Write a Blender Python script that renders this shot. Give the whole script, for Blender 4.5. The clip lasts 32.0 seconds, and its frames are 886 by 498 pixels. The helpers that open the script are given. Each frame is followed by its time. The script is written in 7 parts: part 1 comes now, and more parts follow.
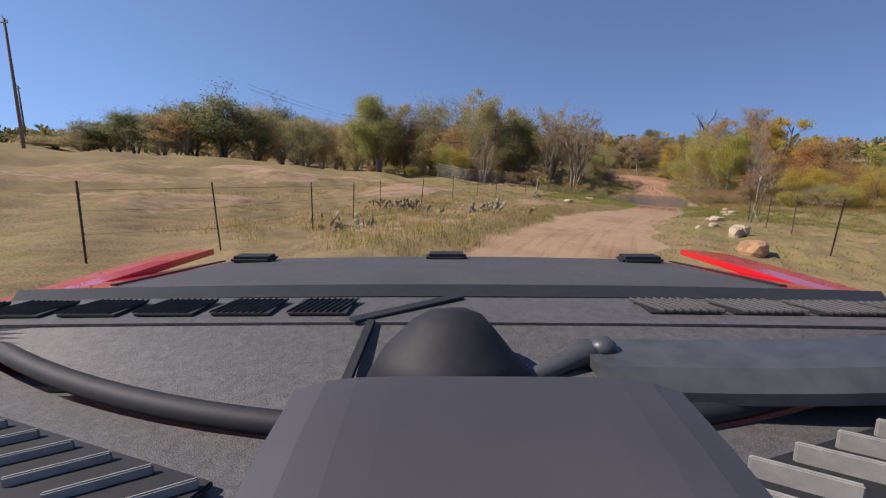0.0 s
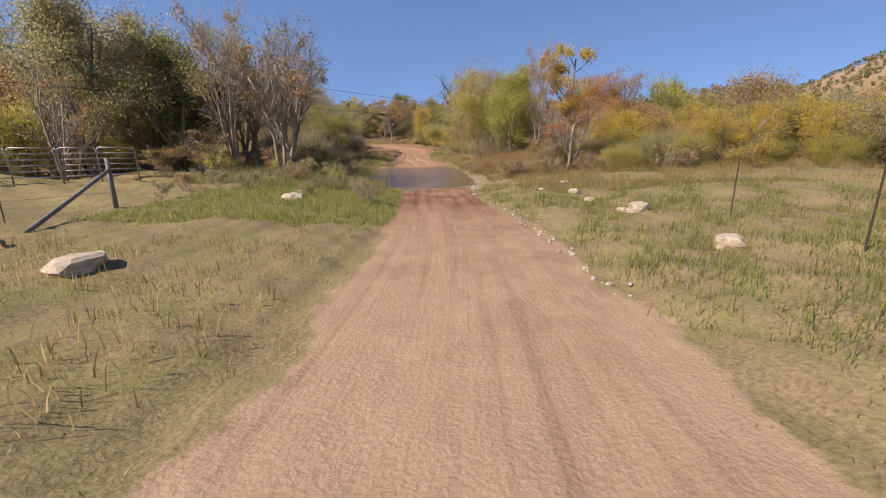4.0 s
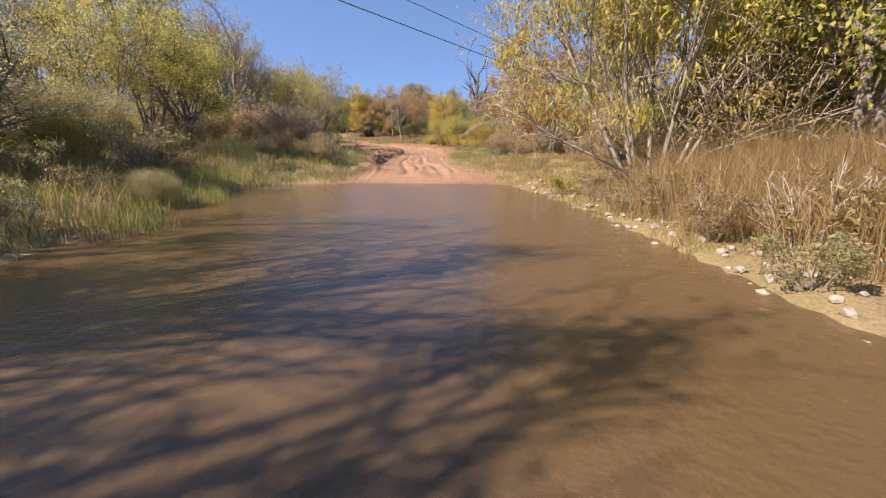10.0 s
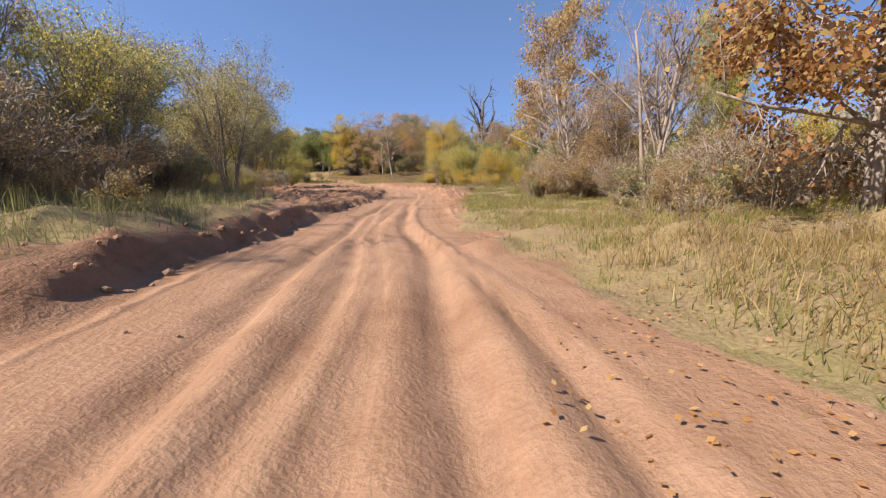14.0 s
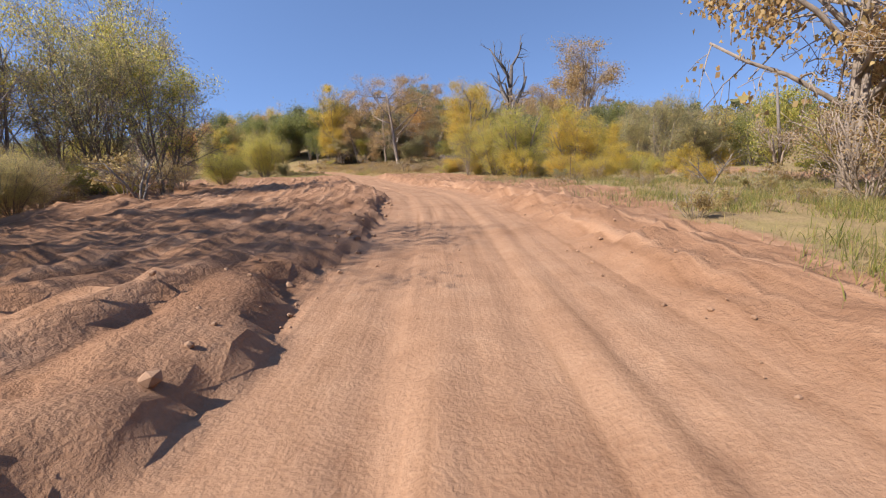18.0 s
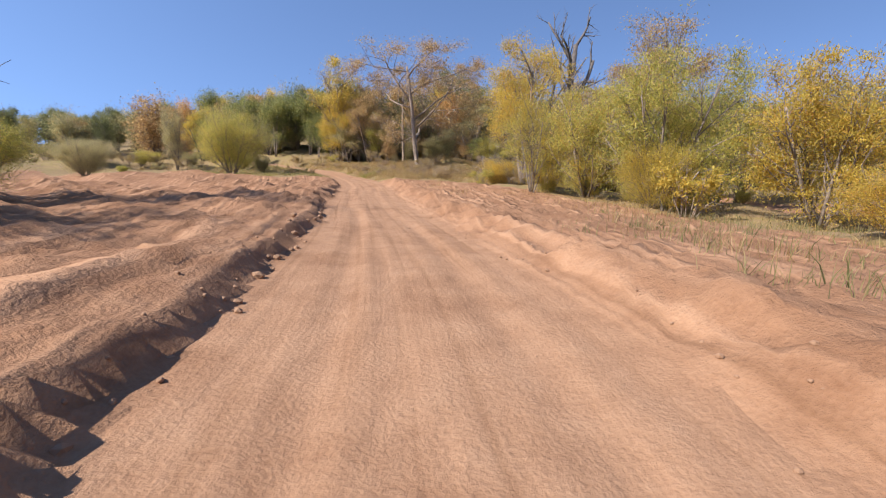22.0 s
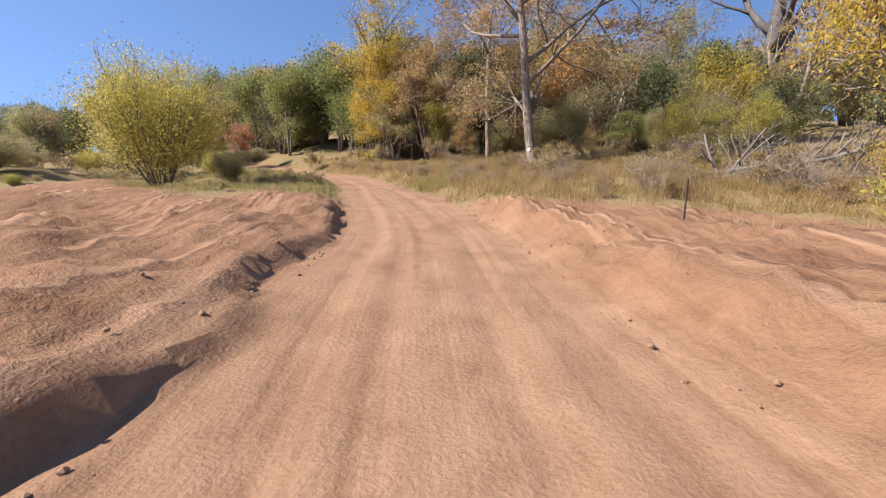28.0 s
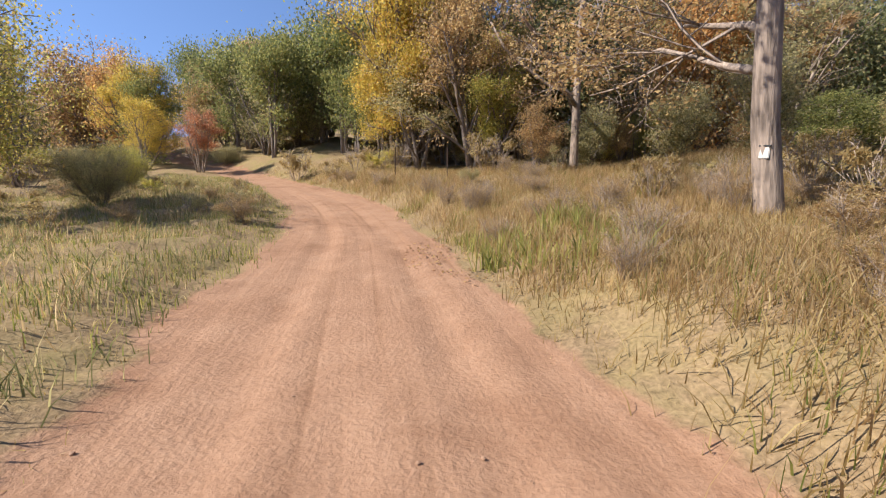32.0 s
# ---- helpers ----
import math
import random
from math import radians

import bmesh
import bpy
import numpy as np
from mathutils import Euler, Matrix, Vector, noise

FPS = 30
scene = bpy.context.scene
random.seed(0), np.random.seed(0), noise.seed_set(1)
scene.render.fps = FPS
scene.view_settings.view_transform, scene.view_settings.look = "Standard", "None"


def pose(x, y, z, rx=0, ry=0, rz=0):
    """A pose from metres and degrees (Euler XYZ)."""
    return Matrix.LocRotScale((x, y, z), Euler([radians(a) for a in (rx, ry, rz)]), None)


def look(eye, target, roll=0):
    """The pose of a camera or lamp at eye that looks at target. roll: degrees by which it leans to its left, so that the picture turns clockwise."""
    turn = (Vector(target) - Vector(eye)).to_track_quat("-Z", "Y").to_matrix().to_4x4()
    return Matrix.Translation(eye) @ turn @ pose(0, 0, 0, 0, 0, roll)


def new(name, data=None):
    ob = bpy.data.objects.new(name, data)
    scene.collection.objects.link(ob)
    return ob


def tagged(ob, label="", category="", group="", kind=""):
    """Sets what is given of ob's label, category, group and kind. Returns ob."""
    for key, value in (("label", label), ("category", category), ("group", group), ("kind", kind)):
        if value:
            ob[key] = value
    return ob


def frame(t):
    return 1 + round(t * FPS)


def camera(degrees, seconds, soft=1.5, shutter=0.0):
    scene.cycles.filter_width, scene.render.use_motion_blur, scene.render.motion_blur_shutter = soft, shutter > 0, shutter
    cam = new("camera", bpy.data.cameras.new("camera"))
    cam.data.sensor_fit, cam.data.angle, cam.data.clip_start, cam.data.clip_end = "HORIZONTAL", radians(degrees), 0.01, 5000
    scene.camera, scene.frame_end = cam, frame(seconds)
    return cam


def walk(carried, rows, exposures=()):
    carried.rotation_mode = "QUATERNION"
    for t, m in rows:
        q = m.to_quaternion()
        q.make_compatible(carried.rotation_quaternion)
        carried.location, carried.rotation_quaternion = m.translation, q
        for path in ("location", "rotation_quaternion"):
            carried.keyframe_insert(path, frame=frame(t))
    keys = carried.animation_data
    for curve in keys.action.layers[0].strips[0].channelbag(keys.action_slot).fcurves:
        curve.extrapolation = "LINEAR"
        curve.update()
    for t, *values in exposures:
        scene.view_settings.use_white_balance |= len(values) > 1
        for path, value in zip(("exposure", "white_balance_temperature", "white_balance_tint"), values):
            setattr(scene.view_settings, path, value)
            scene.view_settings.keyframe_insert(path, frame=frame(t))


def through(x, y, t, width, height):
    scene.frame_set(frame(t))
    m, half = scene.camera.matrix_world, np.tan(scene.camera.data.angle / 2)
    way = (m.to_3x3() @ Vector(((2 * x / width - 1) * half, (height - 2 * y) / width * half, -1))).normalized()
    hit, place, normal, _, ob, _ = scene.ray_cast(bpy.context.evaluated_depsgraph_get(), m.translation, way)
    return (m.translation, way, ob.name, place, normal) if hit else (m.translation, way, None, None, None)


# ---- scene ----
import itertools

# ---------------------------------------------------------------- camera
cam = camera(92.0, 32.0, soft=1.2)
PATH = [  # seconds, place, yaw, pitch, roll
    (0, 0.000, 0.012, 1.512, 25.68, -12.02, 2.67),
    (0.5, -1.022, 4.469, 1.331, 17.94, -13.75, 0.59),
    (1, -1.612, 8.695, 1.172, 9.88, -12.95, 0.37),
    (1.5, -1.760, 12.450, 1.059, 4.05, -13.24, 0.88),
    (2, -1.637, 15.651, 0.936, -0.09, -13.06, 0.38),
    (2.5, -1.470, 18.430, 0.828, -2.40, -13.80, -0.89),
    (3, -1.342, 20.969, 0.765, -3.67, -13.94, -0.47),
    (3.5, -1.181, 23.359, 0.668, -4.35, -14.51, -0.82),
    (5.5, 0.201, 31.762, -0.017, -2.60, -14.77, -1.03),
    (6, 0.239, 33.906, -0.045, -2.54, -15.05, -1.35),
    (6.5, 0.222, 36.353, -0.073, -2.19, -15.41, -0.97),
    (7, 0.238, 39.556, -0.302, -1.65, -14.64, -0.94),
    (7.5, 0.234, 42.887, -0.546, -1.50, -13.98, 0.81),
    (8, 0.339, 46.212, -0.831, -1.53, -14.31, -0.61),
    (8.5, 0.357, 49.087, -0.824, -1.68, -13.06, -1.43),
    (9, 0.430, 52.015, -0.962, -1.77, -13.05, -0.89),
    (9.5, 0.464, 54.804, -1.216, -1.96, -13.89, 0.70),
    (10, 0.503, 57.393, -1.239, -1.95, -13.76, 0.66),
    (10.5, 0.501, 59.928, -1.345, -1.70, -11.88, 0.24),
    (11, 0.513, 62.463, -1.378, -1.88, -11.94, 0.19),
    (11.5, 0.523, 65.034, -1.434, -1.64, -11.98, 0.57),
    (12, 0.483, 67.512, -1.477, -1.35, -12.69, 0.82),
    (12.5, 0.543, 70.123, -1.523, -1.94, -12.21, 0.11),
    (13, 0.673, 72.739, -1.581, -1.26, -11.40, -0.29),
    (13.5, 0.724, 75.336, -1.530, -1.72, -10.13, -0.88),
    (14, 0.797, 78.058, -1.396, -1.96, -8.67, -0.12),
    (14.5, 0.807, 80.754, -1.317, -1.98, -5.98, -0.16),
    (16.5, -1.045, 91.683, -1.194, -1.70, -9.63, -0.71),
    (17, -1.198, 94.391, -1.087, -1.27, -10.14, -0.71),
    (17.5, -1.172, 97.004, -1.054, -0.97, -10.53, -1.14),
    (18, -1.113, 99.599, -1.028, -1.01, -10.43, -1.67),
    (18.5, -1.060, 102.032, -0.976, -0.93, -10.24, -0.64),
    (19, -1.062, 104.495, -0.958, -0.81, -10.67, -0.92),
    (19.5, -1.029, 106.935, -0.923, -0.69, -10.29, -0.91),
    (20, -0.956, 109.308, -0.902, -0.54, -10.29, -0.15),
    (20.5, -0.962, 111.654, -0.792, -0.12, -10.14, -0.44),
    (21, -1.033, 113.801, -0.743, 0.12, -10.03, -0.37),
    (21.5, -1.172, 115.702, -0.741, 1.05, -10.12, -0.72),
    (22, -1.474, 117.677, -0.714, 2.18, -10.04, 1.63),
    (22.5, -1.760, 119.764, -0.740, 3.42, -10.63, -0.48),
    (23, -2.092, 121.563, -0.635, 4.32, -10.21, 0.88),
    (23.5, -2.356, 123.035, -0.561, 5.86, -9.58, 0.02),
    (24, -2.938, 125.277, -0.589, 6.63, -9.46, 0.15),
    (24.5, -3.414, 127.381, -0.672, 7.22, -9.77, 0.71),
    (25, -3.966, 129.421, -0.723, 7.99, -9.82, -0.12),
    (25.5, -4.456, 131.362, -0.745, 8.06, -9.34, 0.10),
    (27.5, -6.380, 139.129, -0.621, 9.03, -10.21, -0.20),
    (28, -6.810, 141.149, -0.641, 9.61, -9.93, 0.52),
    (28.5, -7.237, 143.143, -0.601, 9.90, -9.78, 1.52),
    (29, -7.551, 144.956, -0.586, 10.53, -9.70, 0.43),
    (29.5, -7.937, 146.522, -0.478, 11.06, -9.84, 1.27),
    (30, -8.377, 148.163, -0.432, 11.52, -9.50, 1.39),
    (30.5, -8.877, 149.578, -0.508, 11.68, -8.91, 1.98),
    (31, -9.299, 151.058, -0.374, 12.21, -9.03, 1.73),
    (31.5, -9.777, 152.372, -0.236, 12.46, -9.21, 2.13),
    (32, -10.259, 153.600, -0.090, 12.75, -9.29, 1.91),
]
walk(cam, [(t, pose(x, y, z, 90 + pitch, 0, yaw) @ pose(0, 0, 0, 0, 0, roll)) for t, x, y, z, yaw, pitch, roll in PATH],
     exposures=[(0.0, 0.2, 6750, 16), (4.0, 0.5, 6800, 16), (8.0, 0.92, 6900, 16), (12.0, 0.95, 6850, 16), (15.0, 0.78, 6700, 15), (32.0, 0.82, 6550, 14)])

# ---------------------------------------------------------------- sky and sun
SUN_AZ, SUN_EL = radians(-118), radians(41)      # azimuth from +y, to the right positive
world = bpy.data.worlds.new("sky")
scene.world = world
world.use_nodes = True
wn = world.node_tree.nodes
sky = wn.new("ShaderNodeTexSky")
sky.sky_type = "NISHITA"
sky.sun_disc = False
sky.sun_elevation = SUN_EL
sky.sun_rotation = SUN_AZ
sky.altitude = 1800
sky.air_density, sky.dust_density, sky.ozone_density = 1.0, 0.0, 4.0
wn["Background"].inputs["Strength"].default_value = 0.15
# clear dry air: the pale band at the horizon stays thin
sky_dir, sky_lift = wn.new("ShaderNodeTexCoord"), wn.new("ShaderNodeVectorMath")
sky_lift.operation = "ADD"
sky_lift.inputs[1].default_value = (0, 0, 0.27)
world.node_tree.links.new(sky_dir.outputs["Generated"], sky_lift.inputs[0])
world.node_tree.links.new(sky_lift.outputs[0], sky.inputs["Vector"])
world.node_tree.links.new(sky.outputs[0], wn["Background"].inputs[0])
lamp = bpy.data.lights.new("sun", "SUN")
lamp.energy, lamp.angle, lamp.color = 5.0, radians(0.53), (1.0, 0.95, 0.87)
sun = new("sun", lamp)
d = Vector((math.sin(SUN_AZ) * math.cos(SUN_EL), math.cos(SUN_AZ) * math.cos(SUN_EL), math.sin(SUN_EL)))
sun.matrix_world = look(d * 100, (0, 0, 0))


# ---------------------------------------------------------------- materials
def material(name, rough=0.9, metal=0.0):
    m = bpy.data.materials.new(name)
    m.use_nodes = True
    b = m.node_tree.nodes["Principled BSDF"]
    b.inputs["Roughness"].default_value = rough
    b.inputs["Metallic"].default_value = metal
    return m, m.node_tree.nodes, m.node_tree.links, b


def ramp_of(nodes, links, source, stops):
    r = nodes.new("ShaderNodeValToRGB")
    el = r.color_ramp.elements
    while len(el) < len(stops):
        el.new(0.5)
    for e, (p, c) in zip(el, stops):
        e.position, e.color = p, (*c, 1)
    links.new(source, r.inputs[0])
    return r.outputs[0]


def noise_of(nodes, links, scale, detail=4.0, space="Object", rough=0.6):
    co = nodes.new("ShaderNodeTexCoord")
    n = nodes.new("ShaderNodeTexNoise")
    n.inputs["Scale"].default_value, n.inputs["Detail"].default_value = scale, detail
    n.inputs["Roughness"].default_value = rough
    links.new(co.outputs[space], n.inputs["Vector"])
    return n.outputs["Fac"]


def mixed(nodes, links, fac, a, b, kind="MIX"):
    m = nodes.new("ShaderNodeMix")
    m.data_type, m.blend_type = "RGBA", kind
    if isinstance(fac, float):
        m.inputs[0].default_value = fac
    else:
        links.new(fac, m.inputs[0])
    for sock, v in ((m.inputs[6], a), (m.inputs[7], b)):
        if isinstance(v, tuple):
            sock.default_value = (*v, 1)
        else:
            links.new(v, sock)
    return m.outputs[2]


def bumped(nodes, links, bsdf, height, strength, distance):
    b = nodes.new("ShaderNodeBump")
    b.inputs["Strength"].default_value, b.inputs["Distance"].default_value = strength, distance
    links.new(height, b.inputs["Height"])
    links.new(b.outputs[0], bsdf.inputs["Normal"])


def leaf_material(name, stops, through=0.6, rough=0.55, spread=0.3):
    """Leaves: each leaf takes its own tint, each plant a shift of it, and some light passes through."""
    m, nd, ln, b = material(name, rough)
    geo = nd.new("ShaderNodeNewGeometry")
    info = nd.new("ShaderNodeObjectInfo")
    add = nd.new("ShaderNodeMath")
    add.operation = "MULTIPLY_ADD"
    ln.new(info.outputs["Random"], add.inputs[0])
    add.inputs[1].default_value, add.inputs[2].default_value = spread, -spread / 2
    tot = nd.new("ShaderNodeMath")
    ln.new(add.outputs[0], tot.inputs[0])
    ln.new(geo.outputs["Random Per Island"], tot.inputs[1])
    col = ramp_of(nd, ln, tot.outputs[0], stops)
    ln.new(col, b.inputs["Base Color"])
    b.inputs["Specular IOR Level"].default_value = 0.3
    tr = nd.new("ShaderNodeBsdfTranslucent")
    ln.new(col, tr.inputs[0])
    mx = nd.new("ShaderNodeMixShader")
    mx.inputs[0].default_value = through
    ln.new(b.outputs[0], mx.inputs[1])
    ln.new(tr.outputs[0], mx.inputs[2])
    ln.new(mx.outputs[0], nd["Material Output"].inputs[0])
    return m


def rough_material(name, dark, light, scale, bump=0.4, dist=0.02, rough=0.9, metal=0.0, low=0.3, high=0.7):
    m, nd, ln, b = material(name, rough, metal)
    n1 = noise_of(nd, ln, scale, 8)
    n2 = noise_of(nd, ln, scale * 0.12, 3)
    c = ramp_of(nd, ln, n1, [(low, dark), (high, light)])
    c2 = ramp_of(nd, ln, n2, [(0.3, tuple(v * 0.75 for v in dark)), (0.7, light)])
    ln.new(mixed(nd, ln, 0.35, c, c2), b.inputs["Base Color"])
    bumped(nd, ln, b, n1, bump, dist)
    return m


LEAF = {
    "willow": leaf_material("willow_leaf", [(0.0, (0.25, 0.27, 0.07)), (0.35, (0.47, 0.44, 0.105)), (0.7, (0.66, 0.57, 0.145)), (1.0, (0.60, 0.40, 0.13))]),
    "green": leaf_material("green_leaf", [(0, (0.14, 0.17, 0.06)), (0.5, (0.27, 0.29, 0.10)), (1, (0.45, 0.40, 0.13))]),
    "olive": leaf_material("olive_leaf", [(0, (0.24, 0.23, 0.115)), (0.45, (0.41, 0.375, 0.18)), (0.8, (0.54, 0.46, 0.22)), (1, (0.57, 0.42, 0.20))]),
    "yellow": leaf_material("yellow_leaf", [(0, (0.42, 0.35, 0.08)), (0.45, (0.64, 0.49, 0.10)), (0.85, (0.70, 0.50, 0.10)), (1, (0.64, 0.36, 0.09))]),
    "orange": leaf_material("orange_leaf", [(0, (0.38, 0.19, 0.075)), (0.4, (0.58, 0.31, 0.115)), (0.8, (0.68, 0.43, 0.17)), (1, (0.64, 0.5, 0.23))]),
    "sycamore": leaf_material("sycamore_leaf", [(0, (0.15, 0.075, 0.04)), (0.25, (0.34, 0.17, 0.075)), (0.55, (0.55, 0.28, 0.10)), (0.8, (0.58, 0.38, 0.13)), (1, (0.34, 0.32, 0.12))], spread=0.1),
    "brown": leaf_material("brown_leaf", [(0, (0.26, 0.16, 0.085)), (0.5, (0.5, 0.33, 0.15)), (1, (0.62, 0.46, 0.21))]),
    "dark": leaf_material("dark_leaf", [(0, (0.10, 0.12, 0.055)), (0.6, (0.22, 0.24, 0.105)), (1, (0.36, 0.33, 0.15))], through=0.5),
    "rust": leaf_material("rust_leaf", [(0, (0.42, 0.17, 0.09)), (0.6, (0.6, 0.30, 0.16)), (1, (0.64, 0.44, 0.25))]),
    "drygrass": leaf_material("dry_grass_blade", [(0.0, (0.22, 0.15, 0.055)), (0.5, (0.43, 0.31, 0.13)), (1.0, (0.60, 0.48, 0.23))], spread=0.0),
    "meadow": leaf_material("meadow_blade", [(0.0, (0.12, 0.155, 0.035)), (0.5, (0.28, 0.28, 0.07)), (1.0, (0.50, 0.40, 0.15))], spread=0.0),
    "lush": leaf_material("lush_blade", [(0.0, (0.19, 0.21, 0.055)), (0.6, (0.36, 0.36, 0.10)), (1.0, (0.54, 0.46, 0.17))], spread=0.0),
    "far": leaf_material("far_leaf", [(0.0, (0.072, 0.087, 0.036)), (0.5, (0.174, 0.174, 0.072)), (0.8, (0.348, 0.275, 0.102)), (1.0, (0.464, 0.261, 0.087))], through=0.4, spread=0.0),
    "plume": leaf_material("reddish_grass_plume", [(0.0, (0.27, 0.17, 0.075)), (0.5, (0.47, 0.32, 0.15)), (1.0, (0.60, 0.46, 0.25))], spread=0.0),
    "reed": leaf_material("reed_blade", [(0.0, (0.14, 0.155, 0.055)), (0.5, (0.28, 0.27, 0.11)), (1.0, (0.48, 0.39, 0.20))], spread=0.0),
}
BARK = rough_material("grey_brown_bark", (0.10, 0.08, 0.066), (0.31, 0.25, 0.205), 14, 0.8, 0.03)


def furrowed_bark(name, dark, light):
    """Bark with long upright furrows and ridges."""
    m, nd, ln, b = material(name, 0.95)
    co, mp, n = nd.new("ShaderNodeTexCoord"), nd.new("ShaderNodeMapping"), nd.new("ShaderNodeTexNoise")
    mp.inputs["Scale"].default_value = (26, 26, 3.2)
    n.inputs["Scale"].default_value, n.inputs["Detail"].default_value = 1.0, 6
    ln.new(co.outputs["Object"], mp.inputs[0])
    ln.new(mp.outputs[0], n.inputs["Vector"])
    c = ramp_of(nd, ln, n.outputs["Fac"], [(0.36, dark), (0.62, light)])
    ln.new(mixed(nd, ln, 0.5, c, ramp_of(nd, ln, noise_of(nd, ln, 1.4, 4), [(0.3, dark), (0.65, light)])), b.inputs["Base Color"])
    bumped(nd, ln, b, n.outputs["Fac"], 1.0, 0.06)
    return m


OAK_BARK = furrowed_bark("furrowed_oak_bark", (0.085, 0.065, 0.05), (0.40, 0.315, 0.245))
PALE_BARK = rough_material("pale_bark", (0.17, 0.13, 0.10), (0.42, 0.35, 0.28), 9, 0.8, 0.03)
DEAD_WOOD = rough_material("weathered_dead_wood", (0.09, 0.075, 0.065), (0.27, 0.235, 0.20), 9, 0.7, 0.02)
DARK_SNAG = rough_material("dark_standing_deadwood", (0.05, 0.042, 0.04), (0.19, 0.165, 0.15), 9, 0.7, 0.02)
TWIG = rough_material("brown_twig", (0.18, 0.138, 0.105), (0.40, 0.315, 0.24), 20, 0.3, 0.01)
STONE = rough_material("pale_limestone", (0.30, 0.215, 0.14), (0.62, 0.50, 0.355), 5, 0.8, 0.05)
CREEK_STONE = rough_material("creek_cobble", (0.23, 0.18, 0.132), (0.47, 0.395, 0.31), 7, 0.6, 0.03, rough=0.7)
STEEL = rough_material("rusty_steel_post", (0.05, 0.035, 0.03), (0.14, 0.09, 0.07), 30, 0.3, 0.004, rough=0.7, metal=0.4)
GALV = rough_material("galvanised_pipe", (0.30, 0.28, 0.26), (0.52, 0.50, 0.47), 12, 0.2, 0.004, rough=0.5, metal=0.6)
OLD_POST = rough_material("weathered_cedar", (0.10, 0.085, 0.07), (0.28, 0.24, 0.20), 16, 0.6, 0.01)
WIRE = rough_material("wire", (0.10, 0.09, 0.085), (0.2, 0.19, 0.18), 30, 0.1, 0.002, rough=0.5, metal=0.5)
CABLE = rough_material("black_cable", (0.012, 0.012, 0.013), (0.03, 0.03, 0.032), 10, 0.1, 0.002, rough=0.6)


CREEK_A, CREEK_B = 54.0, 73.2        # near and far waterline on the track


def ground_material():
    m, nd, ln, b = material("earth_and_grass", 0.95)
    b.inputs["Specular IOR Level"].default_value = 0.15
    att = {}
    for key in ("sand", "lush", "pale", "wet", "across", "along"):
        a = nd.new("ShaderNodeAttribute")
        a.attribute_name = key
        att[key] = a.outputs["Fac"]
    fine, mid, big = noise_of(nd, ln, 26, 8), noise_of(nd, ln, 2.3, 6), noise_of(nd, ln, 0.22, 4)
    sand = mixed(nd, ln, 0.5, ramp_of(nd, ln, mid, [(0.25, (0.24, 0.129, 0.074)), (0.55, (0.345, 0.204, 0.124)), (0.8, (0.405, 0.257, 0.162))]),
                 ramp_of(nd, ln, fine, [(0.3, (0.26, 0.144, 0.083)), (0.7, (0.385, 0.235, 0.145))]))
    pale = mixed(nd, ln, 0.5, ramp_of(nd, ln, mid, [(0.25, (0.30, 0.195, 0.118)), (0.75, (0.43, 0.30, 0.19))]),
                 ramp_of(nd, ln, fine, [(0.3, (0.30, 0.197, 0.12)), (0.7, (0.44, 0.305, 0.195))]))
    # streaks that wheels have drawn along the track
    comb = nd.new("ShaderNodeCombineXYZ")
    for sock, key, k in ((0, "across", 5.5), (1, "along", 0.13)):
        mul = nd.new("ShaderNodeMath")
        mul.operation = "MULTIPLY"
        ln.new(att[key], mul.inputs[0])
        mul.inputs[1].default_value = k
        ln.new(mul.outputs[0], comb.inputs[sock])
    tracks = nd.new("ShaderNodeTexNoise")
    tracks.inputs["Scale"].default_value, tracks.inputs["Detail"].default_value = 1.0, 5
    ln.new(comb.outputs[0], tracks.inputs["Vector"])
    drawn = ramp_of(nd, ln, tracks.outputs["Fac"], [(0.30, (0.74, 0.70, 0.66)), (0.46, (1, 1, 1)), (0.7, (1.0, 1.0, 1.0))])
    dirt = mixed(nd, ln, 0.75, mixed(nd, ln, att["pale"], sand, pale), drawn, "MULTIPLY")
    damp = ramp_of(nd, ln, noise_of(nd, ln, 0.55, 5), [(0.33, (0.78, 0.73, 0.70)), (0.5, (1, 1, 1))])
    dirt = mixed(nd, ln, 0.8, dirt, damp, "MULTIPLY")
    # sand beside the wheel tracks is churned into lumps
    side = nd.new("ShaderNodeMath")
    side.operation = "ABSOLUTE"
    ln.new(att["across"], side.inputs[0])
    away = nd.new("ShaderNodeMapRange")
    ln.new(side.outputs[0], away.inputs[0])
    away.inputs[1].default_value, away.inputs[2].default_value = 1.5, 2.6
    beyond = nd.new("ShaderNodeMapRange")
    ln.new(att["along"], beyond.inputs[0])
    beyond.inputs[1].default_value, beyond.inputs[2].default_value = CREEK_B + 1.0, CREEK_B + 6.0
    churned = nd.new("ShaderNodeMath")
    churned.operation = "MULTIPLY"
    ln.new(away.outputs[0], churned.inputs[0])
    ln.new(beyond.outputs[0], churned.inputs[1])
    bar_sand = nd.new("ShaderNodeMath")
    bar_sand.operation = "MULTIPLY"
    ln.new(churned.outputs[0], bar_sand.inputs[0])
    ln.new(att["sand"], bar_sand.inputs[1])
    stained = nd.new("ShaderNodeMath")
    stained.operation = "MULTIPLY"
    ln.new(bar_sand.outputs[0], stained.inputs[0])
    stained.inputs[1].default_value = 0.6
    drawn_ = nd.new("ShaderNodeCombineXYZ")
    for sock, key, k in ((0, "across", 2.6), (1, "along", 0.10)):
        mul = nd.new("ShaderNodeMath")
        mul.operation = "MULTIPLY"
        ln.new(att[key], mul.inputs[0])
        mul.inputs[1].default_value = k
        ln.new(mul.outputs[0], drawn_.inputs[sock])
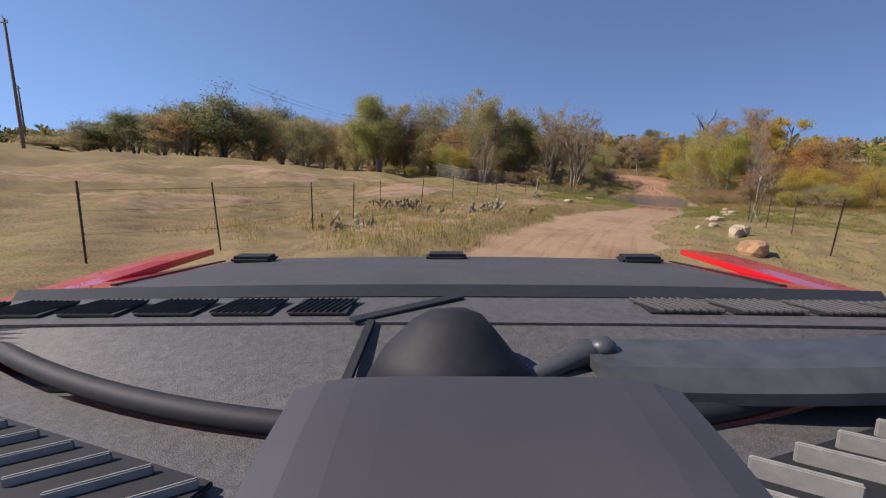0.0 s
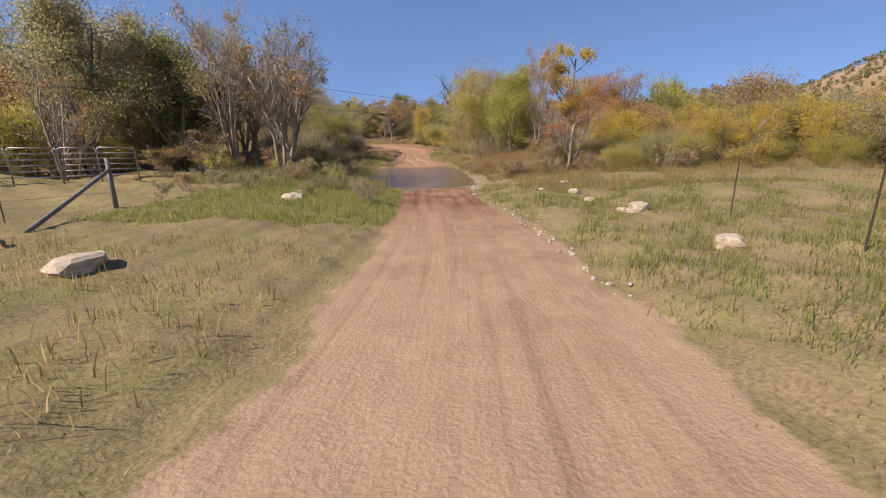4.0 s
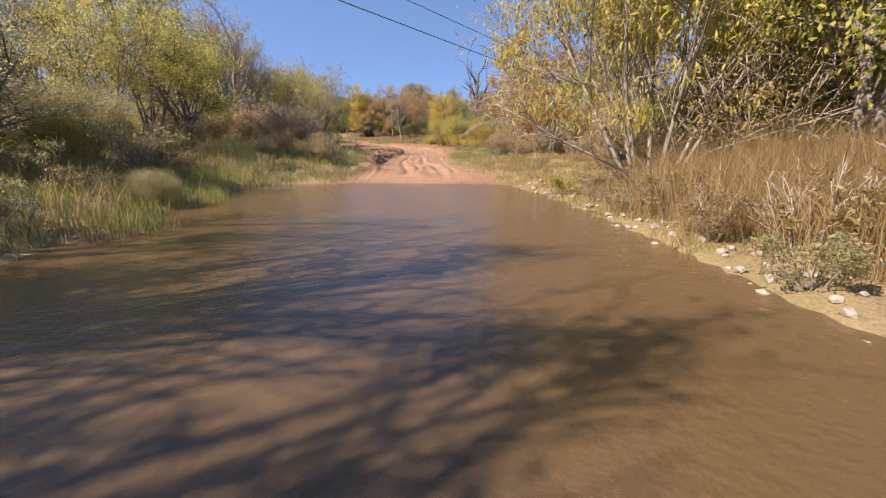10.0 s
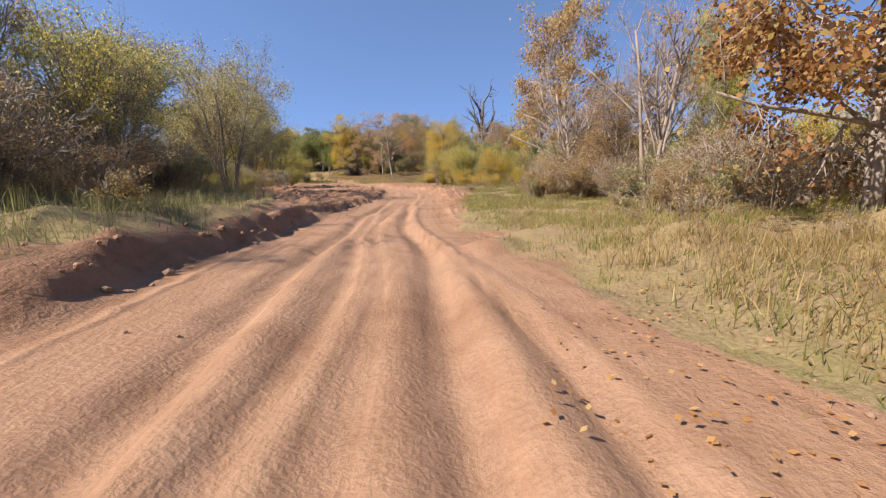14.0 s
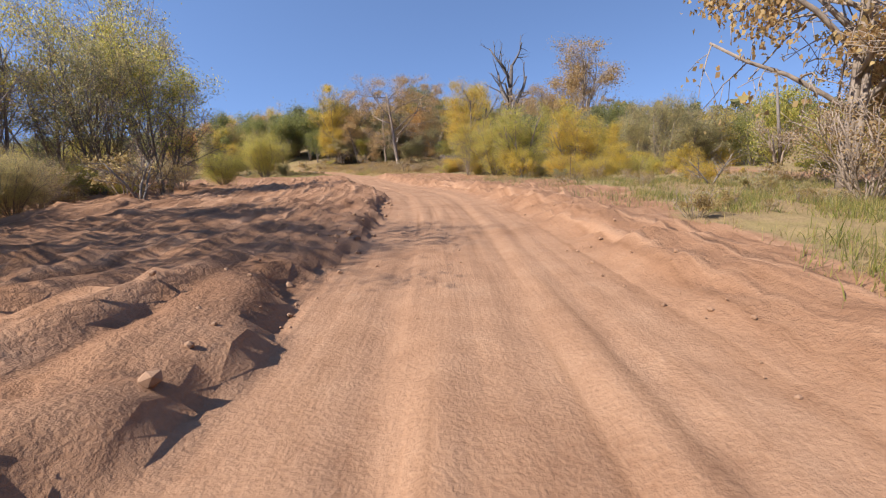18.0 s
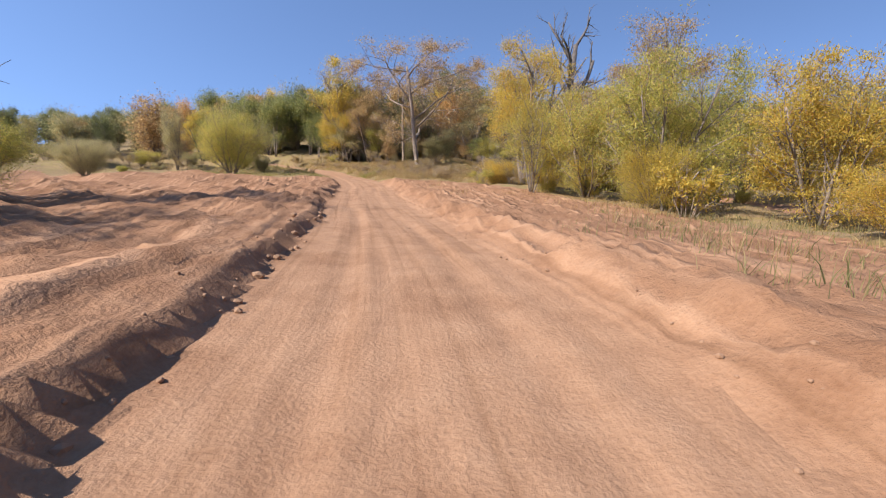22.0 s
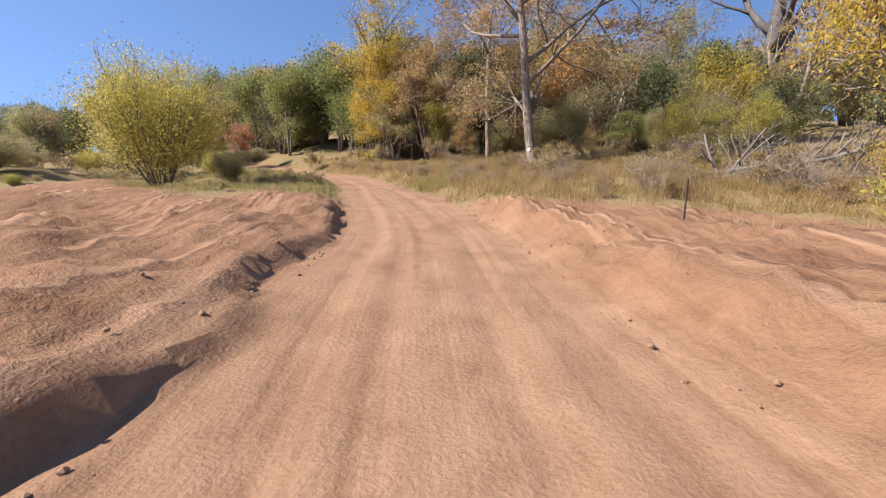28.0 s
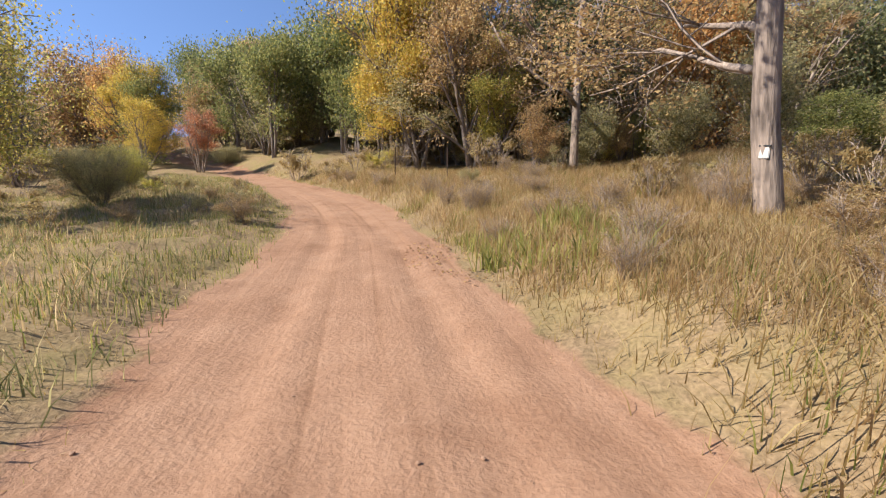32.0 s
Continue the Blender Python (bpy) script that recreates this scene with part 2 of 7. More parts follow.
    lines = nd.new("ShaderNodeTexNoise")
    lines.noise_type = "RIDGED_MULTIFRACTAL"
    lines.inputs["Scale"].default_value, lines.inputs["Detail"].default_value, lines.inputs["Distortion"].default_value = 1.0, 3, 0.5
    ln.new(drawn_.outputs[0], lines.inputs["Vector"])
    groove = ramp_of(nd, ln, lines.outputs["Fac"], [(0.04, (0.72, 0.63, 0.57)), (0.20, (1.05, 1.03, 1.02)), (0.7, (1.2, 1.19, 1.18))])
    dirt = mixed(nd, ln, stained.outputs[0], dirt, mixed(nd, ln, 1.0, dirt, groove, "MULTIPLY"))
    dirt = mixed(nd, ln, att["wet"], dirt, mixed(nd, ln, 1.0, dirt, (0.62, 0.52, 0.48), "MULTIPLY"))
    dry = mixed(nd, ln, 0.5, ramp_of(nd, ln, fine, [(0.3, (0.15, 0.11, 0.052)), (0.5, (0.28, 0.21, 0.10)), (0.75, (0.38, 0.29, 0.15))]),
                ramp_of(nd, ln, mid, [(0.3, (0.15, 0.125, 0.045)), (0.6, (0.27, 0.20, 0.09)), (0.8, (0.33, 0.22, 0.13))]))
    green = mixed(nd, ln, 0.5, ramp_of(nd, ln, fine, [(0.3, (0.11, 0.11, 0.03)), (0.7, (0.29, 0.25, 0.08))]),
                  ramp_of(nd, ln, big, [(0.35, (0.13, 0.13, 0.04)), (0.65, (0.30, 0.235, 0.085))]))
    grass = mixed(nd, ln, att["lush"], dry, green)
    patch = ramp_of(nd, ln, noise_of(nd, ln, 0.8, 6, rough=0.7), [(0.37, (0, 0, 0)), (0.56, (1, 1, 1))])
    dead = ramp_of(nd, ln, fine, [(0.3, (0.13, 0.085, 0.05)), (0.7, (0.33, 0.225, 0.13))])
    grass = mixed(nd, ln, patch, grass, mixed(nd, ln, 0.7, grass, dead))
    edge = nd.new("ShaderNodeMath")
    edge.operation = "MULTIPLY_ADD"
    ln.new(mid, edge.inputs[0])
    edge.inputs[1].default_value, edge.inputs[2].default_value = 1.1, -0.55
    tot = nd.new("ShaderNodeMath")
    ln.new(edge.outputs[0], tot.inputs[0])
    ln.new(att["sand"], tot.inputs[1])
    cover = ramp_of(nd, ln, tot.outputs[0], [(0.38, (0, 0, 0)), (0.62, (1, 1, 1))])
    ln.new(mixed(nd, ln, cover, grass, dirt), b.inputs["Base Color"])
    add = nd.new("ShaderNodeMath")
    ln.new(fine, add.inputs[0])
    ln.new(mid, add.inputs[1])
    more = nd.new("ShaderNodeMath")
    ln.new(add.outputs[0], more.inputs[0])
    ln.new(tracks.outputs["Fac"], more.inputs[1])
    lumps = nd.new("ShaderNodeMath")
    lumps.operation = "MULTIPLY"
    ln.new(noise_of(nd, ln, 5.5, 5, rough=0.7), lumps.inputs[0])
    ln.new(stained.outputs[0], lumps.inputs[1])
    furrowed = nd.new("ShaderNodeMath")
    furrowed.operation = "MULTIPLY"
    ln.new(lines.outputs["Fac"], furrowed.inputs[0])
    ln.new(bar_sand.outputs[0], furrowed.inputs[1])
    both = nd.new("ShaderNodeMath")
    both.operation = "MULTIPLY_ADD"
    ln.new(furrowed.outputs[0], both.inputs[0])
    both.inputs[1].default_value = 1.6
    ln.new(lumps.outputs[0], both.inputs[2])
    soft = nd.new("ShaderNodeMath")
    soft.operation = "MULTIPLY"
    ln.new(more.outputs[0], soft.inputs[0])
    soft.inputs[1].default_value = 0.26
    all_ = nd.new("ShaderNodeMath")
    all_.operation = "MULTIPLY_ADD"
    ln.new(both.outputs[0], all_.inputs[0])
    all_.inputs[1].default_value = 1.5
    ln.new(soft.outputs[0], all_.inputs[2])
    bumped(nd, ln, b, all_.outputs[0], 0.95, 0.06)
    return m


GROUND = ground_material()


def water_material():
    m, nd, ln, b = material("creek_water", 0.02)
    b.inputs["Base Color"].default_value = (0.22, 0.135, 0.065, 1)
    b.inputs["Transmission Weight"].default_value = 0.5
    b.inputs["IOR"].default_value = 1.33
    n1, n2 = noise_of(nd, ln, 3.4, 3), noise_of(nd, ln, 13, 3)
    add = nd.new("ShaderNodeMath")
    ln.new(n1, add.inputs[0])
    ln.new(n2, add.inputs[1])
    bumped(nd, ln, b, add.outputs[0], 0.36, 0.035)
    return m


WATER = water_material()

# ---------------------------------------------------------------- the lie of the land
WATER_LEVEL = -2.72
ROAD = [  # along y: centre x, height, half width of the track
    (-60.0, 29.89, 0.09, 1.90),
    (-20.0, 8.89, 0.09, 1.90),
    (-2.0, -0.11, -0.01, 1.93),
    (2.0, -0.54, -0.09, 1.84),
    (6.0, -1.15, -0.22, 1.75),
    (10.0, -1.57, -0.37, 1.71),
    (14.0, -1.64, -0.51, 1.66),
    (18.0, -1.49, -0.65, 1.62),
    (22.0, -1.20, -0.81, 1.60),
    (26.0, -0.71, -1.06, 1.60),
    (30.0, -0.17, -1.34, 1.60),
    (34.0, 0.21, -1.54, 1.60),
    (38.0, 0.34, -1.73, 1.60),
    (42.0, 0.42, -1.99, 1.60),
    (46.0, 0.52, -2.24, 1.60),
    (50.0, 0.59, -2.42, 2.00),
    (54.0, 0.65, -2.72, 2.40),
    (58.0, 0.69, -2.96, 2.45),
    (62.0, 0.64, -3.01, 2.51),
    (66.0, 0.52, -3.04, 2.56),
    (70.0, 0.45, -2.98, 2.62),
    (74.0, 0.43, -2.66, 2.67),
    (78.0, 0.47, -2.48, 2.55),
    (82.0, 0.23, -2.47, 2.34),
    (86.0, -0.24, -2.54, 2.22),
    (90.0, -0.68, -2.70, 2.10),
    (94.0, -0.90, -2.62, 1.96),
    (98.0, -0.85, -2.54, 1.82),
    (102.0, -0.73, -2.48, 1.75),
    (106.0, -0.68, -2.43, 1.74),
    (110.0, -0.65, -2.35, 1.74),
    (114.0, -0.79, -2.27, 1.74),
    (118.0, -1.21, -2.20, 1.73),
    (122.0, -1.89, -2.14, 1.73),
    (126.0, -2.77, -2.14, 1.72),
    (130.0, -3.76, -2.20, 1.72),
    (134.0, -4.84, -2.19, 1.72),
    (138.0, -5.89, -2.15, 1.71),
    (142.0, -6.87, -2.10, 1.71),
    (146.0, -7.85, -2.03, 1.70),
    (150.0, -8.70, -1.98, 1.70),
    (153.6, -10.26, -1.59, 1.65),
    (162.6, -14.30, -1.32, 1.65),
    (166.6, -17.00, -1.00, 1.65),
    (171.6, -21.50, -0.70, 1.70),
    (177.6, -29.00, -0.30, 1.90),
    (189.6, -50.00, 0.30, 2.00),
    (313.6, -160.00, 3.00, 1.60),
]
ROAD_Y = np.array([r[0] for r in ROAD])
ROAD_X = np.array([r[1] for r in ROAD])
ROAD_Z = np.array([r[2] for r in ROAD])
ROAD_W = np.array([r[3] for r in ROAD])
WATER_Z = WATER_LEVEL
_fy = np.arange(-60.0, 320.0, 0.5)


def _smooth(v):
    k = np.hanning(13)
    full = np.interp(_fy, ROAD_Y, v)
    return np.convolve(np.pad(full, 6, mode="edge"), k / k.sum(), mode="valid")


_sx, _sz, _sw = _smooth(ROAD_X), _smooth(ROAD_Z), _smooth(ROAD_W)


def road_x(y):
    return np.interp(y, _fy, _sx)


def road_z(y):
    return np.interp(y, _fy, _sz)


def road_w(y):
    return np.interp(y, _fy, _sw)


def step(a, b, v):
    s = np.clip((v - a) / (b - a), 0, 1)
    return s * s * (3 - 2 * s)


def bell(v, c, w):
    return np.exp(-((v - c) / w) ** 2)


_rng = np.random.default_rng(5)
_WAVES = [(a, *_rng.normal(0, 1, 2), _rng.uniform(0, 6.28)) for a in np.repeat([0.16, 0.45, 1.3, 3.2], 6)]


def rolls(x, y, lo, hi):
    """Smooth uneven ground from summed waves, of wave numbers between lo and hi."""
    out = 0.0
    for k, a, b, p in _WAVES:
        if lo <= k <= hi:
            n = math.hypot(a, b)
            out = out + np.sin(k * (a * x + b * y) / n * 1.7 + p) / 3.5
    return out


def sandy(x, y):
    """How far the ground is bare sand or dirt: the track, the sand bar on both sides of it, bare patches of the field."""
    s = x - road_x(y)
    w = road_w(y)
    wob = rolls(x, y, 0.4, 1.4)
    out = 1 - step(w - 0.2, w + 0.5, np.abs(s + 0.2 * wob))
    reach_l = np.interp(y, [76, 82, 90, 98, 108, 125, 170], [2.9, 2.9, 3.6, 9, 20, 34, 34])
    ends = 154.0 + 5.5 * step(6, 14, -s) + wob
    left = step(75, 77, y) * (1 - step(ends - 1.5, ends + 1.5, y)) * (1 - step(reach_l - 1, reach_l + 1.2, -s + 1.2 * wob))
    reach_r = np.interp(y, [76, 84, 92, 98, 104, 112, 120, 132, 146, 151, 154.5], [2.7, 2.6, 2.8, 3.3, 4.2, 6.0, 7.5, 9.5, 9, 6.5, 0])
    right = step(75, 77, y) * (1 - step(reach_r - 1, reach_r + 1.2, s + 1.0 * wob))
    bare = np.maximum(0.55 * bell(y, 10, 7.5) * step(2.2, 3.6, -s) * (1 - step(30, 44, -s)), 0.66 * bell(y, 22, 9) * step(2.6, 5, -s) * (1 - step(30, 44, -s))) * step(-0.2, 0.35, rolls(x, y, 0.1, 0.5) + 0.5 * rolls(x, y, 0.4, 0.5))
    bed = bell(y, 0.5 * (CREEK_A + CREEK_B), 13) * np.where(s < 0, 1 - step(3.5, 7, -s), 1 - step(2.6, 3.8, s))
    strip = 0.85 * bell(s, 20 + 0.10 * (y - 125), 3.0) * step(112, 120, y) * (1 - step(150, 156, y))
    out = np.where(s < 0, np.maximum(out, left), np.maximum(out, np.maximum(right, strip)))
    hill = np.exp(-(((x - 251) / 50) ** 2 + ((y - 228) / 60) ** 2))
    rocky = 0.75 * step(0.12, 0.4, hill) * (0.7 + 0.4 * rolls(x * 0.3, y * 0.3, 0.1, 0.5))
    return np.clip(np.maximum(np.maximum(out, bare), np.maximum(bed, rocky)), 0, 1)


def ground_z(x, y, fine=True):
    x, y = np.asarray(x, float), np.asarray(y, float)
    s = x - road_x(y)
    w = road_w(y)
    out_l, out_r = np.clip(-s - w, 0, None), np.clip(s - w, 0, None)
    off = out_l + out_r
    mid_y, half_y = 0.5 * (CREEK_A + CREEK_B), 0.5 * (CREEK_B - CREEK_A)
    z = road_z(y) + 0.0 * x
    # verges and the land beyond
    z = z + 0.16 * step(0.1, 1.6, off) + 0.35 * rolls(x, y, 0.1, 0.5) * step(2, 14, off) + 0.08 * rolls(x, y, 1.0, 1.4) * step(0.5, 3, off)
    z = z + 0.03 * np.clip(out_l - 3, 0, 40) * (1 - step(40, 60, y)) - 0.018 * np.clip(out_r - 4, 0, 30) * (1 - step(34, 60, y))
    z = z - 0.42 * step(1.0, 5.0, out_l) * (1 - step(14, 26, y))
    # creek: land on both sides stands above the water, the channel narrows away from the ford
    land = 1.05 * step(1.0, 9, off) * bell(y, mid_y, 20)
    z = z + land
    cy = mid_y + np.where(s < 0, 1.5, -2.5) * step(2, 12, off)
    half = half_y * (1 - np.where(s < 0, 0.50, 0.72) * step(3.0, 11, off)) + 0.8 * rolls(x, y, 0.4, 0.5) * step(2, 5, off)
    shore_l = np.interp(y, [54, 58, 62, 66, 70, 76], [1.5, 1.8, 2.8, 4.2, 5.6, 6.4])
    shore_r = np.interp(y, [54, 60, 63, 70, 74], [1.1, 1.25, 1.7, 2.7, 3.2])
    dip = 1 - step(0.82, 1.16, np.abs(y - cy) / np.maximum(half, 1.2))
    dip = dip * np.where(s < 0, 1 - step(shore_l - 0.9, shore_l + 0.9, -s + 0.5 * rolls(x, y, 0.4, 0.5)), 1 - step(shore_r - 0.5, shore_r + 0.6, s + 0.3 * rolls(x, y, 0.4, 1.4)))
    z = z + 0.22 * step(0.2, 1.4, out_r) * bell(y, mid_y, 13)
    z = z * (1 - dip) + (WATER_Z - 0.30 + 0.05 * rolls(x, y, 1.0, 3.5)) * dip
    # low bank of soil on the far shore, left of the ramp
    z = z + (0.20 + 0.09 * rolls(x, y, 1.0, 3.5)) * step(0.15, 0.75, out_l + 0.5 * rolls(x, y, 1.0, 1.4)) * step(CREEK_B + 1, CREEK_B + 4, y) * (1 - step(94, 102, y)) * (1 - dip)
    z = z + 0.15 * step(0.5, 4.0, out_r) * bell(y, CREEK_B + 9, 6) * (1 - dip)
    # the berm left of the track on the sand bar, the sand behind it, and the low berm on its right
    bar = step(CREEK_B + 4, CREEK_B + 11, y) * (1 - step(151, 157, y))
    rough = rolls(x, y, 1.0, 3.5)
    # a bank cut by wheels on the left, crumbling in places
    cut = w + 0.35 + 0.16 * rough + 0.14 * np.sin(y * 0.9 + 1.7 * np.sin(y * 0.31))
    z = z + bar * (0.25 + 0.06 * rolls(x, y, 0.4, 1.4)) * step(cut - 0.10, cut + 0.16, -s)
    z = z + step(100, 110, y) * (1 - step(154, 158, y)) * ((0.10 + 0.05 * rough) * bell(s, w + 0.9, 0.5) + 0.24 * step(w + 0.5, w + 1.6, s + 0.3 * rough))
    z = z + 0.14 * step(138, 144, y) * (1 - step(150, 155, y)) * bell(s, w + 4.5, 2.6)
    z = z - 0.55 * step(4, 12, out_l) * step(138, 148, y) * (1 - step(170, 185, y))
    # the slope right of the track at the far end, and the rising wood behind
    z = z + step(152, 158, y) * (0.42 * step(0.3, 2.6, out_r) + 0.035 * np.clip(out_r - 3, 0, 50))
    z = z + 0.10 * np.clip(y - 176 - 0.2 * np.clip(-s, 0, 60), 0, 60) * step(-40, 10, s)
    # rocky hill on the far right, low rises far off
    hill = np.exp(-(((x - 251) / 50) ** 2 + ((y - 228) / 60) ** 2))
    z = z + (29 + 5 * rolls(x * 0.15, y * 0.15, 0.1, 0.5)) * hill + 30 * np.exp(-(((x - 330) / 170) ** 2 + ((y - 480) / 120) ** 2))
    if fine:
        sd = sandy(x, y)
        rut = np.zeros_like(z)
        on = 1 - step(w - 0.2, w + 0.3, np.abs(s))
        for c, wd, dp in ((-0.85, 0.17, 0.05), (-0.45, 0.10, 0.035), (0.72, 0.17, 0.05), (1.1, 0.10, 0.03), (0.15, 0.1, 0.02)):
            wave = c + 0.16 * np.sin(y * 0.19 + 5 * c) + 0.07 * np.sin(y * 0.6 + 9 * c)
            rut = rut - dp * bell(s, wave, wd) + 0.6 * dp * bell(s, wave + 1.7 * wd, wd)
        wet = step(CREEK_B + 2.5, CREEK_B + 6, y) * (1 - step(92, 106, y))
        z = z + rut * on * (0.2 + 0.6 * step(CREEK_B + 1, CREEK_B + 4, y) + 0.9 * step(38, 42, y) * (1 - step(50, 53, y))) * (1 + 2.4 * wet)
        q = -s - w
        # furrows that wheels and floods have drawn along the bar
        way = q + 0.05 * (y - 110) + 0.7 * np.sin(y * 0.11 + 0.3 * q) + 0.25 * rolls(x, y, 0.4, 1.4)
        fur = 0.0
        for gap_, amp, ph in ((0.85, 0.08, 0.0), (0.45, 0.06, 1.3), (2.3, 0.05, 2.1)):
            fur = fur + amp * (0.62 - np.abs(np.sin(math.pi * way / gap_ + ph + 0.5 * np.sin(y * 0.4 + ph))) ** 0.6)
        z = z + sd * bar * step(0.55, 1.1, q) * fur * (0.9 + 0.6 * rolls(x, y, 0.4, 1.4)) + sd * bar * step(0.5, 1.2, q) * 0.025 * rolls(x * 2.7, y * 1.3, 1.0, 3.5)
        crumb = sd * step(96, 104, y) * (1 - step(152, 156, y)) * step(0.25, 0.7, s - w)
        z = z + crumb * (0.03 * rolls(x * 3.0, y * 2.0, 1.0, 3.5) + 0.03 * np.abs(rolls(x * 6.1, y * 4.3, 1.0, 3.5)))
        z = z + 0.02 * sd * (0.5 + 0.9 * step(w, w + 1.0, np.abs(s))) * (rolls(x * 3.1, y * 3.1, 1.0, 3.5) + rolls(y * 5.3, x * 5.3, 1.0, 3.5))
        z = z + 0.04 * (1 - sd) * rolls(x * 2.3, y * 2.3, 1.0, 3.5)
    return z


def zat(x, y):
    return float(ground_z(np.array([x]), np.array([y]))[0])


def spaced(lo, hi, fine, far, grow):
    inner = np.arange(lo, hi + fine / 2, fine)
    out, gap = [], fine
    p = inner[-1]
    while p < far[1]:
        gap *= grow
        p += gap
        out.append(p)
    back, gap, p = [], fine, inner[0]
    while p > far[0]:
        gap *= grow
        p -= gap
        back.append(p)
    return np.array(back[::-1] + list(inner) + out)


def mesh_of(name, verts, faces, mats=()):
    me = bpy.data.meshes.new(name)
    me.from_pydata(verts if isinstance(verts, list) else verts.tolist(), [], faces if isinstance(faces, list) else faces.tolist())
    for m in mats:
        me.materials.append(m)
    return me


def loose_faces(name, corners, mat):
    """One mesh of separate faces that all have as many corners."""
    n, k = corners.shape[:2]
    me = bpy.data.meshes.new(name)
    me.vertices.add(n * k)
    me.vertices.foreach_set("co", corners.reshape(-1).astype(np.float32))
    me.loops.add(n * k)
    me.loops.foreach_set("vertex_index", np.arange(n * k, dtype=np.int32))
    me.polygons.add(n)
    me.polygons.foreach_set("loop_start", np.arange(0, n * k, k, dtype=np.int32))
    me.materials.append(mat)
    me.update(calc_edges=True)
    return me


def build_ground():
    gx = spaced(-19.0, 8.0, 0.13, (-1500, 1500), 1.055)
    gy = spaced(3.0, 172.0, 0.26, (-900, 2600), 1.06)
    X, Y = np.meshgrid(gx, gy)
    Z = ground_z(X, Y)
    verts = np.stack([X, Y, Z], -1).reshape(-1, 3)
    nx, ny = len(gx), len(gy)
    i = (np.arange(ny - 1)[:, None] * nx + np.arange(nx - 1)[None]).ravel()
    faces = np.stack([i, i + 1, i + nx + 1, i + nx], -1)
    sd = sandy(X, Y)
    lush = np.clip(0.06 + 0.4 * rolls(X, Y, 0.1, 0.5) + 0.5 * bell(Y, 42, 9) + 0.35 * bell(Y, 28, 9) - 0.3 * bell(Y, 110, 25) - 0.1 * step(148, 156, Y), 0, 1)
    pale = np.maximum(0.8 * (1 - step(26, 44, Y)), step(120, 180, X))
    wet = np.clip(step(33, 44, Y) * (1 - step(73, 75, Y)) * (0.75 + 0.5 * rolls(X, Y, 0.4, 1.4)), 0, 1)
    cx, cy = X.reshape(-1)[faces].mean(1), Y.reshape(-1)[faces].mean(1)
    on_road = np.abs(cx - road_x(cy)) < road_w(cy) + 0.2
    on_road &= (cy > -40) & (cy < 200)
    for name, pick, label, cat in (("ground", ~on_road, "dry grassland, bare sand bar and creek bed of reddish earth", "ground"),
                                   ("road", on_road, "unpaved track of reddish sand with tyre ruts", "dirt road")):
        f = faces[pick]
        used, inv = np.unique(f, return_inverse=True)
        me = mesh_of(name, verts[used], inv.reshape(-1, 4), [GROUND])
        for key, val in (("sand", sd), ("lush", lush), ("pale", pale), ("wet", wet), ("across", X - road_x(Y)), ("along", Y)):
            a = me.attributes.new(key, "FLOAT", "POINT")
            a.data.foreach_set("value", val.reshape(-1)[used].astype(np.float32))
        me.shade_smooth()
        tagged(new(name, me), label, cat, kind="structure")


build_ground()


def build_water():
    gx, gy = np.arange(-46, 30.1, 1.0), np.arange(CREEK_A - 3, CREEK_B + 0.9, 1.0)
    X, Y = np.meshgrid(gx, gy)
    v = np.stack([X, Y, np.full_like(X, WATER_Z)], -1).reshape(-1, 3)
    nx, ny = len(gx), len(gy)
    i = (np.arange(ny - 1)[:, None] * nx + np.arange(nx - 1)[None]).ravel()
    f = np.stack([i, i + 1, i + nx + 1, i + nx], -1)
    tagged(new("water", mesh_of("water", v, f, [WATER])), "shallow brown creek water over the ford", "water", kind="structure")


build_water()


# ---------------------------------------------------------------- building helpers
def part(name, me, parent, label=""):
    ob = new(name, me)
    ob.parent = parent
    if label:
        ob["label"] = label
    return ob


class Tubes:
    """Collects tapered round limbs into one mesh."""

    def __init__(self):
        self.v, self.f = [], []

    def limb(self, pts, radii, sides=5, cap=True):
        base = len(self.v)
        up = Vector((0.31, 0.95, 0.11))
        n = len(pts)
        for k in range(n):
            d = (pts[min(k + 1, n - 1)] - pts[max(k - 1, 0)]).normalized()
            a = d.cross(up)
            if a.length < 1e-3:
                a = d.cross(Vector((1, 0, 0)))
            a.normalize()
            b = d.cross(a)
            for j in range(sides):
                w = 2 * math.pi * j / sides
                self.v.append(tuple(pts[k] + (a * math.cos(w) + b * math.sin(w)) * radii[k]))
        for k in range(n - 1):
            for j in range(sides):
                p, q = base + k * sides + j, base + k * sides + (j + 1) % sides
                self.f.append((p, q, q + sides, p + sides))
        if cap:
            self.f.append(tuple(base + (n - 1) * sides + j for j in range(sides)))
            self.f.append(tuple(base + j for j in reversed(range(sides))))

    def mesh(self, name, mat):
        me = mesh_of(name, self.v, self.f, [mat])
        me.shade_smooth()
        return me


def rand_dir(rng, d, angle):
    """A direction that leaves d by about the given angle."""
    axis = d.cross(Vector((rng.gauss(0, 1), rng.gauss(0, 1), rng.gauss(0, 1))))
    if axis.length < 1e-4:
        axis = Vector((1, 0, 0))
    return (Matrix.Rotation(angle, 3, axis.normalized()) @ d).normalized()


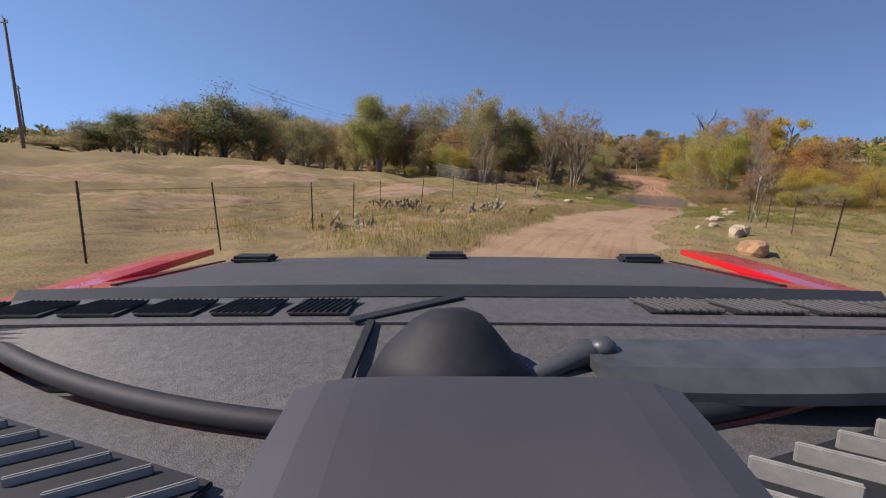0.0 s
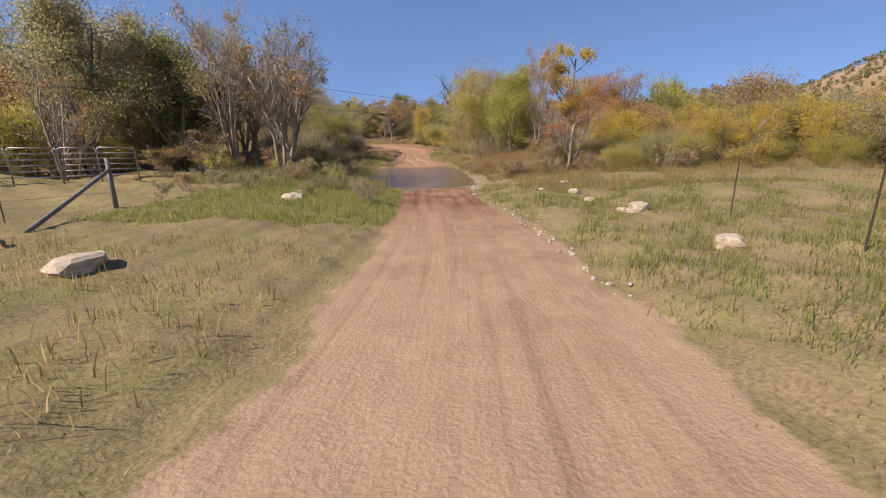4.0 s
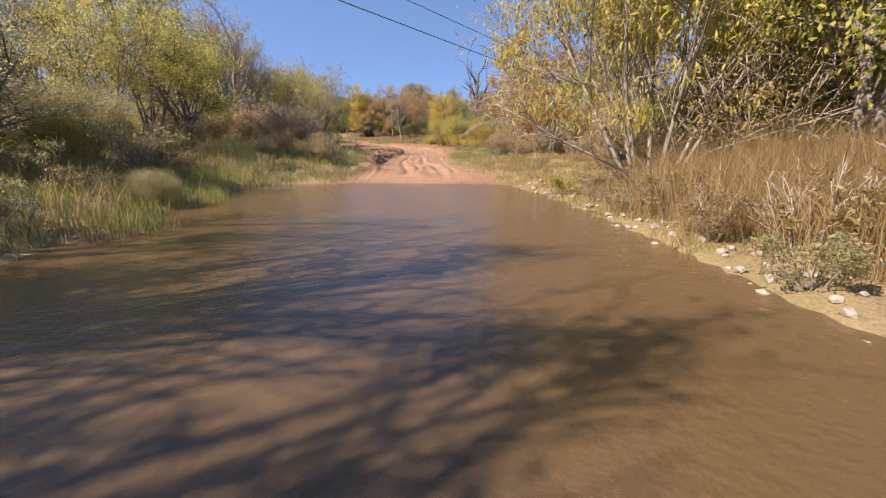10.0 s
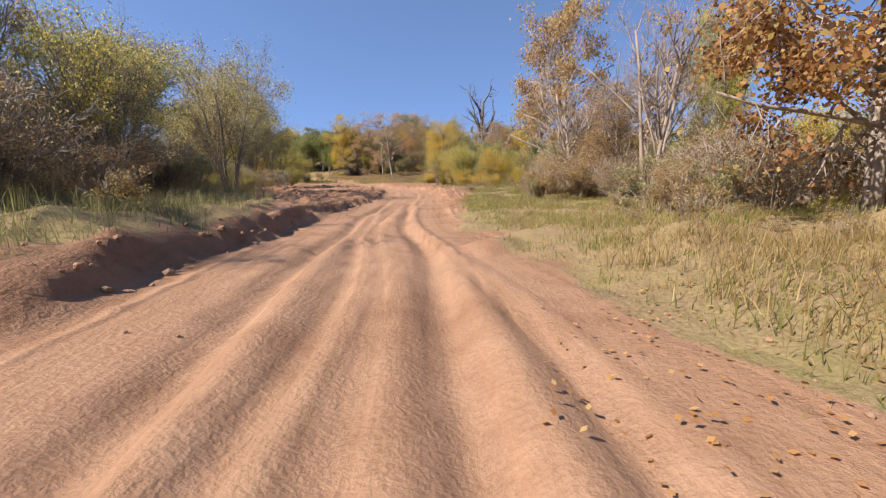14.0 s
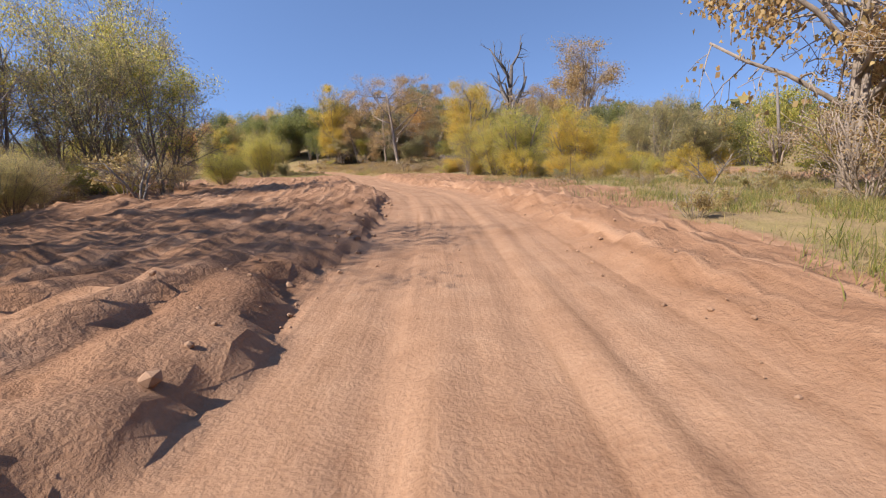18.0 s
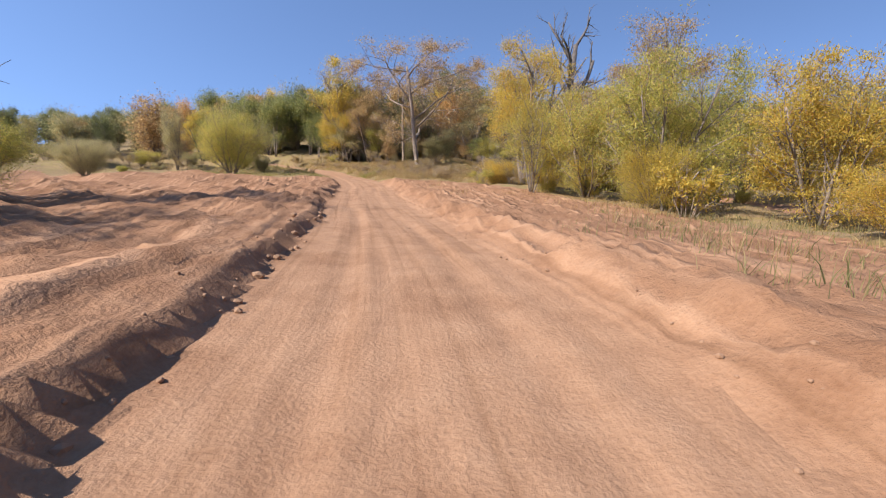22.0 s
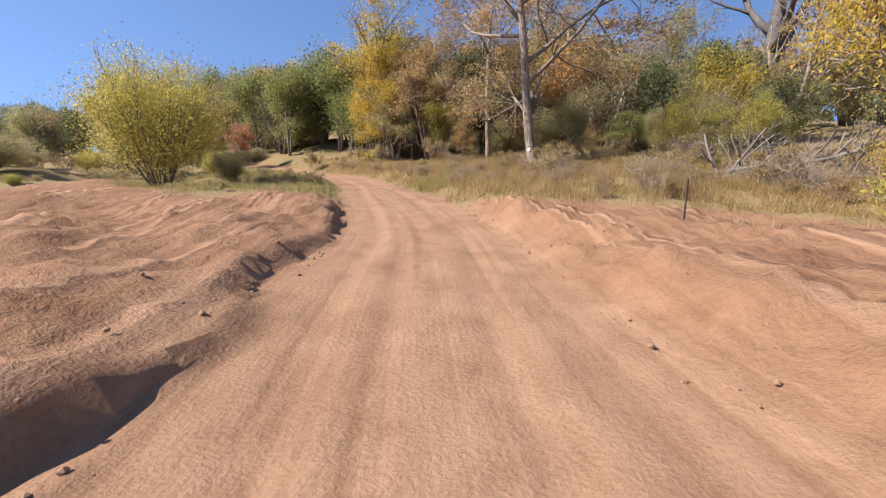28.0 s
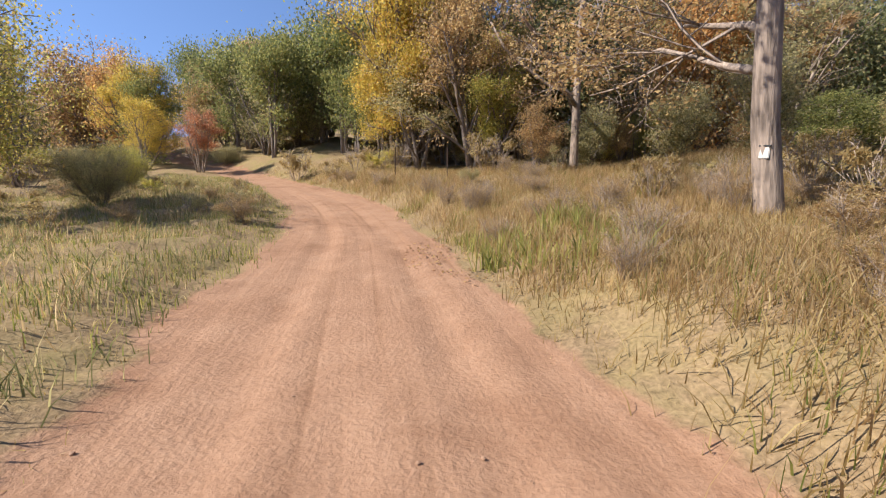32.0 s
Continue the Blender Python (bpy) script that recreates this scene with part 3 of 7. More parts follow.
def grow(rng, tubes, tips, start, d, length, radius, level, spec):
    """A limb, bent as it goes, with smaller limbs off it; twigs of the last level carry the leaves."""
    n = 5 if level == 0 else 4
    pts, radii, p = [start.copy()], [radius], start.copy()
    dirs = [d]
    for k in range(n):
        d = rand_dir(rng, d, rng.uniform(0, spec["bend"]) * (spec.get("stiff", 0.6) if level == 0 else 1.0))
        d = (d + Vector((0, 0, spec["rise"][min(level, len(spec["rise"]) - 1)]))).normalized()
        p = p + d * (length / n)
        pts.append(p.copy())
        dirs.append(d)
        radii.append(max(0.006, radius * (1 - (0.55 if level < spec["levels"] else 0.8) * (k + 1) / n)))
    if level >= spec["levels"]:
        pts, radii, dirs, n = pts[::2], radii[::2], dirs[::2], 2
    sides = (8 if spec["hero"] else 6) if level == 0 else (5 if level == 1 else 3)
    if level == 0 and spec["hero"]:
        pts.insert(1, pts[0].lerp(pts[1], 0.22))
        dirs.insert(1, dirs[0])
        radii.insert(1, radius * 0.98)
        radii[0] = radius * 1.4
        n += 1
    tubes.limb(pts, radii, sides)
    if level >= spec["levels"] - 1:
        tips.append((pts, level))
    if level >= spec["levels"]:
        return
    kids = spec["kids"][level]
    for c in range(kids):
        f = spec["bare"][level] + (1 - spec["bare"][level]) * (c + rng.random()) / kids
        k = min(int(f * n), n - 1)
        w = f * n - k
        q = pts[k].lerp(pts[k + 1], w)
        out = rand_dir(rng, dirs[k], radians(rng.uniform(*spec["fork"])))
        grow(rng, tubes, tips, q, out, length * rng.uniform(*spec["short"]) * (1.15 - 0.45 * f), radii[k] * (rng.uniform(0.45, 0.62) if level or not spec["hero"] else rng.uniform(0.5, 0.75)), level + 1, spec)


def leaf_mesh(name, rng, tips, spec, mat):
    nr = np.random.default_rng(rng.randrange(10 ** 6))
    count = spec["leaves"]
    if not count or not tips:
        return None
    segs = []
    for pts, level in tips:
        first = 0 if spec.get("low") else (1 if level >= spec["levels"] else 2)
        segs += [(*a, *b) for a, b in zip(pts[first:], pts[first + 1:])]
    segs = np.array(segs)
    # clumps of leaves on the twigs, thick ones and thin ones
    per = spec.get("clump", 75)
    many = max(12, count // per)
    spot = nr.integers(0, len(segs), many)
    f = nr.random((many, 1))
    mid = segs[spot, :3] * (1 - f) + segs[spot, 3:] * f
    centre = np.median(mid, axis=0)
    reach = np.percentile(np.abs(mid - centre), 90, axis=0) + 0.1
    far_out = (((mid - centre) / reach) ** 2).sum(1)
    size_of = nr.gamma(1.0, 1.0, many) * np.where(far_out > 2.0, 0.05, 1.0) + 0.02
    pick = nr.choice(many, count, p=size_of / size_of.sum())
    wide_of = spec["fuzz"] * nr.uniform(0.7, 1.5, (many, 1))
    c = mid[pick] + nr.normal(0, 1, (count, 3)) * wide_of[pick] * np.array([1.25, 1.25, 0.8])
    c[:, 2] = np.maximum(c[:, 2], 0.1)
    long_, wide = spec["leaf"]
    d = nr.normal(0, 1, (count, 3))
    d[:, 2] -= spec["droop"]
    d /= np.linalg.norm(d, axis=1, keepdims=True)
    e = np.cross(d, nr.normal(0, 1, (count, 3)))
    e /= np.linalg.norm(e, axis=1, keepdims=True)
    g = np.cross(d, e)
    size = nr.uniform(0.6, 1.35, (count, 1))
    L, W = d * long_ * size, e * wide * size
    corners = [c - L / 2, c + W / 2 + g * wide * 0.25 * size, c + L / 2, c - W / 2 + g * wide * 0.25 * size]
    if spec.get("plain"):
        corners = [c - L / 2 + W / 2, c + L / 2, c - L / 2 - W / 2]
    return loose_faces(name, np.stack(corners, 1), mat)


SPEC = {
    #             stems  height etc. are for a plant 1 unit of real metres tall, see TREES
    "willow": dict(h=7.0, stems=6, r=0.075, lean=32, levels=3, low=True, kids=(8, 5, 4), bare=(0.03, 0.08, 0.12), fork=(24, 52), short=(0.42, 0.6), bend=0.22, rise=(0.05, 0.04, -0.06, -0.1),
                   leaves=36000, leaf=(0.105, 0.036), fuzz=0.21, droop=1.0, hero=False, mat="willow", bark=BARK),
    "weeping": dict(h=7.5, stems=8, r=0.042, lean=34, levels=3, low=True, kids=(9, 5, 4), bare=(0.16, 0.1, 0.1), fork=(20, 46), short=(0.4, 0.58), bend=0.24, rise=(0.05, 0.03, -0.08, -0.16),
                    leaves=36000, leaf=(0.11, 0.026), fuzz=0.22, clump=50, droop=2.2, hero=False, mat="willow", bark=PALE_BARK),
    "golden": dict(h=8.0, stems=4, r=0.15, lean=26, levels=3, kids=(8, 5, 4), bare=(0.22, 0.15, 0.15), fork=(26, 56), short=(0.42, 0.6), bend=0.2, rise=(0.06, 0.04, -0.03, -0.08),
                   leaves=34000, leaf=(0.085, 0.038), fuzz=0.22, droop=1.0, hero=False, mat="yellow", bark=BARK),
    "green": dict(h=8.0, stems=2, r=0.13, lean=10, levels=3, kids=(8, 5, 4), bare=(0.12, 0.15, 0.2), fork=(28, 58), short=(0.4, 0.58), bend=0.2, rise=(0.06, 0.05, 0.0, 0.0),
                  leaves=30000, leaf=(0.095, 0.052), fuzz=0.25, droop=0.5, hero=False, mat="green", bark=BARK),
    "olive": dict(h=7.0, stems=5, r=0.075, lean=20, levels=3, low=True, kids=(8, 5, 4), bare=(0.04, 0.1, 0.12), fork=(26, 54), short=(0.42, 0.6), bend=0.25, rise=(0.05, 0.04, 0.02, 0.0),
                  leaves=20000, leaf=(0.10, 0.045), fuzz=0.26, droop=0.3, hero=False, mat="olive", bark=BARK),
    "yellow": dict(h=5.0, stems=6, r=0.06, lean=30, levels=2, kids=(6, 6), bare=(0.2, 0.15), fork=(20, 46), short=(0.42, 0.62), bend=0.2, rise=(0.06, 0.03, -0.02),
                   leaves=20000, leaf=(0.085, 0.038), fuzz=0.19, droop=0.6, hero=False, mat="yellow", bark=BARK),
    "bush": dict(h=4.2, stems=12, r=0.04, lean=46, levels=2, low=True, kids=(7, 5), bare=(0.12, 0.1), fork=(20, 44), short=(0.4, 0.6), bend=0.2, rise=(0.07, 0.04, 0.0),
                 leaves=60000, leaf=(0.056, 0.026), fuzz=0.24, droop=0.5, hero=False, mat="willow", bark=BARK),
    "orange": dict(h=8.0, stems=2, stiff=0.25, r=0.12, lean=6, levels=3, kids=(8, 5, 4), bare=(0.12, 0.2, 0.2), fork=(38, 65), short=(0.34, 0.5), bend=0.16, rise=(0.03, 0.06, 0.0, 0.0),
                   leaves=8500, leaf=(0.105, 0.085), fuzz=0.17, droop=0.6, hero=False, mat="orange", bark=BARK),
    "brown": dict(h=8.0, stems=3, r=0.10, lean=12, levels=3, kids=(7, 5, 5), bare=(0.1, 0.15, 0.2), fork=(24, 52), short=(0.4, 0.58), bend=0.22, rise=(0.06, 0.05, 0.02, 0.0),
                  leaves=15000, leaf=(0.088, 0.052), fuzz=0.2, droop=0.5, hero=False, mat="brown", bark=BARK),
    "bare": dict(h=8.0, stems=3, r=0.09, lean=14, levels=3, kids=(7, 6, 6), bare=(0.25, 0.15, 0.15), fork=(20, 46), short=(0.42, 0.6), bend=0.24, rise=(0.07, 0.06, 0.04, 0.02),
                 leaves=1500, leaf=(0.10, 0.05), fuzz=0.14, droop=0.5, hero=False, mat="brown", bark=TWIG),
    "dark": dict(h=7.0, stems=3, r=0.13, lean=14, levels=3, kids=(6, 5, 5), bare=(0.12, 0.12, 0.2), fork=(30, 60), short=(0.42, 0.6), bend=0.25, rise=(0.04, 0.02, 0.0, 0.0),
                 leaves=20000, leaf=(0.13, 0.075), fuzz=0.27, droop=0.2, hero=False, mat="dark", bark=BARK),
    "rust": dict(h=3.2, stems=5, r=0.035, lean=14, levels=2, kids=(7, 6), bare=(0.1, 0.1), fork=(18, 40), short=(0.35, 0.5), bend=0.2, rise=(0.06, 0.06, 0.04),
                 leaves=7500, leaf=(0.06, 0.03), fuzz=0.1, droop=0.2, hero=False, mat="rust", bark=TWIG),
    "open": dict(h=7.5, stems=5, r=0.06, lean=30, levels=3, kids=(8, 5, 4), bare=(0.16, 0.12, 0.12), fork=(24, 54), short=(0.42, 0.62), bend=0.28, rise=(0.06, 0.04, 0.0, -0.03),
                 leaves=13000, leaf=(0.085, 0.04), fuzz=0.2, clump=48, droop=0.4, hero=False, mat="olive", bark=BARK),
    "sycamore": dict(h=8.0, stems=2, stiff=0.35, r=0.085, lean=8, levels=3, kids=(13, 5, 4), bare=(0.14, 0.15, 0.15), fork=(45, 82), short=(0.38, 0.52), bend=0.24, rise=(0.03, 0.02, -0.06, -0.12),
                     leaves=12500, leaf=(0.085, 0.07), fuzz=0.15, clump=40, droop=0.8, hero=False, mat="sycamore", bark=PALE_BARK),
    "thicket": dict(h=3.0, stems=16, r=0.02, lean=34, levels=2, low=True, kids=(7, 4), bare=(0.15, 0.1), fork=(18, 46), short=(0.35, 0.55), bend=0.26, rise=(0.05, 0.03, 0.0),
                    leaves=3600, leaf=(0.06, 0.03), fuzz=0.13, clump=30, droop=0.3, hero=False, mat="plume", bark=TWIG),
    "tangle": dict(h=2.4, stems=18, r=0.022, lean=80, levels=2, kids=(7, 4), bare=(0.1, 0.1), fork=(25, 70), short=(0.4, 0.6), bend=0.4, rise=(-0.02, 0.02, 0.0),
                   leaves=0, leaf=(0.1, 0.1), fuzz=0.1, droop=0.0, hero=False, mat="brown", bark=TWIG),
    "oak": dict(h=11.0, stems=1, stiff=0.2, r=0.13, lean=0.3, levels=4, kids=(9, 5, 4, 4), bare=(0.37, 0.15, 0.15, 0.15), fork=(40, 82), short=(0.46, 0.62), bend=0.34, rise=(0.04, 0.04, 0.02, 0.0, -0.02),
                leaves=20000, leaf=(0.058, 0.04), fuzz=0.16, droop=0.5, hero=True, mat="brown", bark=OAK_BARK),
    "dead": dict(h=12.0, stems=1, stiff=0.3, r=0.34, lean=4, levels=3, kids=(6, 4, 3), bare=(0.4, 0.25, 0.25), fork=(28, 60), short=(0.44, 0.64), bend=0.3, rise=(0.05, 0.06, 0.05, 0.04),
                 leaves=0, leaf=(0.1, 0.1), fuzz=0.1, droop=0.0, hero=True, mat="brown", bark=DARK_SNAG),
    "snag": dict(h=4.0, stems=3, r=0.07, lean=34, levels=2, kids=(6, 5), bare=(0.2, 0.2), fork=(30, 65), short=(0.4, 0.6), bend=0.35, rise=(0.0, 0.0, 0.0),
                 leaves=0, leaf=(0.1, 0.1), fuzz=0.1, droop=0.0, hero=False, mat="brown", bark=DEAD_WOOD),
    "scrub": dict(h=1.6, stems=9, r=0.018, lean=42, levels=2, kids=(4, 2), bare=(0.25, 0.2), fork=(15, 40), short=(0.4, 0.6), bend=0.25, rise=(0.05, 0.03, 0.0),
                  leaves=2200, leaf=(0.10, 0.035), fuzz=0.09, droop=0.2, hero=False, mat="olive", bark=TWIG),
    "dryscrub": dict(h=1.5, stems=12, r=0.012, lean=40, levels=2, kids=(4, 2), bare=(0.3, 0.2), fork=(15, 38), short=(0.4, 0.6), bend=0.22, rise=(0.06, 0.03, 0.0),
                     leaves=1300, leaf=(0.10, 0.03), fuzz=0.08, droop=0.0, hero=False, mat="drygrass", bark=TWIG),
}
for far_kind, like in (("far_olive", "olive"), ("far_brown", "brown"), ("far_dark", "dark"), ("far_green", "green"), ("far_bare", "bare"), ("far_willow", "willow")):
    SPEC[far_kind] = dict(SPEC[like], plain=True, levels=2, kids=(9, 6), leaves={"bare": 900, "brown": 9000}.get(like, 13000), leaf=(0.15, 0.10) if like != "bare" else (0.16, 0.06), fuzz=0.4 if like != "bare" else 0.15)
PROTO = {}


def plant_meshes(kind, variant):
    if (kind, variant) in PROTO:
        return PROTO[kind, variant]
    sp = SPEC[kind]
    rng = random.Random(f"{kind}{variant}")
    tubes, tips = Tubes(), []
    for k in range(sp["stems"]):
        turn = 6.283 * (k + rng.random() * 0.7) / sp["stems"]
        tilt = radians(sp["lean"] * rng.uniform(0.35, 1.0))
        d = Vector((math.sin(tilt) * math.cos(turn), math.sin(tilt) * math.sin(turn), math.cos(tilt)))
        base = Vector((0.10 * math.cos(turn), 0.10 * math.sin(turn), -0.12)) if sp["stems"] > 1 else Vector((0, 0, -0.15))
        length = sp["h"] * (0.66 if sp["levels"] > 2 else 0.74) * rng.uniform(0.82, 1.05)
        grow(rng, tubes, tips, base, d, length, sp["r"] * rng.uniform(0.8, 1.1), 0, sp)
    trunk = tubes.mesh(kind + "_trunk", sp["bark"])
    crown = leaf_mesh(kind + "_crown", rng, tips, sp, LEAF[sp["mat"]])
    zs = [v.co.z for v in (crown or trunk).vertices]
    xs = [math.hypot(v.co.x, v.co.y) for v in (crown or trunk).vertices]
    tall, wide = float(np.percentile(zs, 99.5)), 2 * float(np.percentile(xs, 97))
    PROTO[kind, variant] = (trunk, crown, tall, wide)
    return PROTO[kind, variant]


_turns = random.Random(11)


def plant(kind, variant, x, y, tall, wide, label, category, name, z=None, crown_mat=None, turn=None, group="", lean=0.0):
    """One tree or bush, of the given height and crown width, rooted on the ground."""
    trunk, crown, h0, w0 = plant_meshes(kind, variant)
    top = new(name)
    part("trunk", trunk, top)
    if crown:
        c = crown
        if crown_mat:
            leaves = part("crown", c, top)
            leaves.material_slots[0].link = "OBJECT"
            leaves.material_slots[0].material = LEAF[crown_mat]
        else:
            part("crown", c, top)
    sxy, sz = wide / w0, tall / h0
    a = _turns.uniform(0, 360) if turn is None else turn
    top.matrix_basis = pose(x, y, (zat(x, y) if z is None else z) - 0.03, 0, lean, 0) @ pose(0, 0, 0, 0, 0, a) @ Matrix.Diagonal((sxy, sxy, sz, 1))
    return tagged(top, label, category, group)


# ---------------------------------------------------------------- trees and bushes
TREES = [  # kind, variant, place, height, crown width, label, category, name, leaf
    ("olive", 0, -75.8, 63.8, 11.4, 12.1, "grey-green riverside tree with small narrow leaves", "tree", "riverside_tree", None),
    ("dark", 0, -66.5, 63.3, 11.6, 10.9, "dense dark green evergreen oak", "tree", "evergreen_tree", None),
    ("bare", 0, -52.9, 59.5, 7.6, 7.6, "nearly bare tree with thin purplish twigs", "tree", "bare_tree", None),
    ("green", 0, -40.3, 57.6, 11.2, 10.6, "tall tree with fresh green and yellow leaves", "tree", "green_tree", 'olive'),
    ("brown", 0, -36.3, 60.4, 11.2, 8.1, "tree with sparse brown autumn leaves", "tree", "autumn_tree", None),
    ("olive", 1, -31.6, 61.2, 12.0, 8.8, "grey-green riverside tree with small narrow leaves", "tree", "riverside_tree", None),
    ("brown", 0, -26.3, 64.2, 14.1, 9.1, "tree with sparse brown autumn leaves", "tree", "autumn_tree", 'olive'),
    ("olive", 0, -18.7, 57.3, 9.5, 9.2, "grey-green riverside tree with small narrow leaves", "tree", "riverside_tree", None),
    ("brown", 1, -12.5, 56.3, 9.4, 6.0, "tree with sparse brown autumn leaves", "tree", "autumn_tree", 'olive'),
    ("green", 1, -15.4, 54.6, 8.2, 6.4, "tree with green and olive leaves", "tree", "green_tree", None),
    ("brown", 0, -58.9, 39.0, 7.1, 8.7, "tree with sparse brown autumn leaves", "tree", "autumn_tree", None),
    ("dark", 1, -69.6, 38.2, 6.5, 8.4, "dense dark green evergreen oak", "tree", "evergreen_tree", None),
    ("olive", 1, -78.8, 36.0, 3.4, 11.3, "grey-green riverside tree with small narrow leaves", "tree", "riverside_tree", None),
    ("dark", 1, -74.5, 38.1, 5.4, 10.4, "dense dark green evergreen oak", "tree", "evergreen_tree", None),
    ("olive", 0, -65.2, 39.3, 6.6, 9.9, "grey-green riverside tree with small narrow leaves", "tree", "riverside_tree", None),
    ("dark", 0, -55.2, 41.9, 8.8, 11.2, "dense dark green evergreen oak", "tree", "evergreen_tree", None),
    ("olive", 1, -51.8, 44.8, 8.2, 8.9, "grey-green riverside tree with small narrow leaves", "tree", "riverside_tree", None),
    ("dark", 1, -63.6, 43.4, 7.5, 10.4, "dense dark green evergreen oak", "tree", "evergreen_tree", None),
    ("olive", 0, -44.8, 45.9, 7.1, 8.7, "grey-green riverside tree with small narrow leaves", "tree", "riverside_tree", None),
    ("olive", 1, -85.1, 35.1, 1.9, 10.7, "grey-green riverside tree with small narrow leaves", "tree", "riverside_tree", None),
    ("dark", 1, -93.4, 33.3, 0.5, 11.0, "dense dark green evergreen oak", "tree", "evergreen_tree", None),
    ("green", 1, -32.5, 47.5, 9.5, 8.8, "tall tree with fresh green and yellow leaves", "tree", "green_tree", None),
    ("green", 0, -20.1, 53.6, 10.4, 7.6, "tall tree with green and olive leaves", "tree", "green_tree", 'olive'),
    ("bare", 0, -12.1, 54.8, 9.8, 5.2, "nearly bare tree with thin purplish twigs", "tree", "bare_tree", None),
    ("bare", 1, -8.8, 53.6, 9.5, 5.7, "nearly bare tree with thin purplish twigs", "tree", "bare_tree", None),
    ("bare", 0, -9.6, 57.6, 9.2, 6.4, "nearly bare tree with thin purplish twigs", "tree", "bare_tree", 'olive'),
    ("bare", 1, -13.2, 60.2, 10.2, 6.6, "nearly bare tree with thin purplish twigs", "tree", "bare_tree", None),
    ("olive", 1, -10.1, 66.9, 3.5, 6.3, "grey-green riverside tree with small narrow leaves", "tree", "riverside_tree", None),
    ("brown", 0, -10.0, 77.1, 5.7, 4.7, "tree with sparse brown autumn leaves", "tree", "autumn_tree", 'willow'),
    ("open", 0, -11.9, 95.2, 6.9, 6.5, "grey-green riverside tree with small narrow leaves", "tree", "riverside_tree", None),
    ("olive", 1, -17.3, 61.2, 7.5, 5.8, "grey-green riverside tree with small narrow leaves", "tree", "riverside_tree", None),
    ("weeping", 0, 6.4, 68.6, 9.1, 8.7, "willow with long hanging yellow-green leaves and many bare stems", "tree", "willow_tree", None),
    ("weeping", 1, 10.2, 70.3, 6.0, 4.8, "willow with long hanging yellow-green leaves and many bare stems", "tree", "willow_tree", None),
    ("brown", 1, 18.1, 72.8, 7.6, 6.1, "tree with sparse brown autumn leaves", "tree", "autumn_tree", 'yellow'),
    ("bare", 1, 14.5, 72.9, 8.4, 5.5, "bare tree with fine reddish twigs", "tree", "bare_tree", 'rust'),
    ("bare", 0, 9.0, 75.8, 7.5, 4.4, "nearly bare tree with thin purplish twigs", "tree", "bare_tree", None),
    ("bare", 0, 10.4, 63.8, 9.3, 3.1, "bare tree with fine reddish twigs", "tree", "bare_tree", 'rust'),
    ("orange", 0, 13.2, 64.7, 9.3, 5.7, "sycamore with large orange-brown autumn leaves", "tree", "autumn_tree", 'yellow'),
    ("bare", 1, 9.6, 53.7, 4.9, 4.7, "bare tree with fine reddish twigs", "tree", "bare_tree", 'rust'),
    ("green", 0, 8.3, 65.0, 8.4, 5.7, "tall tree with yellow-green leaves beside the creek", "tree", "green_tree", 'willow'),
    ("brown", 1, 15.2, 62.6, 7.2, 5.7, "tree with bright orange autumn leaves", "tree", "autumn_tree", 'orange'),
    ("brown", 1, 17.7, 63.5, 6.8, 5.5, "tree with sparse brown autumn leaves", "tree", "autumn_tree", None),
    ("dark", 1, 31.9, 79.0, 8.8, 2.2, "dense dark green evergreen oak", "tree", "evergreen_tree", None),
    ("willow", 0, 20.9, 60.3, 4.3, 6.7, "willow in golden yellow autumn leaf", "tree", "willow_tree", 'yellow'),
    ("bare", 0, 35.3, 70.7, 8.4, 5.0, "nearly bare tree with thin purplish twigs", "tree", "bare_tree", None),
    ("willow", 1, 22.0, 57.2, 4.0, 6.0, "willow with yellow-green autumn leaves", "tree", "willow_tree", None),
    ("olive", 1, 24.3, 56.0, 4.7, 5.1, "grey-green riverside tree with small narrow leaves", "tree", "riverside_tree", None),
    ("brown", 0, 28.1, 66.0, 6.5, 5.2, "tree with sparse brown autumn leaves", "tree", "autumn_tree", None),
    ("willow", 1, 25.5, 50.7, 3.8, 5.3, "willow in golden yellow autumn leaf", "tree", "willow_tree", 'yellow'),
    ("olive", 0, 26.2, 47.6, 4.4, 5.5, "grey-green riverside tree with small narrow leaves", "tree", "riverside_tree", None),
    ("dark", 1, 31.1, 49.3, 4.6, 4.7, "dense dark green evergreen oak", "tree", "evergreen_tree", None),
    ("willow", 0, 18.2, 50.2, 3.8, 5.1, "willow in golden yellow autumn leaf", "tree", "willow_tree", 'yellow'),
    ("bare", 1, -13.3, 67.7, 8.6, 3.5, "nearly bare tree with thin purplish twigs", "tree", "bare_tree", None),
    ("open", 0, -18.1, 79.1, 7.7, 6.9, "tall tree with yellow-green leaves beside the creek", "tree", "riverside_tree", 'willow'),
    ("open", 0, -21.5, 87.6, 7.9, 6.3, "grey-green riverside tree with small narrow leaves", "tree", "riverside_tree", None),
    ("open", 1, -16.2, 85.4, 3.4, 5.1, "tall tree with yellow-green leaves beside the creek", "tree", "riverside_tree", 'willow'),
    ("open", 1, -17.3, 90.5, 10.8, 7.5, "tall tree with fresh green and yellow leaves", "tree", "green_tree", 'olive'),
    ("open", 0, -14.5, 91.4, 9.4, 5.4, "grey-green riverside tree with small narrow leaves", "tree", "riverside_tree", None),
    ("open", 0, -14.1, 99.5, 7.8, 7.5, "grey-green riverside tree with small narrow leaves", "tree", "riverside_tree", 'green'),
    ("open", 1, -11.2, 104.5, 8.8, 7.5, "grey-green riverside tree with small narrow leaves", "tree", "riverside_tree", None),
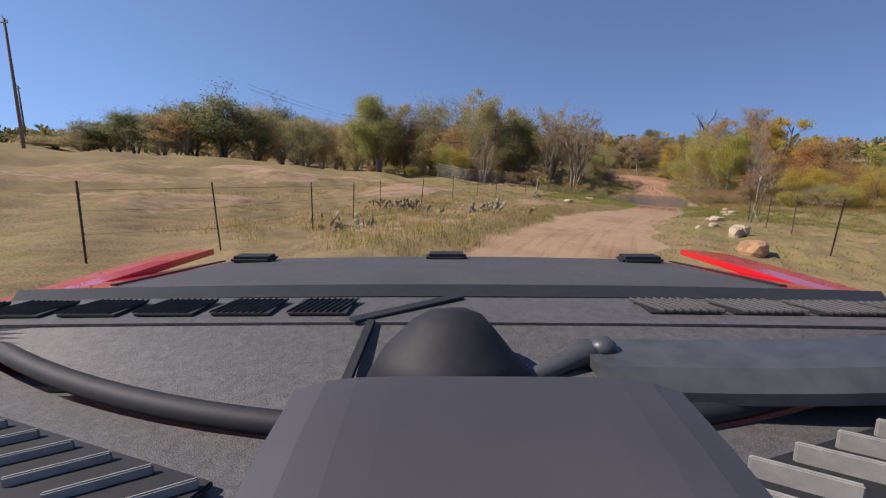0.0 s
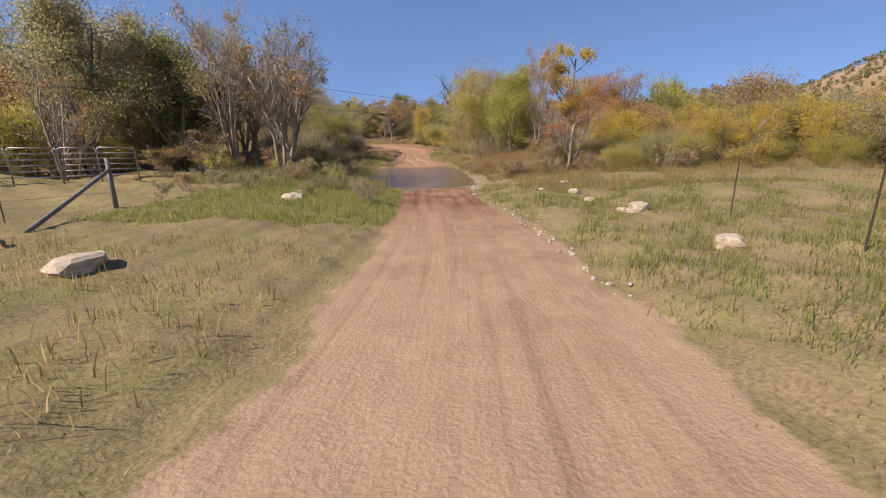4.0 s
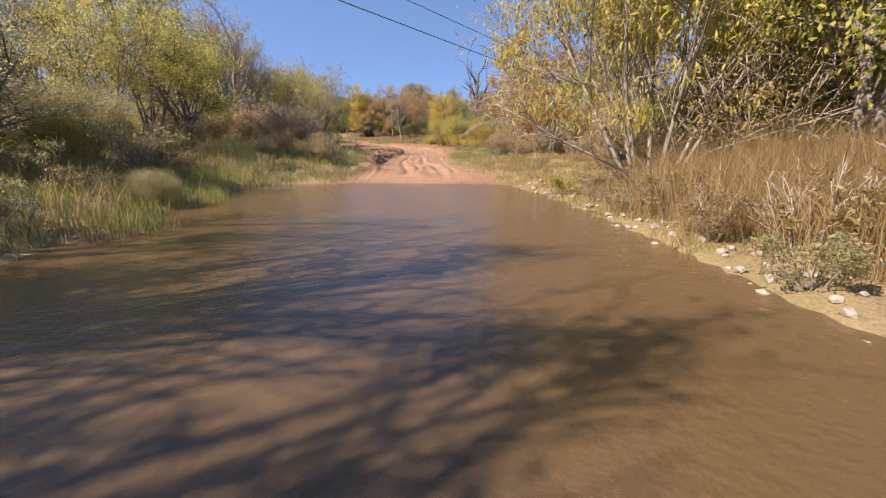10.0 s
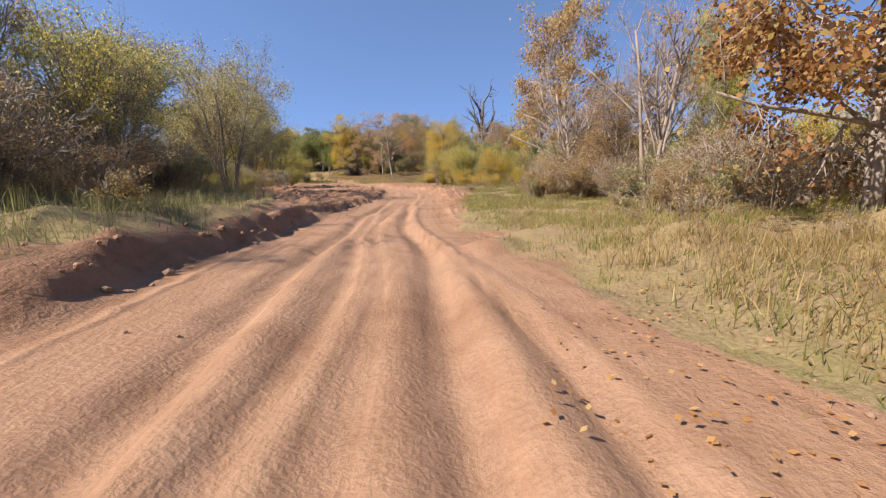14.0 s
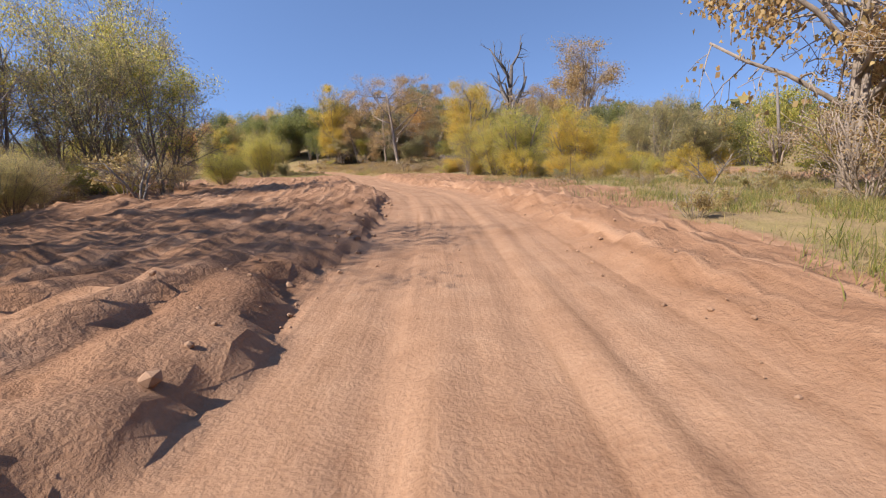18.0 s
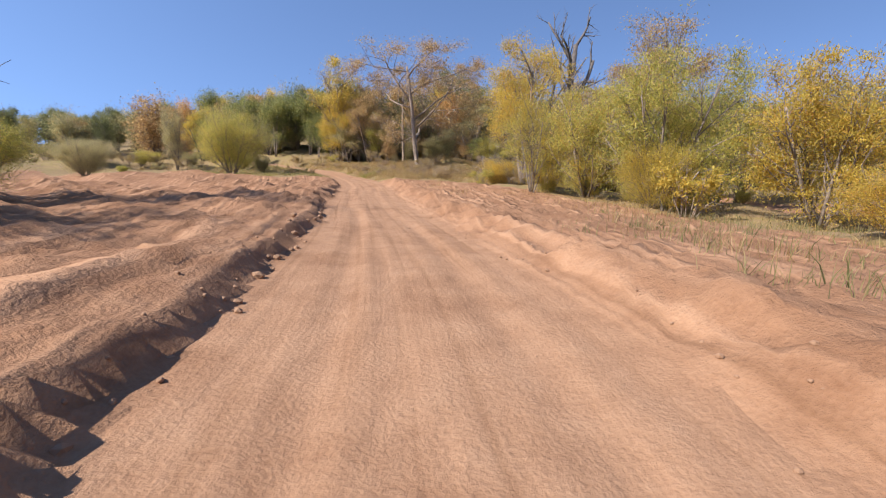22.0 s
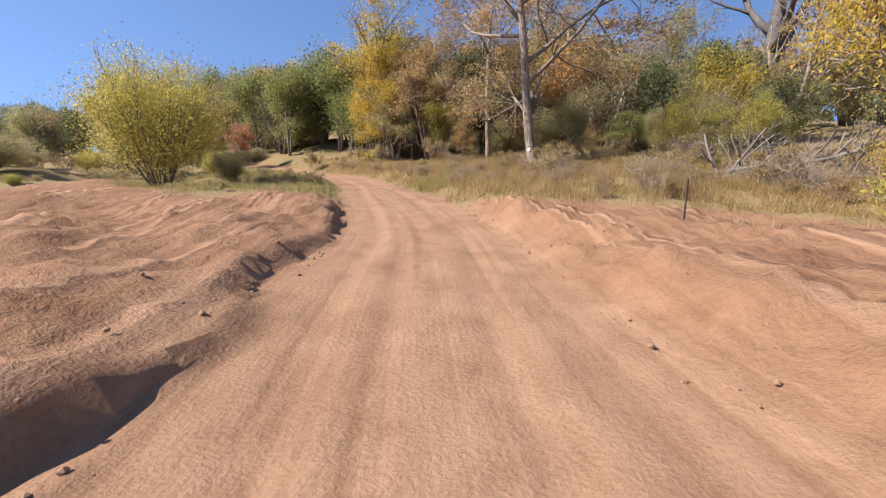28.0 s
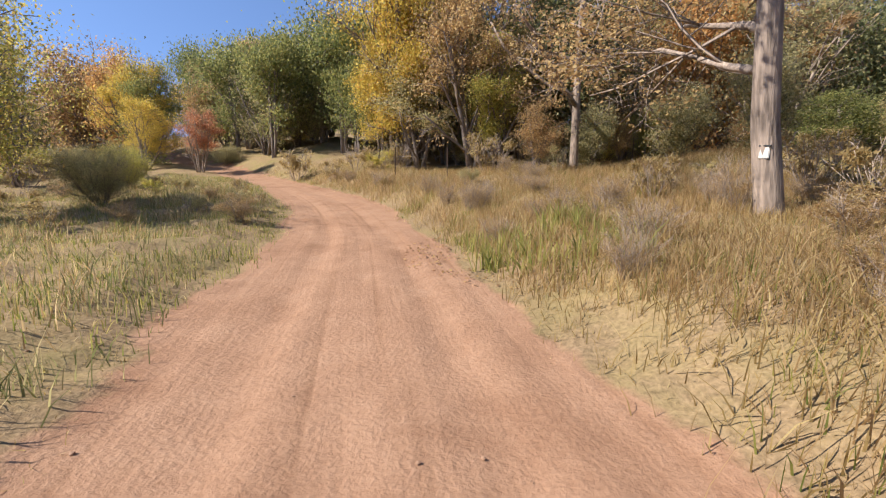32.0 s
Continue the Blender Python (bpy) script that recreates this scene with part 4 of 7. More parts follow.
    ("open", 0, -19.6, 128.6, 11.9, 7.5, "tall grey-green riverside tree beside the sand bar", "tree", "riverside_tree", None),
    ("open", 1, -17.2, 121.5, 9.2, 6.6, "grey-green riverside tree with small narrow leaves", "tree", "riverside_tree", 'willow'),
    ("open", 0, -14.2, 121.0, 7.4, 5.6, "tall tree with yellow-green leaves beside the creek", "tree", "riverside_tree", 'willow'),
    ("open", 0, -13.6, 107.5, 9.0, 6.0, "tall tree with yellow-green leaves beside the creek", "tree", "riverside_tree", 'willow'),
    ("open", 0, -13.6, 80.5, 10.2, 6.8, "tall tree with yellow-green leaves beside the creek", "tree", "riverside_tree", 'willow'),
    ("open", 1, -11.6, 74.5, 6.0, 5.4, "tall tree with yellow-green leaves beside the creek", "tree", "riverside_tree", 'willow'),
    ("open", 1, -16.2, 75.5, 8.4, 6.2, "grey-green riverside tree with small narrow leaves", "tree", "riverside_tree", None),
    ("open", 1, -9.8, 92.5, 6.2, 5.2, "grey-green riverside tree with small narrow leaves", "tree", "riverside_tree", 'willow'),
    ("bare", 1, -12.6, 88.0, 9.0, 4.6, "nearly bare tree with thin purplish twigs", "tree", "bare_tree", 'olive'),
    ("bush", 1, -15.2, 129.0, 2.2, 3.2, "round yellow-green willow bush on the sand bar", "bush", "willow_bush", None),
    ("bare", 0, 14.6, 104.0, 8.8, 5.6, "nearly bare tree with thin purplish twigs", "tree", "bare_tree", 'brown'),
    ("brown", 0, -17.1, 93.5, 8.4, 5.2, "tree with sparse brown autumn leaves", "tree", "autumn_tree", 'olive'),
    ("bare", 0, -13.4, 92.4, 7.4, 3.7, "nearly bare tree with thin purplish twigs", "tree", "bare_tree", None),
    ("open", 0, -14.9, 99.5, 8.0, 6.9, "grey-green riverside tree with small narrow leaves", "tree", "riverside_tree", None),
    ("sycamore", 0, 8.5, 85.2, 7.4, 5.9, "sycamore with large orange and brown autumn leaves", "tree", "sycamore_tree", None),
    ("bare", 1, 11.7, 83.0, 7.6, 5.6, "nearly bare tree with thin purplish twigs", "tree", "bare_tree", None),
    ("bare", 0, 11.0, 81.0, 5.4, 3.5, "nearly bare tree with thin purplish twigs", "tree", "bare_tree", None),
    ("bare", 1, 11.0, 107.8, 9.5, 6.4, "nearly bare tree with thin purplish twigs", "tree", "bare_tree", 'orange'),
    ("willow", 1, 19.8, 106.5, 11.7, 4.8, "willow with yellow-green autumn leaves", "tree", "willow_tree", None),
    ("bare", 0, 11.0, 97.9, 8.7, 5.6, "nearly bare tree with thin purplish twigs", "tree", "bare_tree", None),
    ("bare", 1, 14.6, 89.7, 8.2, 5.1, "nearly bare tree with thin purplish twigs", "tree", "bare_tree", 'brown'),
    ("brown", 1, 10.6, 101.0, 5.4, 4.6, "tree with sparse brown autumn leaves", "tree", "autumn_tree", None),
    ("bare", 1, 11.9, 74.3, 4.1, 4.1, "nearly bare tree with thin purplish twigs", "tree", "bare_tree", 'olive'),
    ("brown", 0, 21.8, 94.6, 7.5, 5.8, "tree with sparse brown autumn leaves", "tree", "autumn_tree", None),
    ("open", 1, -21.0, 118.0, 7.4, 6.3, "willow with yellow-green autumn leaves", "tree", "willow_tree", 'olive'),
    ("open", 0, -18.6, 117.6, 8.5, 5.0, "tall tree with yellow-green leaves beside the creek", "tree", "riverside_tree", 'willow'),
    ("open", 0, -15.6, 118.7, 7.6, 4.9, "willow with yellow-green autumn leaves", "tree", "willow_tree", 'olive'),
    ("open", 0, -20.5, 115.2, 7.5, 5.1, "grey-green riverside tree with small narrow leaves", "tree", "riverside_tree", None),
    ("open", 1, -18.4, 120.0, 6.1, 5.5, "grey-green riverside tree with small narrow leaves", "tree", "riverside_tree", None),
    ("bare", 0, -16.6, 115.0, 7.0, 2.8, "nearly bare tree with thin purplish twigs", "tree", "bare_tree", None),
    ("sycamore", 1, 11.9, 113.0, 14.5, 8.0, "tall sycamore with pale bark and sparse yellow-brown leaves", "tree", "sycamore_tree", 'brown'),
    ("bare", 0, 16.3, 115.0, 9.1, 5.2, "nearly bare tree with thin purplish twigs", "tree", "bare_tree", None),
    ("brown", 0, 14.5, 114.0, 6.0, 4.5, "tree with sparse brown autumn leaves", "tree", "autumn_tree", None),
    ("willow", 0, 5.6, 133.6, 5.2, 4.6, "willow with yellow-green autumn leaves", "tree", "willow_tree", None),
    ("willow", 1, 9.0, 130.6, 4.8, 4.3, "willow in golden yellow autumn leaf", "tree", "willow_tree", 'yellow'),
    ("willow", 0, 10.9, 139.2, 5.8, 5.0, "willow with yellow-green autumn leaves", "tree", "willow_tree", None),
    ("willow", 1, 19.4, 142.3, 6.7, 5.1, "willow with yellow-green autumn leaves", "tree", "willow_tree", 'olive'),
    ("dark", 1, 30.2, 152.5, 7.6, 2.5, "dense dark green evergreen oak", "tree", "evergreen_tree", None),
    ("willow", 0, 24.9, 142.3, 3.9, 5.5, "grey-green willow behind the sand bar", "tree", "willow_tree", 'olive'),
    ("brown", 1, 14.9, 163.7, 10.5, 6.8, "tree with sparse brown autumn leaves", "tree", "autumn_tree", None),
    ("bare", 1, 22.2, 128.5, 3.5, 3.5, "nearly bare tree with thin purplish twigs", "tree", "bare_tree", None),
    ("olive", 0, 17.4, 134.7, 6.3, 4.3, "grey-green riverside tree with small narrow leaves", "tree", "riverside_tree", None),
    ("willow", 1, 21.1, 136.7, 5.0, 5.5, "grey-green willow behind the sand bar", "tree", "willow_tree", 'olive'),
    ("golden", 0, 3.5, 153.0, 10.1, 8.4, "wide tree with forked dark trunks and golden leaves", "tree", "golden_tree", None),
    ("open", 1, 2.2, 140.4, 4.4, 4.2, "young willow with thin yellow-green leaves and many bare stems", "tree", "willow_tree", 'willow'),
    ("willow", 1, 4.4, 138.2, 5.3, 4.6, "willow with yellow-green autumn leaves", "tree", "willow_tree", None),
    ("willow", 0, 3.2, 141.4, 5.0, 4.0, "willow in golden yellow autumn leaf", "tree", "willow_tree", 'yellow'),
    ("willow", 1, 7.9, 145.5, 5.6, 4.6, "willow with yellow-green autumn leaves", "tree", "willow_tree", None),
    ("olive", 1, 14.5, 143.3, 5.8, 4.5, "tall tree with yellow-green leaves beside the creek", "tree", "riverside_tree", 'willow'),
    ("yellow", 1, 1.3, 165.2, 3.2, 3.8, "yellow-green bush at the edge of the wood", "bush", "yellow_bush", 'willow'),
    ("yellow", 1, 3.3, 162.5, 2.8, 3.4, "yellow-green bush at the edge of the wood", "bush", "yellow_bush", 'willow'),
    ("bush", 0, -24.4, 160.2, 6.5, 6.8, "round yellow-green willow bush on the sand bar", "bush", "willow_bush", None),
    ("bush", 1, -34.5, 154.4, 3.1, 4.0, "round grey-green willow bush on the sand bar", "bush", "willow_bush", 'olive'),
    ("bush", 0, -45.1, 167.2, 2.8, 5.7, "round yellow-green willow bush on the sand bar", "bush", "willow_bush", 'olive'),
    ("oak", 0, -5.95, 163.1, 12.7, 14.5, "old spreading oak with grey trunk and brown leaves", "tree", "oak_tree", None),
    ("dead", 0, 13.3, 182.4, 20.3, 13.3, "dead grey tree with bare forked limbs", "tree", "dead_tree", None),
    ("brown", 1, 29.3, 191.4, 19.7, 16.9, "tree with sparse brown autumn leaves", "tree", "autumn_tree", None),
    ("brown", 0, -18.5, 177.4, 13.0, 8.4, "tree with golden yellow autumn leaves", "tree", "autumn_tree", 'yellow'),
    ("green", 0, -19.6, 177.5, 6.8, 3.9, "tall tree with fresh green and yellow leaves", "tree", "green_tree", 'yellow'),
    ("green", 1, -17.6, 176.9, 8.9, 6.0, "tall tree with fresh green and yellow leaves", "tree", "green_tree", 'yellow'),
    ("brown", 0, -16.2, 179.4, 10.1, 5.8, "tree with bright orange autumn leaves", "tree", "autumn_tree", 'orange'),
    ("green", 1, -12.3, 175.1, 6.1, 4.1, "tall tree with yellow-green leaves beside the creek", "tree", "green_tree", 'willow'),
    ("oak", 1, -9.0, 173.7, 11.5, 10.7, "tall oak with forked grey limbs and few leaves", "tree", "oak_tree", None),
    ("oak", 1, -3.1, 181.4, 12.5, 12.5, "tall oak with forked grey limbs and few leaves", "tree", "oak_tree", None),
    ("brown", 1, -13.7, 175.0, 9.6, 6.7, "tree with sparse brown autumn leaves", "tree", "autumn_tree", None),
    ("olive", 0, 0.8, 177.5, 7.9, 8.5, "grey-green riverside tree with small narrow leaves", "tree", "riverside_tree", None),
    ("olive", 1, 6.2, 176.4, 5.6, 7.1, "grey-green riverside tree with small narrow leaves", "tree", "riverside_tree", None),
    ("brown", 0, -16.9, 176.6, 6.2, 6.6, "tree with sparse brown autumn leaves", "tree", "autumn_tree", 'olive'),
    ("olive", 1, -30.5, 182.5, 6.9, 6.9, "grey-green riverside tree with small narrow leaves", "tree", "riverside_tree", None),
    ("brown", 0, -34.5, 185.9, 8.4, 6.9, "tree with sparse brown autumn leaves", "tree", "autumn_tree", None),
    ("orange", 1, -33.7, 188.1, 8.0, 5.9, "sycamore with large orange-brown autumn leaves", "tree", "autumn_tree", None),
    ("brown", 1, -39.2, 179.9, 7.4, 5.8, "tree with sparse brown autumn leaves", "tree", "autumn_tree", 'yellow'),
    ("rust", 0, -31.4, 176.9, 3.8, 2.7, "slender rust-red shrub at the wood's edge", "shrub", "shrub", None),
    ("yellow", 0, -36.5, 177.8, 4.6, 4.6, "bright yellow autumn bush beside the sand", "bush", "yellow_bush", None),
    ("yellow", 1, -27.9, 185.0, 3.1, 1.9, "bright yellow autumn bush beside the sand", "bush", "yellow_bush", None),
    ("dark", 1, -54.3, 189.3, 6.3, 6.3, "dense dark green evergreen oak", "tree", "evergreen_tree", None),
    ("olive", 0, -3.0, 180.3, 3.7, 7.6, "grey-green riverside tree with small narrow leaves", "tree", "riverside_tree", None),
    ("bare", 0, -13.5, 177.9, 10.2, 7.6, "nearly bare tree with thin purplish twigs", "tree", "bare_tree", None),
    ("olive", 1, -11.4, 179.4, 3.8, 6.6, "grey-green riverside tree with small narrow leaves", "tree", "riverside_tree", None),
    ("brown", 1, -39.1, 188.7, 4.7, 5.8, "tree with sparse brown autumn leaves", "tree", "autumn_tree", 'olive'),
    ("olive", 0, -33.0, 185.9, 4.3, 5.2, "grey-green riverside tree with small narrow leaves", "tree", "riverside_tree", None),
    ("green", 0, 1.6, 175.1, 3.1, 5.2, "tall tree with fresh green and yellow leaves", "tree", "green_tree", None),
    ("olive", 1, 6.3, 184.7, 11.4, 7.9, "grey-green riverside tree with small narrow leaves", "tree", "riverside_tree", None),
    ("olive", 0, -27.6, 184.5, 3.1, 4.2, "grey-green riverside tree with small narrow leaves", "tree", "riverside_tree", None),
    ("olive", 1, -36.8, 170.4, 7.8, 3.8, "grey-green riverside tree with small narrow leaves", "tree", "riverside_tree", None),
]
for kind, variant, x, y, tall, wide, label, category, name, leaf in TREES:
    plant(kind, variant, x, y, tall, wide, label, category, name, crown_mat=leaf, lean=-8.0 if kind == "oak" and variant == 0 else 0.0)


# ---------------------------------------------------------------- woods that fill the background
_wood = random.Random(23)
WOOD_NAMES = {
    "far_olive": ("grey-green tree in the creek woods", "riverside_tree"), "far_brown": ("brown-leaved autumn tree in the woods", "autumn_tree"),
    "far_dark": ("dark evergreen tree in the woods", "evergreen_tree"), "far_green": ("green and yellow tree in the woods", "green_tree"),
    "far_bare": ("bare grey-twigged tree in the woods", "bare_tree"), "far_willow": ("yellow-green willow in the woods", "willow_tree"),
}


def wood(count, x0, x1, y0, y1, kinds, tall, mats=(None,), clear=9.0):
    """Trees scattered over a stretch of land, clear of the track and not too close to one another."""
    placed = []
    for _ in range(count * 12):
        if len(placed) >= count:
            break
        x, y = _wood.uniform(x0, x1), _wood.uniform(y0, y1)
        if abs(x - float(road_x(y))) < clear or zat(x, y) < WATER_Z + 0.2 or any((x - a) ** 2 + (y - b) ** 2 < 7 for a, b in placed):
            continue
        placed.append((x, y))
        kind = _wood.choice(kinds)
        h = _wood.uniform(*tall)
        label, name = WOOD_NAMES[kind]
        plant(kind, _wood.randrange(2), x, y, h, h * _wood.uniform(0.55, 0.9), label, "tree", name, crown_mat=_wood.choice(mats) if kind in ("far_brown", "far_willow", "far_olive") else None, group="creek woods")


wood(24, -62, -20, 62, 104, ("far_olive", "far_willow", "far_brown", "far_olive", "far_bare"), (6, 10))
wood(8, -46, -22, 100, 124, ("far_willow", "far_willow", "far_brown"), (5, 8))
wood(36, 13, 62, 52, 104, ("far_willow", "far_brown", "far_olive", "far_bare", "far_brown"), (4.5, 7.5), (None, None, "yellow", "willow", "orange"))
wood(26, 20, 66, 104, 160, ("far_willow", "far_olive", "far_dark", "far_willow"), (3.5, 6), (None, "yellow"))
wood(44, -22, 40, 176, 208, ("far_dark", "far_brown", "far_olive", "far_bare", "far_bare", "far_bare", "far_brown"), (6, 11), (None, "olive", "yellow", "brown", "green"))
wood(30, -95, -30, 186, 220, ("far_dark", "far_brown", "far_olive", "far_dark"), (4.5, 7.5), (None, "orange"))
wood(16, -100, -62, 60, 108, ("far_dark", "far_olive", "far_brown"), (6, 9))
wood(14, -70, -34, 58, 84, ("far_brown", "far_olive", "far_brown"), (7, 10))
wood(5, -34, -18, 48, 56, ("far_bare", "far_willow", "far_bare"), (4, 6.5), clear=16.0)
wood(10, -12, 6, 170, 177, ("far_brown", "far_olive"), (2.0, 3.6), clear=7.0)
wood(26, -48, -20, 179, 193, ("far_olive", "far_brown", "far_dark", "far_green", "far_olive"), (7, 9.5), (None, "orange", "yellow", "green", "brown"), clear=4.5)
wood(24, -88, -46, 184, 198, ("far_dark", "far_olive", "far_dark", "far_brown"), (4.5, 7.5), clear=4.5)
wood(24, -16, 12, 177, 186, ("far_olive", "far_bare", "far_brown", "far_dark", "far_bare"), (5, 9.0), (None, "green", "brown", "orange", "dark"), clear=5.0)
wood(18, 6, 26, 142, 168, ("far_olive", "far_willow", "far_dark"), (4, 6.5), (None, "yellow"), clear=9.0)
wood(24, 12, 46, 54, 66, ("far_willow", "far_brown", "far_olive", "far_brown"), (3.5, 5.5), (None, "yellow", "orange"), clear=10.0)
wood(12, -44, -22, 54, 66, ("far_olive", "far_bare", "far_brown", "far_olive"), (6, 9), clear=12.0)
wood(18, 24, 40, 120, 144, ("far_willow", "far_olive", "far_willow"), (4, 6), (None, "yellow", "green"), clear=17.0)


def far_woods():
    """Woods too far off to count: tufts of leaves on the rises all round and scrub on the rocky hill."""
    nr = np.random.default_rng(31)
    n = 5200
    ang = nr.uniform(-math.pi, math.pi, n)
    dist = nr.uniform(0, 1, n) ** 0.7 * 520 + 95
    cx, cy = 0 + dist * np.sin(ang), 110 + dist * np.cos(ang)
    hill = nr.random(n) < 0.26
    cx = np.where(hill, nr.normal(251, 42, n), cx)
    cy = np.where(hill, nr.normal(228, 48, n), cy)
    keep = (np.hypot(cx - np.interp(cy, _fy, _sx), 0) > 45) & ~((np.hypot(cx - 251, cy - 228) < 75) & ~hill)
    keep &= ~((cx < -25) & (cx > -150) & (cy > 108) & (cy < 195))
    keep &= ~((cy < 60) & (np.abs(cx) < 70)) & (cy > -120)
    cx, cy, hill = cx[keep], cy[keep], hill[keep]
    cz = ground_z(cx, cy, False)
    n = len(cx)
    tall = np.where(hill, nr.uniform(1.2, 3.2, n), nr.uniform(5, 10.5, n))
    per = 34
    idx = np.repeat(np.arange(n), per)
    m = len(idx)
    d = nr.normal(0, 1, (m, 3))
    d /= np.linalg.norm(d, axis=1, keepdims=True)
    rad = nr.random((m, 1)) ** 0.4
    c = np.stack([cx, cy, cz + tall * 0.55], -1)[idx] + d * rad * np.stack([tall * 0.42, tall * 0.42, tall * 0.46], -1)[idx]
    a = nr.normal(0, 1, (m, 3))
    a /= np.linalg.norm(a, axis=1, keepdims=True)
    b = np.cross(a, nr.normal(0, 1, (m, 3)))
    b /= np.linalg.norm(b, axis=1, keepdims=True)
    size = (tall * 0.16)[idx][:, None] * nr.uniform(0.6, 1.3, (m, 1))
    me = loose_faces("far_woods", np.stack([c - a * size, c + b * size * 0.6, c + a * size, c - b * size * 0.6], 1), LEAF["far"])
    tagged(new("far_woods", me), "distant autumn woods and scrub on the rises", "woods", kind="stuff")


far_woods()


# ---------------------------------------------------------------- grass
def grass(name, mat, label, tufts, blades, s0, s1, y0, y1, low, high, spread, seed, wide=0.012, lean=0.35, bare=0.35, patchy=0.0):
    """Blades in tufts over a stretch beside the track, s metres from its middle; none on bare sand or in the water."""
    nr = np.random.default_rng(seed)
    y = nr.uniform(y0, y1, tufts)
    s = nr.uniform(s0, s1, tufts)
    x = road_x(y) + s
    ok = (sandy(x, y) < bare) & (ground_z(x, y, False) > WATER_Z - 0.03)
    if patchy:
        ok &= rolls(x * 1.3, y * 1.3, 0.4, 1.4) + nr.normal(0, 0.25, tufts) > patchy - 0.5
    x, y = x[ok], y[ok]
    th = nr.uniform(low, high, len(x))
    idx = np.repeat(np.arange(len(x)), blades)
    m = len(idx)
    bx, by = x[idx] + nr.normal(0, spread, m), y[idx] + nr.normal(0, spread, m)
    bz = ground_z(bx, by) - 0.03
    h = th[idx] * nr.uniform(0.55, 1.15, m)
    az, w = nr.uniform(0, 6.283, m), wide * nr.uniform(0.6, 1.4, m)
    ln_ = h * np.abs(nr.normal(0, lean, m))
    la = nr.uniform(0, 6.283, m)
    base = np.stack([bx, by, bz], -1)
    side = np.stack([np.cos(az) * w, np.sin(az) * w, 0 * w], -1)
    bend = np.stack([np.cos(la) * ln_, np.sin(la) * ln_, 0 * h], -1)
    up = np.stack([0 * h, 0 * h, h], -1)
    v = np.stack([base - side, base + side, base + up * 0.55 + bend * 0.35 + side * 0.8, base + up * 0.55 + bend * 0.35 - side * 0.8, base + up + bend], 1).reshape(-1, 3)
    k = np.arange(m) * 5
    f = [(a, a + 1, a + 2, a + 3) for a in k.tolist()] + [(a + 3, a + 2, a + 4) for a in k.tolist()]
    tagged(new(name, mesh_of(name, v, f, [LEAF[mat]])), label, "grass", kind="stuff")


grass("meadow_grass", "meadow", "short yellow-green pasture grass", 11000, 10, -20, -1.7, 9, 55, 0.03, 0.10, 0.12, 1, 0.0055, patchy=0.3)
grass("meadow_grass", "meadow", "short yellow-green pasture grass", 11000, 10, 1.6, 16, 9, 56, 0.03, 0.11, 0.12, 2, 0.0055, patchy=0.2)
grass("verge_grass", "lush", "thick fresh green grass on the verge", 6500, 15, -9, -1.8, 36, 54, 0.08, 0.24, 0.12, 3, 0.0055)
grass("dry_grass", "drygrass", "tall dry straw-coloured grass", 2700, 22, 4.5, 25, 42, 58, 0.2, 0.6, 0.22, 4, 0.005, lean=0.65, patchy=0.3)
grass("dry_grass", "drygrass", "tall dry straw-coloured grass beside the ford", 260, 44, 5.4, 10.5, 53, 66, 0.25, 0.6, 0.28, 5, 0.005, lean=0.8, bare=0.95, patchy=0.3)
grass("plume_grass", "plume", "tall feathery reddish-tan grass beside the ford", 200, 130, 6.2, 12, 54, 67, 0.7, 1.5, 0.32, 25, 0.0045, lean=0.7, bare=0.95, patchy=0.4)
grass("plume_grass", "plume", "tall feathery reddish-tan grass beside the ford", 90, 170, 4.6, 8.5, 61, 67, 0.9, 1.7, 0.34, 64, 0.0045, lean=0.6, bare=1.1)
grass("bank_grass", "drygrass", "dry weeds on the far creek bank", 2600, 17, 3.0, 13, 63, 84, 0.10, 0.4, 0.16, 26, 0.005, lean=0.6, bare=1.1)
grass("bank_grass", "meadow", "short green grass on the far creek bank", 1600, 15, 2.6, 10, 64, 86, 0.06, 0.2, 0.14, 27, 0.005, lean=0.4, bare=1.1, patchy=0.4)
grass("bank_grass", "plume", "reddish dry weeds on the left creek bank", 1300, 18, -14, -5, 58, 100, 0.3, 0.9, 0.2, 28, 0.006, lean=0.5, bare=1.1, patchy=0.4)
grass("meadow_grass", "meadow", "knee-high yellow-green grass in the pasture", 4200, 15, 1.9, 13, 24, 50, 0.10, 0.30, 0.14, 21, 0.0055, patchy=0.35)
grass("reed_bed", "reed", "grey-green reeds at the water's edge", 1100, 22, -12, -3.0, 47, 57, 0.3, 0.9, 0.2, 6, 0.0055, lean=0.55, bare=0.8, patchy=0.25)
grass("reed_bed", "reed", "grey-green weeds on the left bank of the ford", 1500, 20, -15, -5.6, 55, 80, 0.2, 0.7, 0.2, 22, 0.0055, lean=0.7, bare=1.1, patchy=0.2)
grass("weedy_field_edge", "drygrass", "dry weeds around the prickly pears", 1100, 16, -9, -1.9, 6, 20, 0.10, 0.34, 0.18, 65, 0.0045, lean=0.7, bare=0.8, patchy=0.45)
grass("weedy_field_edge", "meadow", "yellow-green weeds around the prickly pears", 900, 14, -8, -1.9, 6, 22, 0.08, 0.28, 0.18, 66, 0.0045, lean=0.7, bare=0.8, patchy=0.5)
grass("weedy_field_edge", "drygrass", "dry weeds along the pasture fence", 2200, 14, -16, -2.2, 10, 34, 0.08, 0.28, 0.16, 7, 0.0055, patchy=0.55)
grass("bank_grass", "reed", "mixed dry weeds on the creek bank", 2200, 20, -13, -3.2, 76, 100, 0.12, 0.5, 0.2, 8, 0.0055, lean=0.8, patchy=0.2)
